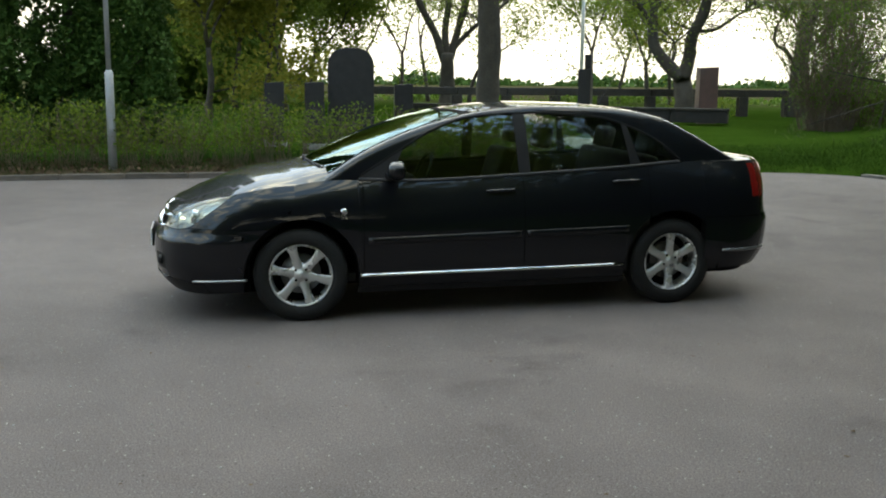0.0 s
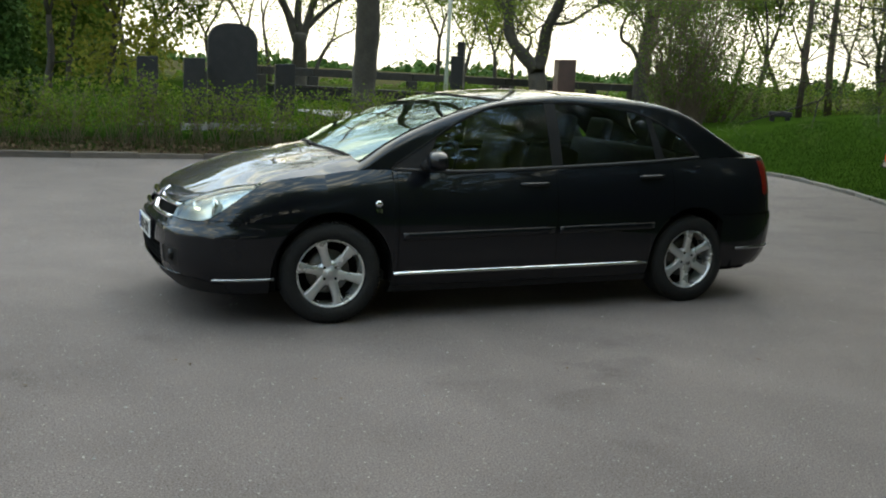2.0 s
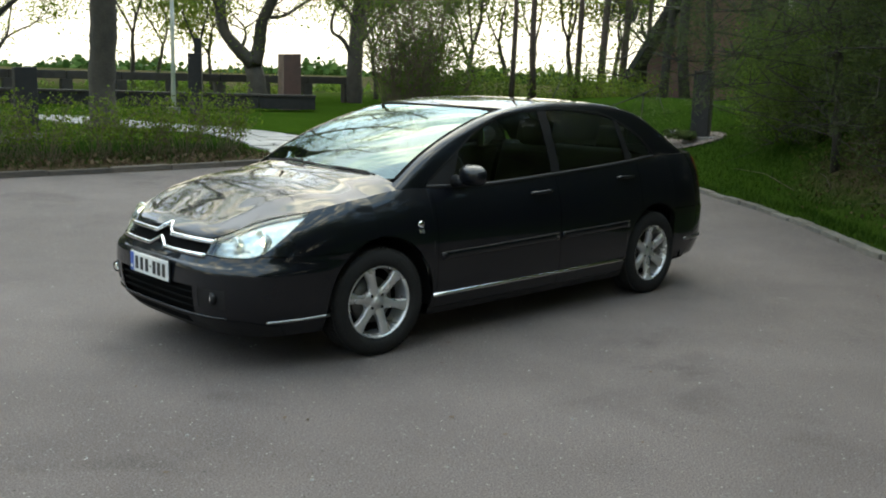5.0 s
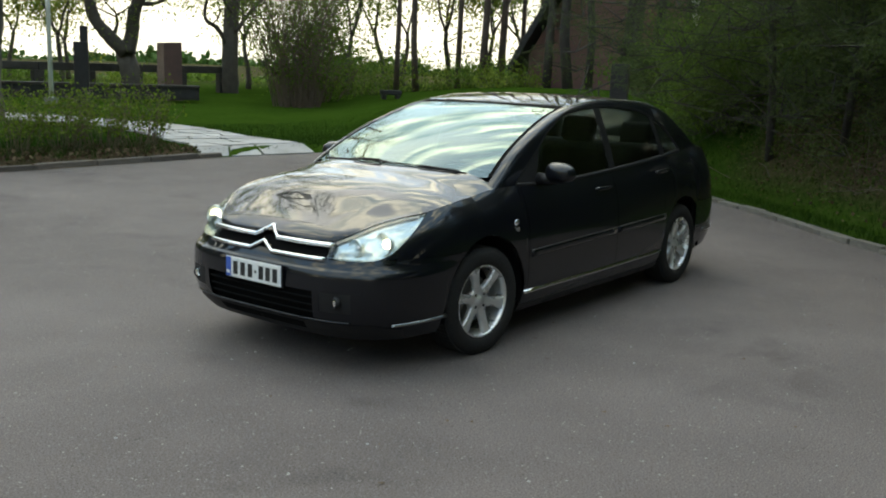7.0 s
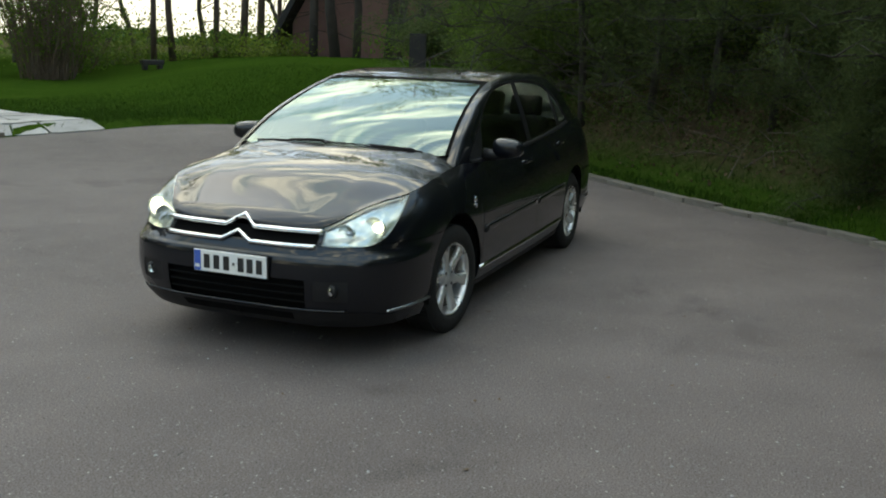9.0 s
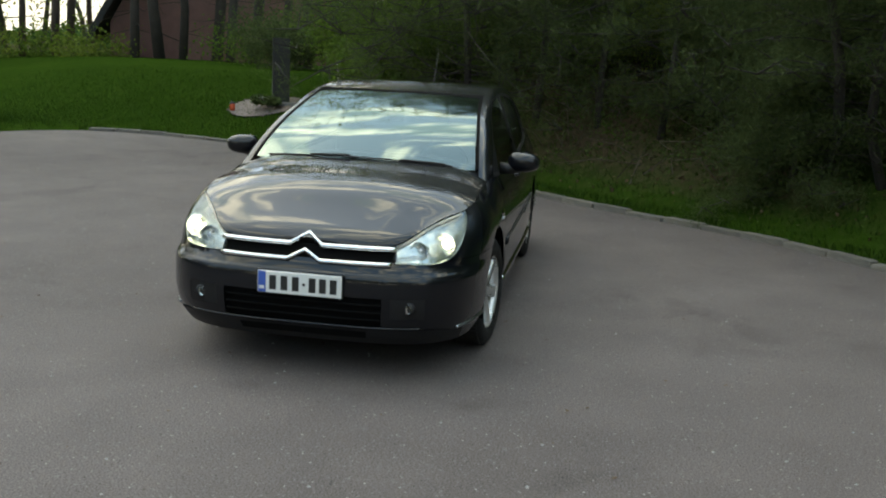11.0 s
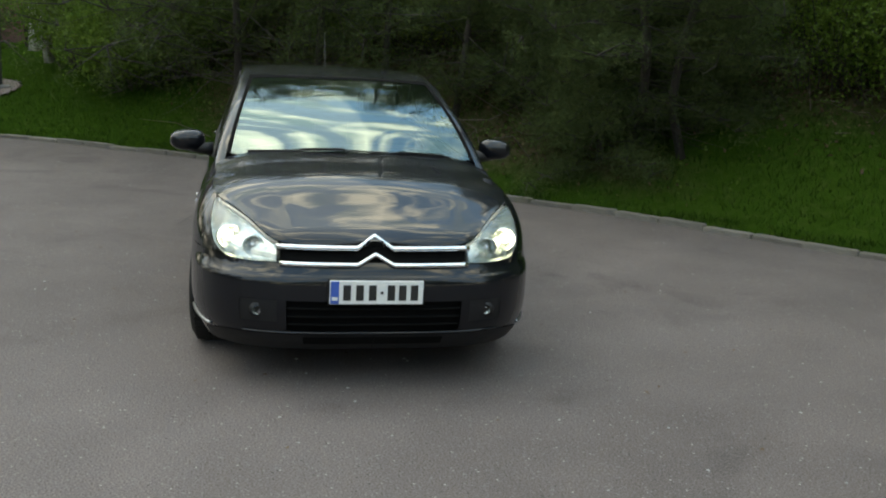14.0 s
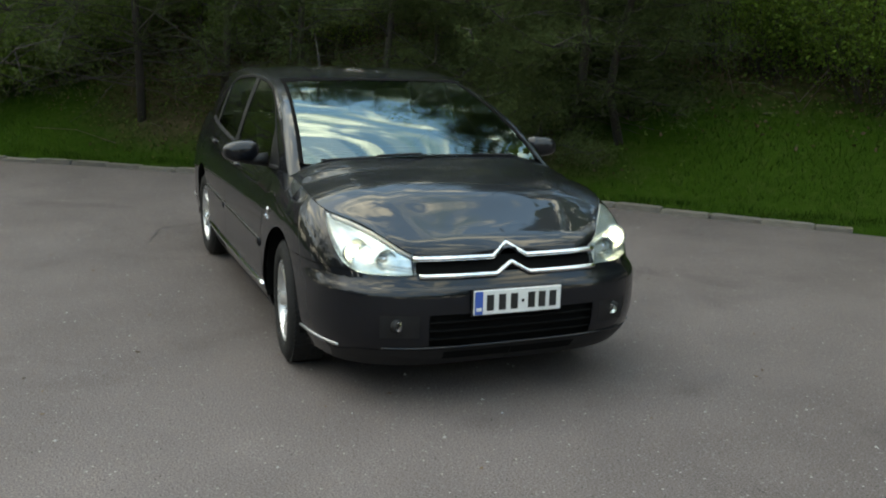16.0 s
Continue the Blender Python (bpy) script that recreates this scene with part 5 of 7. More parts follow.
# a dark crack in the asphalt beside the car
ck = spline([(1.9, 1.12, 0), (2.2, 1.03, 0), (2.47, 0.96, 0), (2.56, 0.85, 0), (2.56, 0.7, 0), (2.75, 0.5, 0)], 6)
rk = random.Random(64)
rows = []
for i, p in enumerate(ck):
    w_ = 0.002 + 0.007 * math.sin(math.pi * i / (len(ck) - 1)) * rk.uniform(0.5, 1.2)
    d_ = (ck[min(i + 1, len(ck) - 1)] - ck[max(i - 1, 0)]).normalized()
    n_ = Vector((-d_.y, d_.x, 0)) * w_
    rows += [Vector((p.x, p.y, 0.003)) - n_, Vector((p.x, p.y, 0.003)) + n_]
tagged(mesh_ob("road_crack", rows, [(2 * i, 2 * i + 1, 2 * i + 3, 2 * i + 2) for i in range(len(ck) - 1)], M_GRANITE_DARK), "thin dark crack in the asphalt", "crack", kind="structure")

# dry leaves, chips and pale pebbles on the asphalt
def asphalt_keep(x, y, u):
    return (edge_distance(x, y) < -0.05) & (u < 0.25 + 0.75 * np.exp(edge_distance(x, y) / 1.2))


pts, rng_ = scatter(1700, 58, asphalt_keep, (-9, 9, -8, 9.2))
pts[:, 2] = 0.008
v, f = leaf_quads(rng_, pts, 0.022, 0.002, 1, 1.6, 4.0)
v[:, 2] = np.abs(v[:, 2] - 0.008) * 0.4 + 0.004
tagged(mesh_ob("litter", v, f, M_DRY), "bits of dry leaf on the asphalt", "leaf litter", kind="stuff")
peb = []
rp = random.Random(60)
for _ in range(1500):
    x, y = rp.uniform(-8, 8), rp.uniform(-7.5, 8.5)
    if float(edge_distance(np.array([x]), np.array([y]))[0]) > -0.1:
        continue
    r = rp.uniform(0.004, 0.011)
    peb.append(([Vector((x + dx * r, y + dy * r, dz * r * 0.7 + 0.002)) for dx, dy, dz in ((-1, 0, 0), (0, -1, 0.1), (1, 0.1, 0), (0, 1, 0), (0.1, 0, 1))], [(0, 1, 4), (1, 2, 4), (2, 3, 4), (3, 0, 4)]))
v, f = joined(peb)
tagged(mesh_ob("pebbles", v, f, M_FLAG), "pale loose chippings on the asphalt", "gravel", kind="stuff")

# ---- the car ----
def car_paint():
    m, n, l, p = mat_base("blue_black_paint")
    co, fl = n.new("ShaderNodeTexCoord"), n.new("ShaderNodeTexNoise")
    fl.inputs["Scale"].default_value, fl.inputs["Detail"].default_value = 1.6, 4
    ramp = n.new("ShaderNodeValToRGB")
    ramp.color_ramp.elements[0].color, ramp.color_ramp.elements[1].color = (0.0025, 0.0031, 0.0050, 1), (0.0036, 0.0044, 0.0068, 1)
    l.new(co.outputs["Object"], fl.inputs["Vector"])
    l.new(fl.outputs["Fac"], ramp.inputs["Fac"])
    l.new(ramp.outputs["Color"], p.inputs["Base Color"])
    dust = n.new("ShaderNodeTexNoise")
    dust.inputs["Scale"].default_value, dust.inputs["Detail"].default_value = 7, 6
    l.new(co.outputs["Object"], dust.inputs["Vector"])
    mr = n.new("ShaderNodeMapRange")
    mr.inputs["To Min"].default_value, mr.inputs["To Max"].default_value = 0.0, 0.025
    l.new(dust.outputs["Fac"], mr.inputs["Value"])
    l.new(mr.outputs[0], p.inputs["Coat Roughness"])
    p.inputs["Metallic"].default_value, p.inputs["Roughness"].default_value, p.inputs["Specular IOR Level"].default_value = 0.0, 0.42, 0.08
    p.inputs["Coat Weight"].default_value, p.inputs["Coat IOR"].default_value = 1.0, 1.42
    return m


def glass_mat(name, tint, ior=1.5, gloss=(1, 1, 1)):
    m, n, l, p = mat_base(name)
    n.remove(p)
    fr, tr, gl, mx = n.new("ShaderNodeFresnel"), n.new("ShaderNodeBsdfTransparent"), n.new("ShaderNodeBsdfGlossy"), n.new("ShaderNodeMixShader")
    fr.inputs["IOR"].default_value = ior
    tr.inputs["Color"].default_value = (*tint, 1)
    gl.inputs["Roughness"].default_value = 0.003
    gl.inputs["Color"].default_value = (*gloss, 1)
    l.new(fr.outputs[0], mx.inputs[0])
    l.new(tr.outputs[0], mx.inputs[1])
    l.new(gl.outputs[0], mx.inputs[2])
    l.new(mx.outputs[0], n["Material Output"].inputs["Surface"])
    return m


def emit_mat(name, colour, strength):
    m, n, l, p = mat_base(name)
    p.inputs["Base Color"].default_value = (*colour, 1)
    p.inputs["Emission Color"].default_value = (*colour, 1)
    p.inputs["Emission Strength"].default_value = strength
    return m


M_PAINT = car_paint()
M_GLASS = glass_mat("window_glass", (0.60, 0.68, 0.63), 1.9)
M_SCREEN = glass_mat("windscreen_glass", (0.40, 0.47, 0.44), 2.1, (0.80, 1.0, 0.98))
M_LENS = glass_mat("lamp_lens", (0.93, 0.95, 0.95), 1.5)
M_CHROME_DULL = mat("dull_chrome", (0.36, 0.37, 0.38), (0.28, 0.29, 0.30), 6, 60, 0.30, 0.08, metal=1.0, bump=0.0)
M_CHROME = mat("chrome", (0.72, 0.73, 0.74), (0.66, 0.67, 0.68), 3, 30, 0.10, 0.03, metal=1.0, bump=0.0)
M_REFLECTOR = mat("lamp_reflector", (0.70, 0.74, 0.72), (0.42, 0.47, 0.45), 30, 60, 0.20, 0.08, metal=0.75, bump=0.0)
M_PLASTIC = mat("black_plastic", (0.006, 0.006, 0.007), (0.011, 0.011, 0.012), 6, 90, 0.5, 0.1, bump=0.08, spec=0.3)
M_GAP = mat("dark_gap", (0.004, 0.004, 0.004), (0.006, 0.006, 0.006), 6, 40, 0.9, bump=0.0, spec=0.05)
M_RUBBER = mat("tyre_rubber", (0.010, 0.010, 0.0105), (0.018, 0.0175, 0.017), 7, 70, 0.8, 0.08, bump=0.25, spec=0.25)
M_ALLOY = mat("silver_alloy", (0.62, 0.62, 0.61), (0.54, 0.54, 0.535), 6, 60, 0.28, 0.06, metal=0.7, bump=0.04)
M_DISC = mat("brake_disc", (0.16, 0.155, 0.15), (0.10, 0.09, 0.085), 8, 60, 0.45, metal=0.8, bump=0.1)
M_TAIL = mat("red_lamp", (0.20, 0.010, 0.009), (0.15, 0.008, 0.008), 4, 30, 0.15, 0.05, bump=0.0, coat=0.6)
M_AMBER = mat("amber_lamp", (0.66, 0.58, 0.48), (0.62, 0.56, 0.47), 4, 30, 0.25, bump=0.0)
M_PLATE = mat("plate_white", (0.70, 0.70, 0.68), (0.60, 0.60, 0.585), 5, 40, 0.4, bump=0.02)
M_PLATE_BLUE = mat("plate_blue", (0.035, 0.10, 0.40), (0.03, 0.085, 0.34), 5, 40, 0.4, bump=0.0)
M_INK = mat("plate_ink", (0.010, 0.010, 0.010), (0.015, 0.015, 0.015), 5, 40, 0.5, bump=0.0)
M_CLOTH = mat("seat_cloth", (0.045, 0.046, 0.048), (0.025, 0.026, 0.028), 9, 110, 0.85, bump=0.3)
M_DASH = mat("dashboard_grey", (0.030, 0.031, 0.033), (0.022, 0.022, 0.024), 6, 120, 0.6, bump=0.15)
M_BULB = emit_mat("lit_headlamp_bulb", (1.0, 0.97, 0.80), 4.0)


def pchip(*knots):
    """A smooth curve through knots (x, y) that does not overshoot."""
    x, y = np.array([k[0] for k in knots], float), np.array([k[1] for k in knots], float)
    h, s = np.diff(x), np.diff(y) / np.diff(x)
    m = np.zeros(len(x))
    m[0], m[-1] = s[0], s[-1]
    for i in range(1, len(x) - 1):
        if s[i - 1] * s[i] > 0:
            w1, w2 = 2 * h[i] + h[i - 1], h[i] + 2 * h[i - 1]
            m[i] = (w1 + w2) / (w1 / s[i - 1] + w2 / s[i])

    def f(v):
        v = min(max(v, x[0]), x[-1])
        i = min(int(np.searchsorted(x, v, "right")) - 1, len(x) - 2)
        t = (v - x[i]) / h[i]
        return float((2 * t**3 - 3 * t * t + 1) * y[i] + (t**3 - 2 * t * t + t) * h[i] * m[i] + (3 * t * t - 2 * t**3) * y[i + 1] + (t**3 - t * t) * h[i] * m[i + 1])

    return f


HUB_Z, HUB_F, HUB_R, ARCH = 0.318, -1.38, 1.362, 0.388
XN, XR = -1.42, 1.62                 # where nose and tail begin to round
belt_z_raw = pchip((-1.85, 0.84), (-1.42, 0.922), (-1.12, 0.957), (-0.6, 0.942), (0.2, 0.975), (0.95, 1.017), (1.4, 1.048), (1.75, 1.066), (2.05, 1.064), (2.3, 1.04))
belt_y = pchip((-1.42, 0.768), (-1.1, 0.785), (-0.6, 0.802), (0.2, 0.803), (1.0, 0.780), (1.62, 0.722))
waist_y = pchip((-1.42, 0.882), (-0.9, 0.888), (0.2, 0.886), (1.1, 0.868), (1.62, 0.850))
nose_raw = pchip((0.18, 0.80), (0.24, 0.87), (0.32, 0.920), (0.45, 0.937), (0.56, 0.930), (0.60, 0.912), (0.66, 0.875), (0.72, 0.832), (0.78, 0.752), (0.85, 0.62), (0.93, 0.44))
tail_l = pchip((0.18, 0.50), (0.26, 0.62), (0.38, 0.70), (0.55, 0.728), (0.63, 0.725), (0.66, 0.700), (0.9, 0.685), (1.0, 0.672), (1.07, 0.64))
hood_raw = pchip((-2.30, 0.705), (-2.2, 0.757), (-2.09, 0.808), (-1.95, 0.875), (-1.82, 0.925), (-1.61, 0.985), (-1.38, 1.022), (-1.1, 1.055))
top_raw = pchip((-1.45, 0.955), (-1.22, 1.062), (-1.0, 1.165), (-0.78, 1.25), (-0.55, 1.328), (-0.29, 1.40), (0.0, 1.452), (0.37, 1.478), (0.83, 1.47), (1.13, 1.44), (1.35, 1.392), (1.6, 1.282), (1.85, 1.158), (2.0, 1.09), (2.25, 0.99))
bow = pchip((-1.3, 0.34), (-1.0, 0.16), (-0.6, 0.06), (-0.2, 0.04), (0.5, 0.0), (1.3, -0.05), (2.0, -0.16))
dlo_z = pchip((-0.98, 0.985), (-0.71, 1.145), (-0.465, 1.285), (-0.18, 1.382), (0.2, 1.414), (0.31, 1.416), (0.82, 1.385), (1.055, 1.316), (1.29, 1.2), (1.44, 1.075))


def faired(f, a, b, w, step=0.004):
    """The curve f with its curvature evened out over a width w."""
    xs = np.arange(a, b, step)
    ys = np.array([f(v) for v in np.arange(a - 2 * w, b + 2 * w, step)])
    k = np.hanning(int(2 * w / step) + 3)
    sm = np.convolve(ys, k / k.sum(), "same")
    sm = sm[len(sm) // 2 - len(xs) // 2:][:len(xs)]
    return lambda v: float(np.interp(v, xs, sm))


nose_l, belt_z = faired(nose_raw, 0.15, 0.97, 0.05, 0.002), faired(belt_z_raw, -1.9, 2.35, 0.15)
hood_c, top_c = faired(hood_raw, -2.25, -1.0, 0.16), faired(top_raw, -1.42, 2.2, 0.12)
LI, LT, BI = 20.5, 60.0, 15.0    # bearings of the lamp's inner edge, its outer tip, the intake's end
lamp_top_raw = pchip((0, 0.703), (LI, 0.715), (27, 0.757), (34, 0.802), (46, 0.842), (LT, 0.866), (70, 0.888), (90, 0.922))
lamp_top = faired(lamp_top_raw, 0, 91, 6, 0.25)
lamp_low = pchip((LI, 0.634), (30, 0.630), (41, 0.634), (49, 0.665), (55, 0.74), (LT, 0.866))


def nose_n(z):
    """How square the nose is in plan: squarer at the bumper than at the lamps."""
    return 3.62 - 0.42 * float(smooth01((z - 0.545) / 0.07))


TP = 2 / 3.4


def side_y(x, z):
    """Half width of the lower body."""
    w, b, bz = waist_y(x), belt_y(x), belt_z(x)
    if z > 0.62:
        f = min((z - 0.62) / (bz - 0.62), 1.1)
        k = 0.4 * float(smooth01((-0.95 - x) / 0.35))     # the wings are rounder than the doors
        return w - (w - b) * ((1 - k) * f**2.0 + k * f**5)
    return w - 0.055 * (max(0.42 - z, 0) / 0.22) ** 2


def nose(a, z):
    """The rounded nose: a = 0 degrees in the middle, 90 where the side begins."""
    s, c = math.sin(radians(a)), math.cos(radians(a))
    lip = 0.007 * float(smooth01((0.583 - z) / 0.010)) * c
    return Vector((XN - (nose_l(z) + lip) * max(c, 0) ** (2 / nose_n(z)), side_y(XN, z) * s ** (2 / nose_n(z)), z))


def tail(a, z):
    s, c = math.sin(radians(a)), math.cos(radians(a))
    return Vector((XR + tail_l(z) * max(c, 0) ** TP, side_y(XR, z) * s**TP, z))


def side(x, z):
    return Vector((x, side_y(x, z), z))


def sill_z(x):
    """Lower edge of the side, with the wheel arches."""
    z = 0.205
    for hub in (HUB_F, HUB_R):
        if abs(x - hub) < ARCH:
            z = max(z, HUB_Z + math.sqrt(max(ARCH**2 - (x - hub) ** 2, 0)))
    return z


def arch_line(a, b, hub, n):
    """x from a to b, close together at the ends of the arch."""
    lo, hi = hub - ARCH, hub + ARCH
    xs = [x for x in np.linspace(a, b, n)]
    xs += [hub - ARCH * math.cos(t) for t in np.linspace(0, math.pi, 29)] + [lo - 1e-4, hi + 1e-4]
    return sorted({round(float(x), 5) for x in xs if a <= x <= b})


def house_y(x, z):
    """Half width of the glasshouse."""
    dz = z - belt_z(x)
    return belt_y(min(x, 1.62)) - max(x - 1.62, 0) * 0.12 - 0.28 * dz - 0.18 * dz * dz


def top_z(x, y):
    return top_c(x - bow(x) * y * y) - 0.055 * y * y


def rail(x):
    """Where side and roof meet: half width and height."""
    lo, hi = 0.3, house_y(x, belt_z(x))
    if top_z(x, hi) <= belt_z(x):
        return hi, top_z(x, hi)
    for _ in range(30):
        mid = (lo + hi) / 2
        z = top_z(x, mid)
        if house_y(x, z) > mid:
            lo = mid
        else:
            hi = mid
    return lo, top_z(x, lo)


def grid(rows):
    """Faces over rows of equal length."""
    n = len(rows[0])
    verts = [v for r in rows for v in r]
    faces = [(i * n + j, i * n + j + 1, (i + 1) * n + j + 1, (i + 1) * n + j) for i in range(len(rows) - 1) for j in range(n - 1)]
    return verts, faces


def patch(fn, us, v0, v1, nv):
    """A patch of the surface fn(u, v) between the curves v0(u) and v1(u)."""
    rows = []
    for u in us:
        a, b = (v0(u) if callable(v0) else v0), (v1(u) if callable(v1) else v1)
        rows.append([fn(u, a + (b - a) * j / nv) for j in range(nv + 1)])
    return grid(rows)


def flip(piece, s):
    """The piece on the left (-1) or right (+1) side of the car."""
    v, f = piece
    return [Vector((p[0], p[1] * s, p[2])) for p in v], f


def panel(name, pieces, material, parent, label="", thick=0.0, smooth=True, out=None, fair=0):
    """Joins pieces into one part, with normals away from the car's middle."""
    v, f = joined(pieces)
    bm = bmesh.new()
    vs = [bm.verts.new(p) for p in v]
    for face in f:
        if len({tuple(round(c, 5) for c in v[i]) for i in face}) > 2:
            try:
                bm.faces.new([vs[i] for i in face])
            except ValueError:
                pass
    bmesh.ops.remove_doubles(bm, verts=bm.verts[:], dist=2e-4)
    bmesh.ops.recalc_face_normals(bm, faces=bm.faces[:])
    inner_v = [vx for vx in bm.verts if not vx.is_boundary]
    for _ in range(fair):
        bmesh.ops.smooth_vert(bm, verts=inner_v, factor=0.5, use_axis_x=False, use_axis_y=False, use_axis_z=True)
    mid = Vector(out or (0, 0, 0.62))
    if sum((fc.calc_center_median() - mid).dot(fc.normal) * fc.calc_area() for fc in bm.faces) < 0:
        bmesh.ops.reverse_faces(bm, faces=bm.faces[:])
    if thick:
        bmesh.ops.solidify(bm, geom=bm.faces[:], thickness=thick)
    return part(name, bm, material, parent, label, smooth)


def strip(line, normal_out, w, h, lie=0.0):
    """A raised moulding along a line of points: width w upright, h outwards; lie: how far its face turns up."""
    rows = []
    for i, p in enumerate(line):
        o = normal_out(p)
        up = Vector((0, 0, 1))
        rows.append([p - up * w / 2 - o * 0.004, p - up * w / 2 + o * h * 0.6, p - up * w * 0.25 + o * h, p + up * w * 0.25 + o * h * (1 - 0.45 * lie), p + up * w / 2 + o * h * (0.6 - 0.5 * lie), p + up * w / 2 - o * 0.004])
    v, f = grid(rows)
    n = len(rows[0])
    f += [tuple(range(n)), tuple(range(len(v) - 1, len(v) - n - 1, -1))]
    return v, f


def lathe(profile, steps=40, a0=0.0, a1=360.0):
    """Turns (radius, y) round the y axis."""
    full = abs(a1 - a0) >= 359.9
    rows = []
    for i in range(steps + 1):
        a = radians(a0 + (a1 - a0) * i / steps)
        rows.append([Vector((r * math.cos(a), y, r * math.sin(a))) for r, y in profile])
    return grid(rows)


def out_side(p):
    return Vector((0, 1 if p.y > 0 else -1, 0.0))


car = thing("car", (0, -0.055, 0), "blue-black saloon car with lit headlamps parked on asphalt", "car", turn=-1.5)
deg = lambda a, b, n: [a + (b - a) * i / n for i in range(n + 1)]

# dark shell under the panels, so that the gaps between them are dark
shell = []
for s in (-1, 1):
    inner = lambda p: Vector((p.x * 0.985, p.y * 0.972, p.z))
    shell.append(flip(patch(lambda a, z: inner(nose(a, z)), deg(0, 90, 60), lambda a: 0.20 if a < 64 else sill_z(nose(a, 0.5).x) + 0.012, lambda a: lamp_low(a) - 0.03 if LI < a < LT - 1.5 else lamp_top(a) - 0.035, 8), s))
    xs = sorted({*arch_line(XN, 0, HUB_F, 30), *arch_line(0, XR, HUB_R, 30)})
    shell.append(flip(patch(lambda x, z: inner(side(x, z)), xs, lambda x: sill_z(x) + 0.012, lambda x: belt_z(x) - 0.012, 6), s))
    shell.append(flip(patch(lambda a, z: inner(tail(a, z)), deg(90, 0, 20), 0.22, 1.02, 8), s))
panel("inner_shell", shell, M_GAP, car, "dark shell behind the panel gaps")

# bumper, wings, doors, rear
XJ = -2.0     # where the bumper's corner piece begins


def bearing(x, z):
    """The bearing at which the nose reaches back to x at that height."""
    c = min(max((XN - x) / nose_l(z), 0), 1) ** (nose_n(z) / 2)
    return math.degrees(math.acos(c))


b_front = []
for s in (-1, 1):
    b_front += [flip(patch(nose, deg(0, BI, 12), 0.20, 0.305, 5), s), flip(patch(nose, deg(0, BI, 12), 0.462, 0.638, 44), s),
                flip(patch(nose, deg(BI, 18, 4), 0.20, 0.638, 88), s), flip(patch(nose, deg(18, 33, 9), 0.20, 0.355, 6), s), flip(patch(nose, deg(18, LI, 1), 0.462, 0.638, 36), s),
                flip(patch(nose, deg(LI, 33, 9), 0.462, lambda a: min(lamp_low(a) - 0.004, 0.638), 34), s),
                flip(patch(lambda u, z: nose(33 + (bearing(XJ, z) - 33) * u, z), deg(0, 1, 16), 0.20, lambda u: min(lamp_low(33 + 31 * u) - 0.004, 0.64) if 33 + 31 * u < LT else 0.64, 90), s),
                flip(patch(lambda x, z: nose(bearing(x, z), z), arch_line(XJ, XN, HUB_F, 30), lambda x: min(sill_z(x) if x > XJ + 0.06 else 0.2, 0.639), 0.64, 60), s)]
panel("front_bumper", b_front, M_PAINT, car)
for s in (-1, 1):
    f_pieces = [patch(nose, deg(42, LT, 10), 0.644, lambda a: max(lamp_low(a) - 0.004, 0.645), 6),
                patch(lambda u, v: nose(u, max(0.644, min(sill_z(nose(u, 0.675).x), 0.72)) * (1 - v) + lamp_top(u) * v), [*deg(LT, 70, 10), *deg(70.5, 90, 40)], 0, 1, 12),
                patch(side, arch_line(XN, -0.962, HUB_F, 24), lambda x: max(sill_z(x), 0.205), belt_z, 18)]
    wing = panel("wing", [flip(p, s) for p in f_pieces], M_PAINT, car)
    panel("front_door", [flip(patch(side, deg(-0.956, 0.186, 30), 0.225, lambda x: belt_z(x) - 0.002, 20), s)], M_PAINT, car)
    xs = [x for x in arch_line(0.192, 1.16, HUB_R, 26)]
    panel("rear_door", [flip(patch(side, xs, lambda x: max(sill_z(x) + (0.004 if sill_z(x) > 0.21 else 0), 0.225), lambda x: belt_z(x) - 0.002, 18), s)], M_PAINT, car)
    q = [patch(side, arch_line(1.166, XR, HUB_R, 14), lambda x: max(sill_z(x), 0.25), belt_z, 18),
         patch(tail, [a for a in deg(90, 62, 10)], 0.652, 1.058, 12), patch(tail, deg(62, 40, 6), 1.03, 1.058, 2), patch(tail, deg(62, 40, 6), 0.652, 0.79, 4)]
    panel("rear_wing", [flip(p, s) for p in q], M_PAINT, car)
    panel("sill", [flip(patch(side, deg(-0.995, 0.985, 24), 0.18, 0.221, 2), s), flip(patch(lambda x, y: Vector((x, y, 0.18)), deg(-0.995, 0.985, 6), 0.6, lambda x: side_y(x, 0.18), 2), s)], M_PLASTIC, car)
    panel("tail_lamp", [flip(patch(lambda a, z: tail(a, z) * 1.0 + Vector((0.004, 0, 0)), deg(66, 40, 9), 0.79, 1.036, 8), s)], M_TAIL, car, "red tail lamp")
b_rear = [flip(patch(tail, deg(90, 0, 26), lambda a: 0.25 + 0.03 * math.cos(radians(a)), 0.645, 14), s) for s in (-1, 1)]
panel("rear_bumper", b_rear, M_PAINT, car)
panel("boot_front", [flip(patch(tail, deg(40, 0, 12), 0.652, 1.058, 10), s) for s in (-1, 1)], M_PAINT, car)


# bonnet between the lamps and the windscreen
def across(xb, yb, zb, zc, n=24, crease=0.0, square=3.3):
    row = []
    roll = 0.28 * float(smooth01((xb + 1.9) / 0.35))
    for i in range(n + 1):
        t = -1 + 2 * i / n
        z = zb + (zc - zb) * (1 - (1 - roll) * abs(t) ** (square - 0.4) - roll * abs(t) ** 9) + crease * (math.exp(-(((abs(t) - 0.64) / 0.03) ** 2)) - 0.4 * math.exp(-(((abs(t) - 0.56) / 0.06) ** 2)))
        row.append(Vector((xb - 0.03 * (1 - t * t) * float(smooth01((xb + 2.1) / 0.4)), yb * t, z)))
    return row


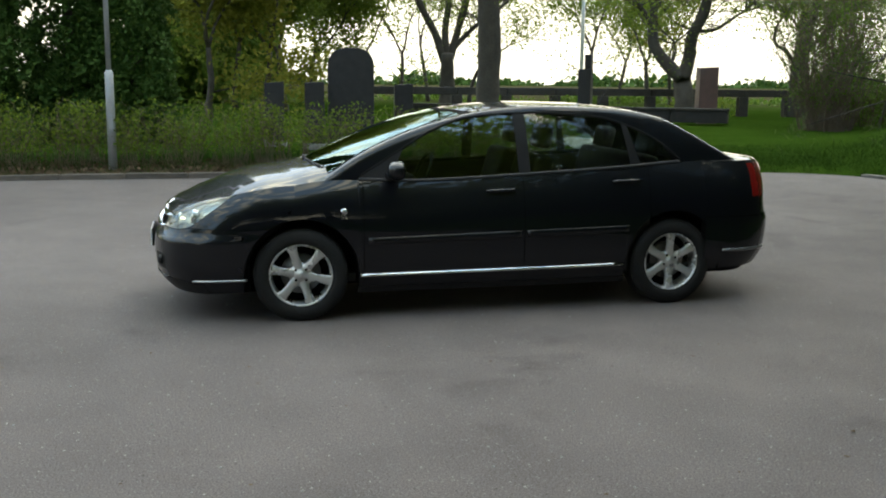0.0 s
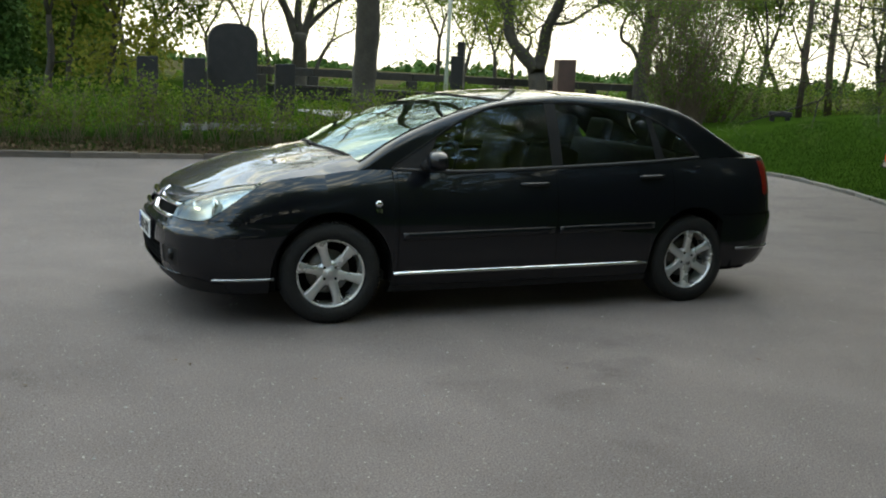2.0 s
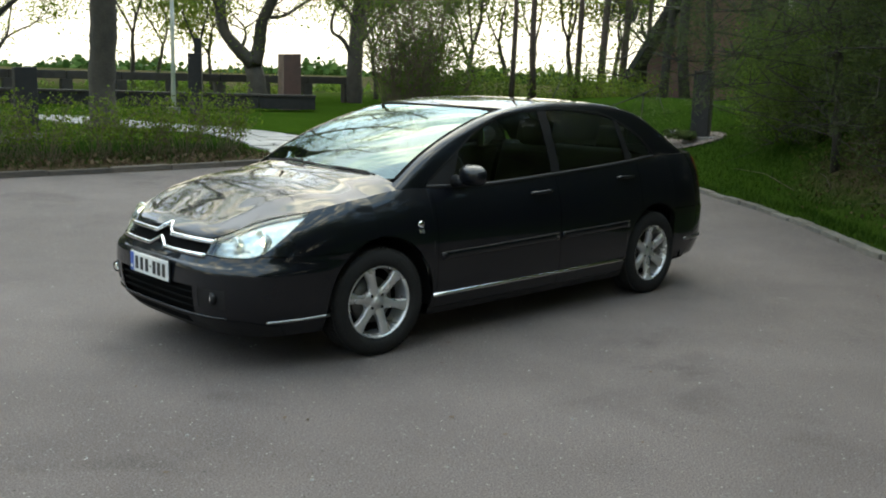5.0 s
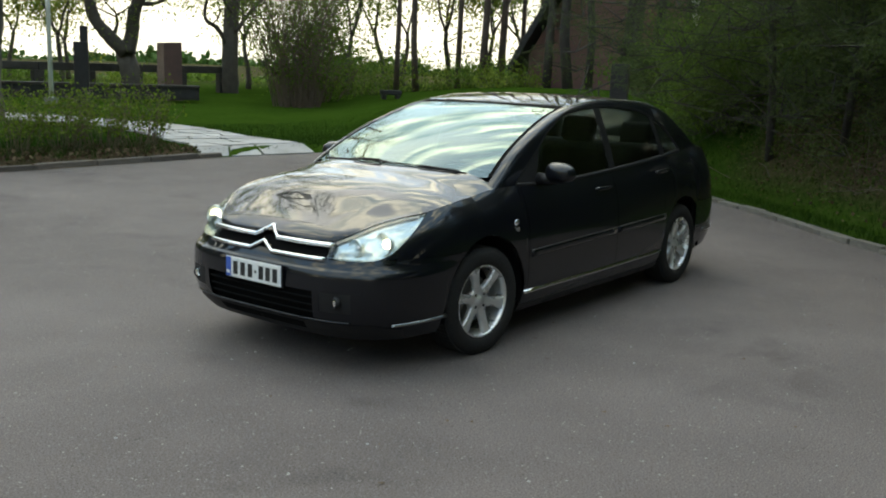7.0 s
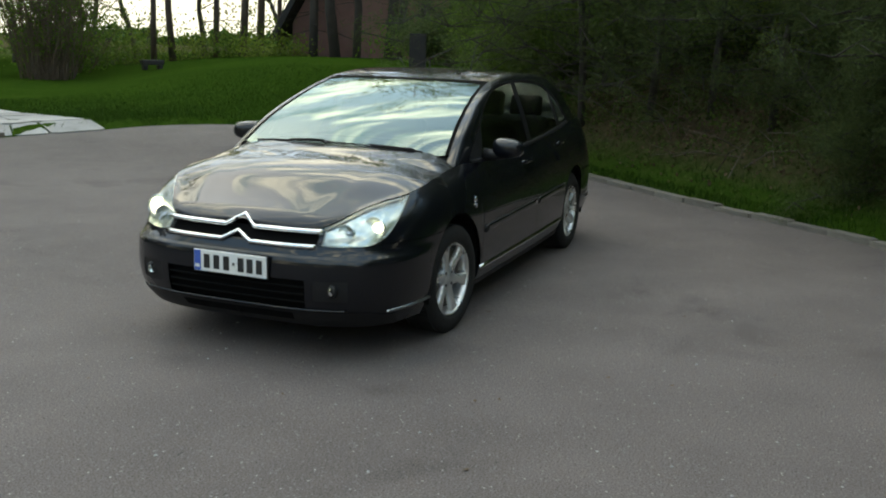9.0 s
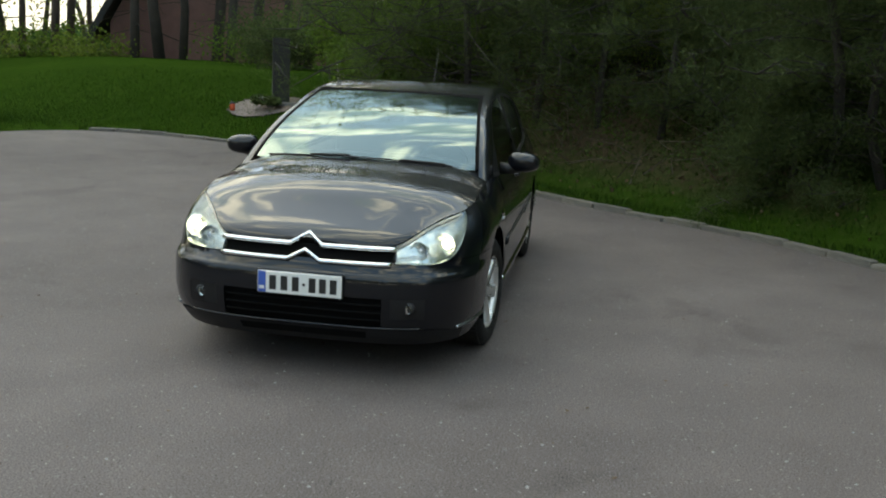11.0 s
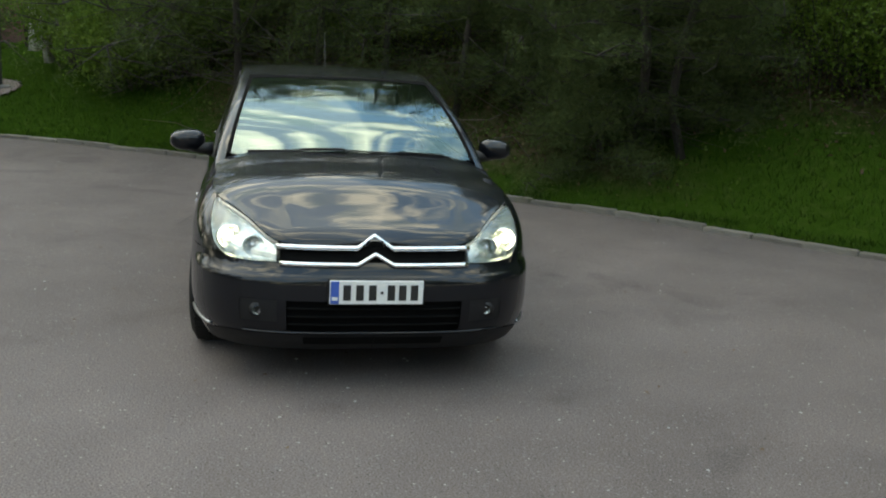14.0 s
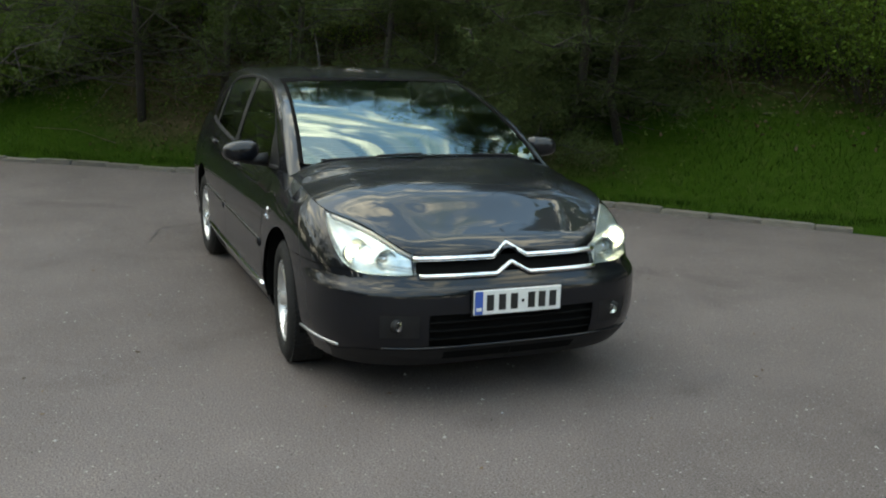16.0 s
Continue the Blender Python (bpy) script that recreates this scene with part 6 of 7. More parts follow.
rows = []
for a in [0.6, 2, 4, 7, 10, 13, 16, LI, 23, 27, 31, 35, 40, 45, 50, 55, LT, 65, 70, 76, 83, 90]:
    p = nose(a, lamp_top(a))
    rows.append(across(p.x, p.y - 0.004, p.z + 0.001, max(hood_c(p.x), p.z + 0.001), n=72, crease=0.005 * float(smooth01((a - 18) / 14)), square=2.7))
for x in deg(-1.38, -1.03, 10):
    rows.append(across(x, belt_y(x) - 0.004, belt_z(x) + 0.001, hood_c(x), n=72, crease=0.005 * (1 - (x + 1.38) / 0.35), square=2.7 + 2.0 * float(smooth01((x + 1.38) / 0.3))))
panel("bonnet", [grid(rows)], M_PAINT, car, out=(-1.7, 0, 0.2), fair=20)
rows = [across(x, belt_y(x) * 0.9, belt_z(x) + 0.012, hood_c(x) + 0.004) for x in deg(-1.16, -0.9, 6)]
panel("scuttle", [grid(rows)], M_PLASTIC, car, "dark scuttle below the windscreen", out=(-1, 0, 0.2))

# boot lid
boot_c = pchip((1.62, 1.10), (1.9, 1.108), (2.06, 1.095), (2.2, 1.075), (2.32, 1.045))
rows = [across(x, belt_y(x) - 0.003, belt_z(x), max(boot_c(x), belt_z(x)), 16) for x in deg(1.4, XR, 4)]
for a in [88, 80, 70, 60, 50, 40, 30, 20, 10, 4, 1]:
    p = tail(a, 1.058)
    rows.append([Vector((v.x, v.y, v.z)) for v in across(p.x, p.y - 0.003, 1.058, max(boot_c(p.x), 1.0585), 16)])
panel("boot_lid", [grid(rows)], M_PAINT, car, out=(1.9, 0, 0.2))


# glasshouse: frame over the doors, screen, roof, rear window
def inset(x):
    return rail(x)[0] - 0.055


def roof_edge(x):
    """Body colour from the window's top edge over the roof rail to the roof."""
    yr, zr = rail(x)
    z0 = dlo_z(x) if -0.98 < x < 1.44 else belt_z(x) - 0.003
    z0 = min(max(z0, belt_z(x) - 0.003), zr - 0.015)
    yi = inset(x)
    pts = [Vector((x, house_y(x, z0 + (zr - 0.045 - z0) * j / 7), z0 + (zr - 0.045 - z0) * j / 7)) for j in range(8)] if zr - 0.045 > z0 else [Vector((x, house_y(x, z0), z0))] * 8
    a, b, c = pts[-1], Vector((x, yr, zr)), Vector((x, yi + 0.02, top_z(x, yi + 0.02)))
    for j in range(1, 7):
        t = j / 6
        pts.append(a * (1 - t) ** 2 + b * 2 * t * (1 - t) + c * t * t)
    pts.append(Vector((x, yi, top_z(x, yi))))
    return pts


XS_ROOF = [*deg(-1.22, -0.2, 24), *deg(-0.15, 1.3, 26), *deg(1.34, 2.04, 16)]
for s in (-1, 1):
    panel("roof_frame", [flip(grid([roof_edge(x) for x in XS_ROOF]), s)], M_PAINT, car)


def over(x0, x1, nx, ny, lift=0.0, shrink=0.0):
    """The surface between the two roof frames, from the curve x0(y) to x1(y)."""
    rows = []
    for i in range(nx + 1):
        row = []
        for j in range(ny + 1):
            t = -1 + 2 * j / ny
            x = x0(t) + (x1(t) - x0(t)) * i / nx
            y = t * (inset(x) - shrink)
            row.append(Vector((x, y, top_z(x, y) + lift)))
        rows.append(row)
    return grid(rows)


HEAD = lambda t: -0.20 + 0.07 * t * t
BACK = lambda t: 1.20 - 0.04 * t * t
panel("windscreen", [over(lambda t: -1.32 + 0.17 * t * t, HEAD, 26, 26, 0.0)], M_SCREEN, car, "sloping windscreen mirroring sky and trees", out=(-0.5, 0, 0.2))
panel("roof", [over(lambda t: HEAD(t) + 0.006, BACK, 26, 26)], M_PAINT, car, out=(0.4, 0, 0.2))
panel("rear_window", [over(lambda t: BACK(t) + 0.006, lambda t: 2.02 - 0.05 * t * t, 20, 20)], M_GLASS, car, out=(1.5, 0, 0.2))
# dark band printed round the screen's edge
def frit(t0, t1):
    """The dark band beside the glass, between two shares of its half width."""
    rows = []
    for i in range(25):
        row = []
        for j in range(3):
            t = t0 + (t1 - t0) * j / 2
            x = -1.32 + 0.17 * t * t + (HEAD(t) + 1.32 - 0.17 * t * t) * i / 24
            y = t * inset(x)
            row.append(Vector((x, y, top_z(x, y) + 0.002)))
        rows.append(row)
    return grid(rows)


panel("screen_border", [over(lambda t: HEAD(t) - 0.05 - 0.05 * t**6, lambda t: HEAD(t) + 0.004, 3, 26, 0.002), frit(-1.0, -0.965), frit(0.965, 1.0)], M_GAP, car, out=(-0.5, 0, 0.2))


def house(x, z):
    return Vector((x, house_y(x, z), z))


def pane(x0, x1, lift=0.0, low=0.016, top_gap=0.012, n=14, nv=10):
    """A side window between two slanting edges given as (x at the bottom, x at the top)."""
    rows = []
    for i in range(n + 1):
        t = i / n
        row = []
        for j in range(nv + 1):
            f = j / nv
            x = (x0[0] + (x0[1] - x0[0]) * f) * (1 - t) + (x1[0] + (x1[1] - x1[0]) * f) * t
            z0, z1 = belt_z(x) + low, max(dlo_z(x) - top_gap, belt_z(x) + low + 0.002)
            z = z0 + (z1 - z0) * f
            p = house(x, z)
            row.append(p + Vector((0, lift, lift * 0.3)))
        rows.append(row)
    return grid(rows)


for s in (-1, 1):
    panel("door_glass", [flip(pane((-0.80, -0.66), (0.165, 0.145), -0.004), s)], M_GLASS, car, "tinted front door window")
    panel("door_glass", [flip(pane((0.25, 0.235), (1.03, 0.975), -0.004), s)], M_GLASS, car, "tinted rear door window")
    panel("quarter_glass", [flip(pane((1.115, 1.02), (1.40, 1.30), -0.004, n=8), s)], M_GLASS, car, "small rear quarter window")
    # rubber seal, pillars and mirror triangle in black
    seal = [pane((-0.985, -0.955), (-0.802, -0.662), 0.001, 0.0, 0.0, 6), pane((0.165, 0.145), (0.25, 0.235), 0.002, 0.0, 0.0, 4), pane((1.03, 0.975), (1.115, 1.02), 0.002, 0.0, 0.0, 4)]
    edge = []
    for x in deg(-0.98, 1.435, 60):
        z0, z1 = belt_z(x), belt_z(x) + 0.018
        edge.append([house(x, z0 - 0.004) + Vector((0, 0.004, 0)), house(x, z0 + 0.006) + Vector((0, 0.007, 0)), house(x, z1) + Vector((0, 0.002, 0)), house(x, z1) - Vector((0, 0.012, 0))])
    top = []
    for x in deg(-0.96, 1.43, 60):
        z1 = max(dlo_z(x), belt_z(x) + 0.01)
        top.append([house(x, z1 + 0.003) + Vector((0, 0.001, 0)), house(x, z1 - 0.010) + Vector((0, 0.003, 0)), house(x, z1 - 0.018) - Vector((0, 0.008, 0))])
    panel("window_seal", [flip(p, s) for p in (*seal, grid(edge), grid(top))], M_PLASTIC, car, "black window seal and pillar covers")

# bright mouldings
for s in (-1, 1):
    line = lambda a, b, z0, z1, n=20: [Vector((x, s * (side_y(x, z0 + (z1 - z0) * (x - a) / (b - a)) + 0.001), z0 + (z1 - z0) * (x - a) / (b - a))) for x in deg(a, b, n)]
    panel("sill_strip", [strip(line(-0.985, 0.955, 0.312, 0.322), out_side, 0.024, 0.018, 1.25)], M_CHROME, car, "chrome strip along the sill")
    for a, b, z0, z1 in ((-0.93, 0.165, 0.575, 0.597), (0.21, 0.99, 0.598, 0.612)):
        mould = panel("door_moulding", [strip(line(a, b, z0 - 0.03, z1 - 0.03), out_side, 0.045, 0.009)], M_PAINT, car)
        panel("bright_line", [strip([p + Vector((0, s * 0.005, 0.022)) for p in line(a, b, z0 - 0.03, z1 - 0.03)], out_side, 0.004, 0.003)], M_DISC, mould)
    nl = [Vector((p.x, p.y * s, p.z)) for p in (nose(a, 0.288 + 0.012 * (a - 50) / 30) for a in deg(54, 81, 16))]
    panel("bumper_strip", [strip(nl, lambda p: Vector((p.x + 1.2, p.y, 0)).normalized(), 0.016, 0.012, 1.25)], M_CHROME_DULL, car, "chrome strip on the bumper corner")
    tl = [Vector((p.x, p.y * s, p.z)) for p in (tail(a, 0.395) for a in deg(86, 46, 12))]
    panel("bumper_strip", [strip(tl, lambda p: Vector((p.x - 1.3, p.y, 0)).normalized(), 0.018, 0.008)], M_CHROME_DULL, car, "chrome strip on the bumper corner")
    # door handles
    for x, z in ((0.02, 0.873), (0.98, 0.925)):
        hp = [Vector((x + d, s * (side_y(x + d, z) + -0.002 + 0.016 * (1 - (d / 0.11) ** 4)), z + d * 0.03)) for d in deg(-0.11, 0.11, 10)]
        v, f = tube(hp, [0.008, *[0.014] * 9, 0.008], 10)
        mesh_ob("door_handle", v, f, M_PAINT, car, smooth=True)

# grille with two bright bars that rise to a double chevron in the middle
def chevron_bar(z, peak, y_end, w):
    rows = []
    ys = sorted({*[round(v, 4) for v in deg(-y_end, y_end, 40)], -0.085, 0.085, 0.0, -0.0425, 0.0425})
    for y in ys:
        zz = z + max(0, 1 - abs(y) / 0.085) * peak
        a = math.degrees(math.asin(min(abs(y) / side_y(XN, z), 1) ** (nose_n(z) / 2)))
        p = nose(a, zz)
        o = Vector((-0.95, 0, 0.3))
        q = Vector((p.x, y, zz))
        up = Vector((0.28, 0, 0.96))
        rows.append([q - up * w / 2 + o * -0.006, q - up * w / 2 + o * 0.012, q - up * w * 0.2 + o * 0.019, q + up * w * 0.2 + o * 0.019, q + up * w / 2 + o * 0.012, q + up * w / 2 + o * -0.006])
    v, f = grid(rows)
    n = 6
    f += [tuple(range(n)), tuple(range(len(v) - 1, len(v) - n - 1, -1))]
    return v, f


grille = panel("grille", [flip(patch(lambda a, z: nose(a, z) + Vector((0.03, 0, 0)), deg(0, LI + 0.5, 12), 0.625, 0.70, 4), s) for s in (-1, 1)], M_GAP, car, "dark slot between two chrome bars")
panel("chrome_bar", [chevron_bar(0.697, 0.052, 0.465, 0.026)], M_CHROME, grille, "upper chrome bar with chevron")
panel("chrome_bar", [chevron_bar(0.626, 0.046, 0.45, 0.026)], M_CHROME, grille, "lower chrome bar with chevron")
intake = panel("lower_intake", [flip(patch(lambda a, z: nose(a, z) + Vector((0.045, 0, 0)), deg(0, BI + 0.4, 12), 0.295, 0.47, 4), s) for s in (-1, 1)], M_GAP, car, "black air intake in the bumper")
for z in (0.342, 0.382, 0.422):
    rows = []
    for t in deg(-1, 1, 20):
        a = (BI - 0.3) * abs(t)
        p = nose(a, z)
        rows.append([Vector((p.x + 0.012, math.copysign(p.y, t), z + 0.006)), Vector((p.x + 0.004, math.copysign(p.y, t), z)), Vector((p.x + 0.012, math.copysign(p.y, t), z - 0.006)), Vector((p.x + 0.03, math.copysign(p.y, t), z))])
    panel("slat", [grid(rows)], M_GAP, intake)
lip = [Vector((p.x, p.y, p.z)) for p in ([nose(a, 0.302) for a in deg(33, 0, 14)])]
lipl = [Vector((p.x, -p.y, p.z)) for p in reversed(lip)]
panel("bumper_lip", [strip([*lip, *lipl[1:]], lambda p: Vector((-1, p.y * 0.5, 0)).normalized(), 0.012, 0.008)], M_PAINT, car)
panel("under_tray", [flip(patch(lambda a, k: Vector((nose(a, 0.2).x * (1 - k) + -1.2 * k, nose(a, 0.2).y * (1 - 0.1 * k), 0.2)), deg(0, 64, 12), 0, 1, 3), s) for s in (-1, 1)] + [grid([[Vector((-1.2, -0.6, 0.2)), Vector((-1.2, 0.6, 0.2))], [Vector((2.1, -0.6, 0.22)), Vector((2.1, 0.6, 0.22))]])], M_GAP, car)

panel("lower_valance", [flip(patch(lambda a, z: nose(a, z) + Vector((-0.003, 0.002, 0)), deg(0, 60, 24), 0.197, lambda a: 0.292 - 0.03 * smooth01((a - 40) / 20), 5), s) for s in (-1, 1)], M_PLASTIC, car, "dark lower valance")
panel("lower_slot", [flip(patch(lambda a, z: nose(a, z) + Vector((-0.006, 0.002, 0)), deg(0, 10.5, 8), 0.235, 0.278, 3), s) for s in (-1, 1)], M_GAP, car, "dark lower air slot")
# fog lamps in dark recesses
for s in (-1, 1):
    bay = panel("fog_lamp", [flip(patch(lambda a, z: nose(a, z) + Vector((0.003, -0.001, 0)), deg(17.4, 33.6, 9), 0.35, 0.468, 5), s)], M_PLASTIC, car, "fog lamp in a dark bumper panel")
    p = nose(25.5, 0.412)
    aim = pose(p.x + 0.006, p.y * s, p.z, 0, 0, 90 + s * 22) @ Matrix.Scale(0.78, 4)
    for nm, prof, mt in (("rim", [(0.030, 0.016), (0.043, 0.012), (0.045, -0.01), (0.040, -0.02)], M_PLASTIC), ("reflector", [(0.002, -0.012), (0.018, -0.006), (0.032, 0.006), (0.038, 0.012)], M_REFLECTOR), ("lens", [(0.0005, 0.022), (0.02, 0.019), (0.037, 0.012)], M_LENS)):
        v, f = lathe(prof, 24)
        mesh_ob(nm, [aim @ q for q in v], f, mt, bay, smooth=True)

# headlamps
for s in (-1, 1):
    hous = panel("headlamp", [flip(patch(lambda a, z: nose(a, z) + Vector((0.042, -0.012, 0.0)), deg(LI - 0.2, LT - 1, 22), lambda a: lamp_low(a) - 0.004, lambda a: lamp_top(a) - 0.002, 8), s),
                              flip(patch(lambda a, k: nose(a, lamp_low(a)) + Vector((0.042 * k, -0.012 * k, 0)), deg(LI - 0.2, LT - 1, 22), 0, 1, 2), s),
                              flip(patch(lambda a, k: nose(a, lamp_top(a)) + Vector((0.042 * k, -0.012 * k, -0.002)), deg(LI - 0.2, LT - 1, 22), 0, 1, 2), s),
                              flip(patch(lambda z, k: nose(LI - 0.2, z) + Vector((0.042 * k, -0.012 * k, 0)), deg(0.634, 0.715, 4), 0, 1, 2), s)], M_REFLECTOR, car, "large clear headlamp, lit", out=(-1.9, s * 0.4, 0.6))
    for nm, a, z, r, lit in (("main_reflector", 43.5, 0.712, 0.056, True), ("high_reflector", 31, 0.688, 0.044, False)):
        p = nose(a, z)
        aim = pose(p.x + 0.034, (p.y - 0.010) * s, z, 4, 0, 90 + s * 8)
        v, f = lathe([(0.004, -0.055), (r * 0.5, -0.045), (r * 0.85, -0.015), (r, 0.012), (r * 1.1, 0.016), (r * 1.16, 0.004)], 30)
        bowl = mesh_ob(nm, [aim @ q for q in v], f, M_REFLECTOR, hous, smooth=True)
        v, f = lathe([(0.0008, 0.006), (r * 0.24, 0.003), (r * 0.44, -0.008), (r * 0.48, -0.04)], 24)
        mesh_ob("projector" if lit else "bulb", [aim @ q for q in v], f, M_BULB if lit else M_CHROME, bowl, "glowing headlamp projector" if lit else "", smooth=True)
    # chrome ridges of the housing and a dark bezel round each bowl
    for k_ in range(2):
        z_ = 0.643 + 0.012 * k_
        rl = [nose(a, z_ + 0.0012 * (a - LI)) + Vector((0.030, -0.010, 0)) for a in deg(LI + 1, 40 - 2 * k_, 12)]
        v, f = tube([(p.x, p.y * s, p.z) for p in rl], [0.0025] * 13, 5)
        mesh_ob("ridge", v, f, M_CHROME, hous, smooth=True)
    il = [nose(a, lamp_top(a) - 0.016) + Vector((0.026, -0.010, 0)) for a in deg(LI + 1, LT - 5, 16)]
    v, f = tube([(p.x, p.y * s, p.z) for p in il], [0.008] * 17, 6)
    mesh_ob("indicator", v, f, M_AMBER, hous, "pale indicator strip", smooth=True)
    ln = panel("lens", [flip(patch(nose, deg(LI, LT, 24), lambda a: lamp_low(a) + 0.001, lambda a: lamp_top(a) - 0.003, 10), s)], M_LENS, hous, "clear lamp cover")
    ln.visible_shadow = False

# number plate
px = nose(0, 0.51).x - 0.016
plate = part("number_plate", moved(box_bm(0.012, 0.442, 0.114, 0.004), pose(px, 0, 0.455)), M_PLATE, car, "white number plate with a blue band")
part("plate_rim", moved(box_bm(0.010, 0.456, 0.128, 0.004), pose(px + 0.006, 0, 0.448)), M_PLASTIC, plate)
part("blue_band", moved(box_bm(0.003, 0.040, 0.108, 0.001), pose(px - 0.0065, 0.197, 0.458)), M_PLATE_BLUE, plate)
part("small_bar", moved(box_bm(0.002, 0.026, 0.016, 0.0005), pose(px - 0.009, 0.197, 0.475)), M_PLATE, plate)
for y in (0.140, 0.080, 0.020, -0.068, -0.122, -0.178):
    part("bar", moved(box_bm(0.002, 0.036, 0.074, 0.0006), pose(px - 0.0072, y, 0.474)), M_INK, plate)
part("bar", moved(box_bm(0.002, 0.014, 0.014, 0.0006), pose(px - 0.0072, -0.024, 0.504)), M_INK, plate)

# small badge on each wing
for s in (-1, 1):
    x, z = -1.095, 0.735
    y = side_y(x, z)
    v, f = lathe([(0.0005, 0.008), (0.020, 0.006), (0.024, 0.0)], 20)
    bd = mesh_ob("badge", [Vector((x + q.x, s * (y + q.y), z + 0.018 + q.z * 0.8)) for q in v], f, M_CHROME, car, "small chrome wing badge", smooth=True)
    txt = bpy.data.curves.new("badge_text", "FONT")
    txt.body, txt.size, txt.extrude, txt.align_x = "V6", 0.042, 0.002, "CENTER"
    txt.materials.append(M_CHROME)
    to = new("badge_text", txt)
    to.parent = bd
    to.matrix_basis = pose(x, s * (y + 0.006), z - 0.036, 90, 0, 0 if s < 0 else 180)

# door mirrors
for s in (-1, 1):
    bm = bmesh.new()
    bmesh.ops.create_uvsphere(bm, u_segments=28, v_segments=18, radius=1)
    for vtx in bm.verts:
        c = vtx.co
        e = lambda t, k: math.copysign(abs(t) ** k, t)
        fx = 0.075 if c.x < 0 else 0.045
        vtx.co = Vector((e(c.x, 0.8) * fx, e(c.y, 0.75) * 0.100, e(c.z, 0.75) * 0.062 * (1 - 0.15 * c.y * s)))
    for vtx in bm.verts:
        vtx.co *= 1.04
    moved(bm, pose(-0.735, s * 0.950, 1.030, 0, 0, s * 10))
    mir = part("door_mirror", bm, M_PAINT, car, "rounded door mirror", smooth=True)
    arm = joined([tube([(-0.76, s * 0.80, 0.985), (-0.755, s * 0.86, 0.985), (-0.745, s * 0.93, 0.995)], [0.040, 0.034, 0.034], 12)])
    mesh_ob("arm", *arm, M_PLASTIC, mir, smooth=True)
    part("mirror_glass", moved(box_bm(0.004, 0.115, 0.066, 0.0015), pose(-0.700, s * 0.950, 0.997, 0, 0, s * 10)), M_CHROME, mir)

# wipers
for y0, y1, xo in ((-0.56, 0.06, 0.0), (0.02, 0.60, 0.012)):
    pts = []
    for t in deg(0, 1, 12):
        y = y0 + (y1 - y0) * t
        x = -1.262 + 0.22 * y * y + xo * 0.5
        pts.append((x, y, top_z(x, y) + 0.007))
    v, f = tube(pts, [0.005] * 13, 6)
    wb = mesh_ob("wiper", v, f, M_PLASTIC, car, "black windscreen wiper")
    xm = -1.275 + 0.22 * y0 * y0
    v, f = tube([(xm, y0 + 0.03, top_z(xm, y0 + 0.03) + 0.006), *[(p[0] - 0.012, p[1], p[2] + 0.008) for p in pts[1:7]]], [0.009, 0.008, 0.007, 0.007, 0.006, 0.006, 0.005], 6)
    mesh_ob("wiper_arm", v, f, M_PLASTIC, wb)

# roof aerial
v, f = tube([(1.08, 0, top_z(1.08, 0) - 0.01), (1.09, 0, top_z(1.08, 0) + 0.03), (1.24, 0, top_z(1.08, 0) + 0.27)], [0.018, 0.004, 0.0016], 8)
mesh_ob("aerial", v, f, M_PLASTIC, car, smooth=True)

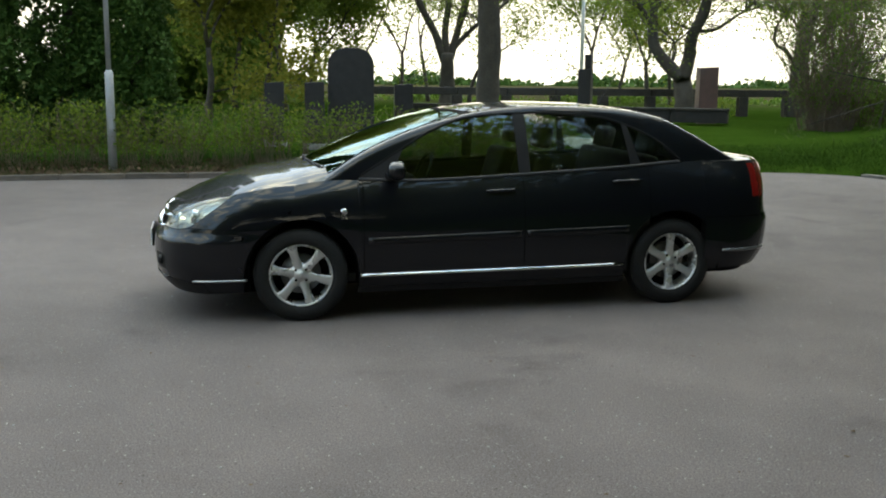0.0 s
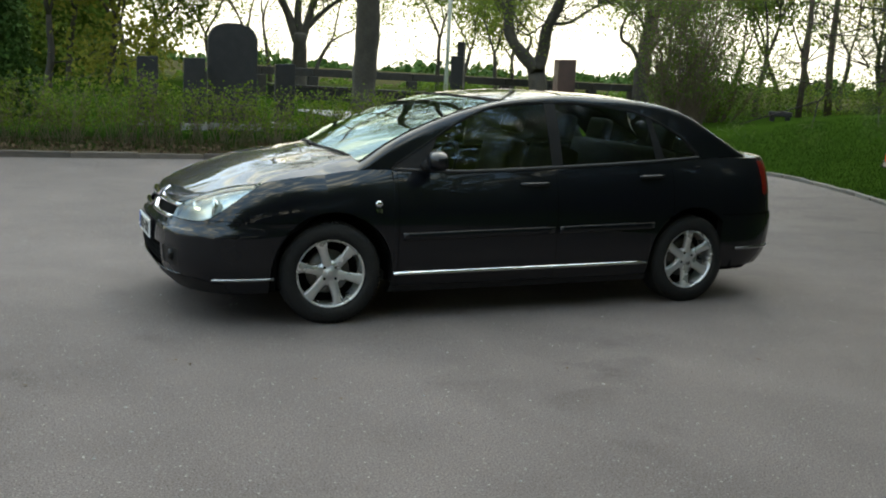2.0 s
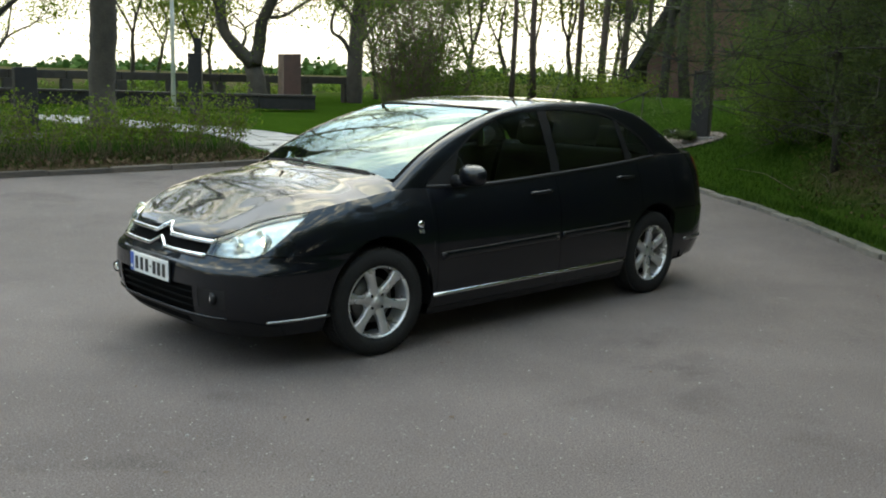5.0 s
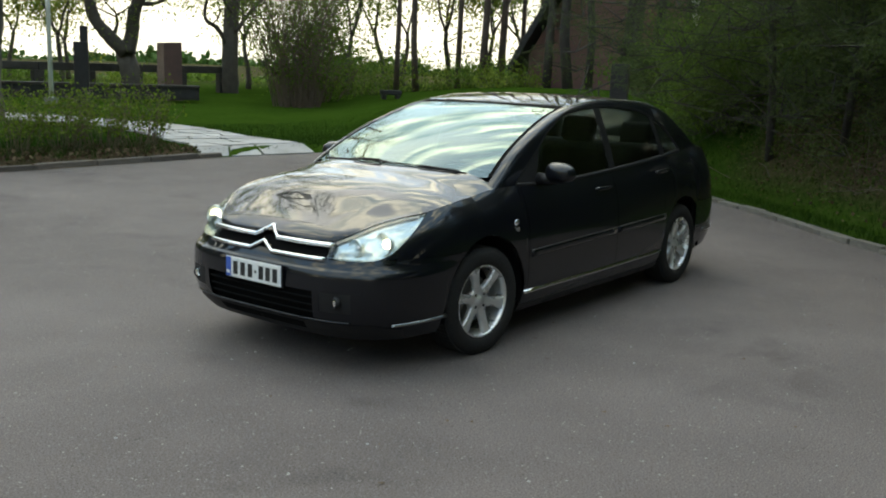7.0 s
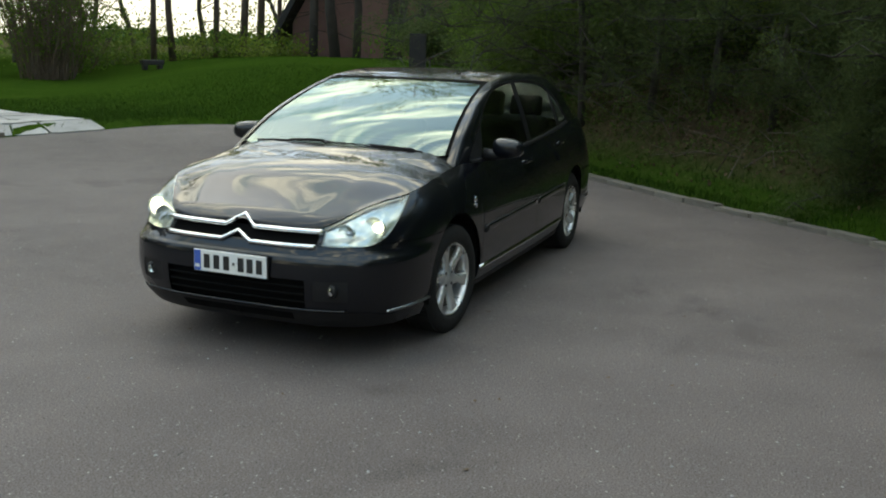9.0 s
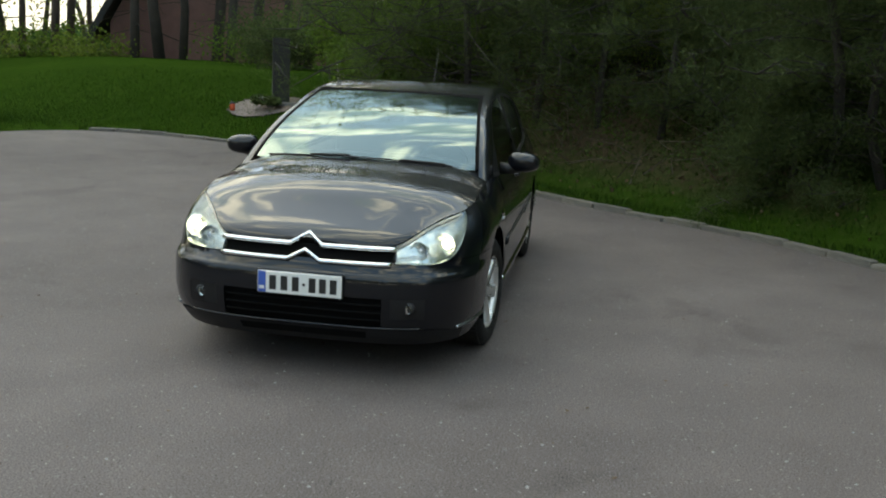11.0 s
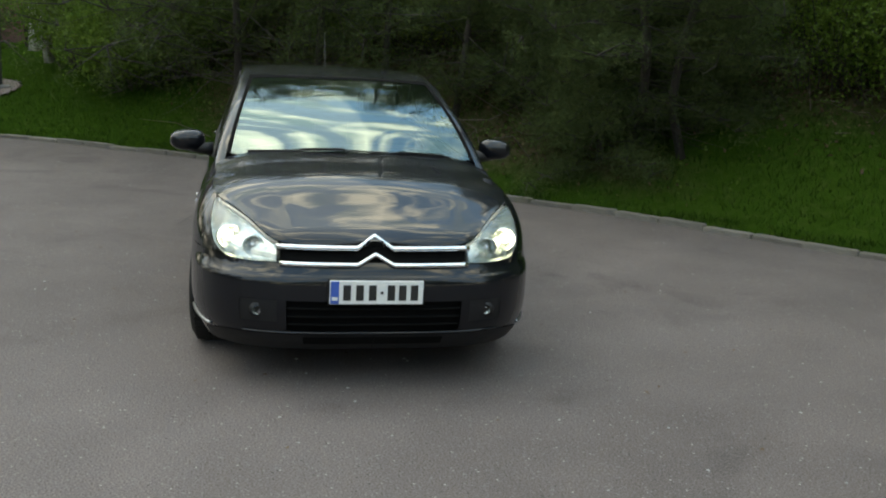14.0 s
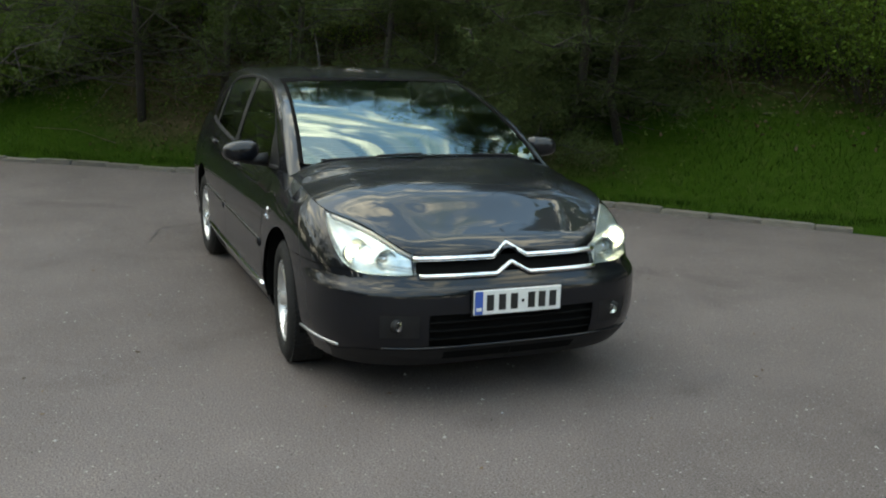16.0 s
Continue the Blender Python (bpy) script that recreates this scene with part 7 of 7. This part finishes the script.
# wheels
def wheel(x, s, turn):
    o0 = pose(x, s * (0.765 if x < 0 else 0.735), HUB_Z)
    o = o0 @ pose(0, 0, 0, 0, 0, -5 if x < 0 else 0)      # the front wheels are turned a little
    face = lambda q: o @ Vector((q.x, q.y * s, q.z))
    prof = [(0.212, 0.085), (0.222, 0.100), (0.245, 0.108), (0.285, 0.104), (0.304, 0.092), (0.313, 0.078), (0.3175, 0.05), (0.318, 0), (0.3175, -0.05), (0.311, -0.085), (0.25, -0.105), (0.21, -0.09)]
    v, f = lathe(prof, 56)
    tyre = mesh_ob("wheel", [face(q) for q in v], f, M_RUBBER, car, "tyre with a six-spoke silver alloy rim", smooth=True)
    tread = []
    for k in range(72):
        a = 2 * math.pi * k / 72
        for yy in (-0.045, 0.045):
            c, sn = math.cos(a), math.sin(a)
            t_, r_ = Vector((-sn, 0, c)), Vector((c, 0, sn))
            b0 = r_ * 0.3182 + Vector((0, yy, 0))
            tread.append(([face(b0 + t_ * u * 0.009 + Vector((0, w * 0.034 + u * 0.004, 0)) + r_ * h) for h in (-0.004, 0.003) for u in (-1, 1) for w in (-1, 1)],
                          [(0, 1, 3, 2), (4, 6, 7, 5), (0, 2, 6, 4), (1, 5, 7, 3), (0, 4, 5, 1), (2, 3, 7, 6)]))
    mesh_ob("tread", *joined(tread), M_RUBBER, tyre)
    v, f = lathe([(0.216, 0.088), (0.212, 0.094), (0.205, 0.090), (0.198, 0.060), (0.194, 0.0), (0.200, -0.09)], 56)
    rim = mesh_ob("rim", [face(q) for q in v], f, M_ALLOY, tyre, smooth=True)
    for k in range(6):
        a = radians(turn + 60 * k)
        d, tn = Vector((math.cos(a), 0, math.sin(a))), Vector((-math.sin(a), 0, math.cos(a)))
        rows = []
        for r, w, y in ((0.045, 0.034, 0.066), (0.075, 0.030, 0.068), (0.12, 0.026, 0.074), (0.165, 0.029, 0.080), (0.195, 0.037, 0.083), (0.208, 0.044, 0.080)):
            c = d * r + Vector((0, y, 0))
            rows.append([c - tn * w - Vector((0, 0.03, 0)), c - tn * w - Vector((0, 0.007, 0)), c - tn * w * 0.8, c, c + tn * w * 0.8, c + tn * w - Vector((0, 0.007, 0)), c + tn * w - Vector((0, 0.03, 0))])
        v, f = grid(rows)
        mesh_ob("spoke", [face(q) for q in v], f, M_ALLOY, rim, smooth=True)
    v, f = lathe([(0.0005, 0.074), (0.022, 0.074), (0.026, 0.070), (0.030, 0.066), (0.075, 0.064), (0.082, 0.05), (0.08, 0.03)], 30)
    hub = mesh_ob("hub", [face(q) for q in v], f, M_ALLOY, rim, smooth=True)
    for k in range(4):
        a = radians(turn + 28 + 90 * k)
        v, f = lathe([(0.0005, 0.068), (0.009, 0.068), (0.012, 0.060)], 12)
        mesh_ob("bolt", [face(q + Vector((0.050 * math.cos(a), 0, 0.050 * math.sin(a)))) for q in v], f, M_GAP, rim)
    v, f = lathe([(0.03, 0.012), (0.135, 0.012), (0.138, 0.0), (0.138, -0.02)], 36)
    mesh_ob("brake_disc", [face(q) for q in v], f, M_DISC, tyre, smooth=True)
    v, f = lathe([(0.0, -0.03), (0.2, -0.03)], 30)
    mesh_ob("backing", [face(q) for q in v], f, M_GAP, tyre)
    # liner of the arch
    v, f = lathe([(ARCH - 0.004, 0.10), (ARCH - 0.004, -0.2), (0.05, -0.2)], 28, -10, 190)
    mesh_ob("arch_liner", [o0 @ Vector((q.x, q.y * s, q.z)) for q in v], f, M_GAP, car)


for s in (-1, 1):
    wheel(HUB_F, s, 108)
    wheel(HUB_R, s, 90)

# inside: seats, dashboard, wheel, floor
def seat(y, x, w):
    cushion = part("seat", moved(box_bm(0.50, w, 0.16, 0.05, 3), pose(x, y, 0.42, 0, -6, 0)), M_CLOTH, car, "dark cloth seat", smooth=True)
    part("backrest", moved(box_bm(0.16, w, 0.62, 0.06, 3), pose(x + 0.24, y, 0.50, 0, 16, 0)), M_CLOTH, cushion, smooth=True)
    return cushion


def headrest(parent, y, x, z):
    part("headrest", moved(box_bm(0.10, 0.26, 0.19, 0.045, 3), pose(x, y, z, 0, 12, 0)), M_CLOTH, parent, smooth=True)


for y in (-0.37, 0.37):
    st = seat(y, 0.02, 0.50)
    headrest(st, y, 0.46, 1.14)
bench = seat(0.0, 0.86, 1.28)
for y in (-0.42, 0.42):
    headrest(bench, y, 1.30, 1.08)
part("dashboard", moved(box_bm(0.62, 1.42, 0.32, 0.09, 3), pose(-0.84, 0, 0.66)), M_DASH, car, smooth=True)
part("cabin_floor", moved(box_bm(3.1, 1.5, 0.06, 0.02), pose(0.4, 0, 0.24)), M_DASH, car)
part("rear_shelf", moved(box_bm(0.6, 1.2, 0.04, 0.01), pose(1.62, 0, 0.98)), M_DASH, car)
v, f = lathe([(0.185 + 0.013 * math.cos(b), 0.013 * math.sin(b)) for b in np.linspace(0, 2 * math.pi, 9)], 32)
m = pose(-0.46, -0.37, 0.93, 0, 0, 90) @ pose(0, 0, 0, 24, 0, 0)
sw = mesh_ob("steering_wheel", [m @ q for q in v], f, M_PLASTIC, car, smooth=True)
for s in (-1, 1):
    panel("door_card", [flip(patch(lambda x, z: Vector((x, side_y(x, z) - 0.09, z)), deg(-0.95, 1.2, 12), 0.26, lambda x: belt_z(x) - 0.005, 4), s)], M_DASH, car)
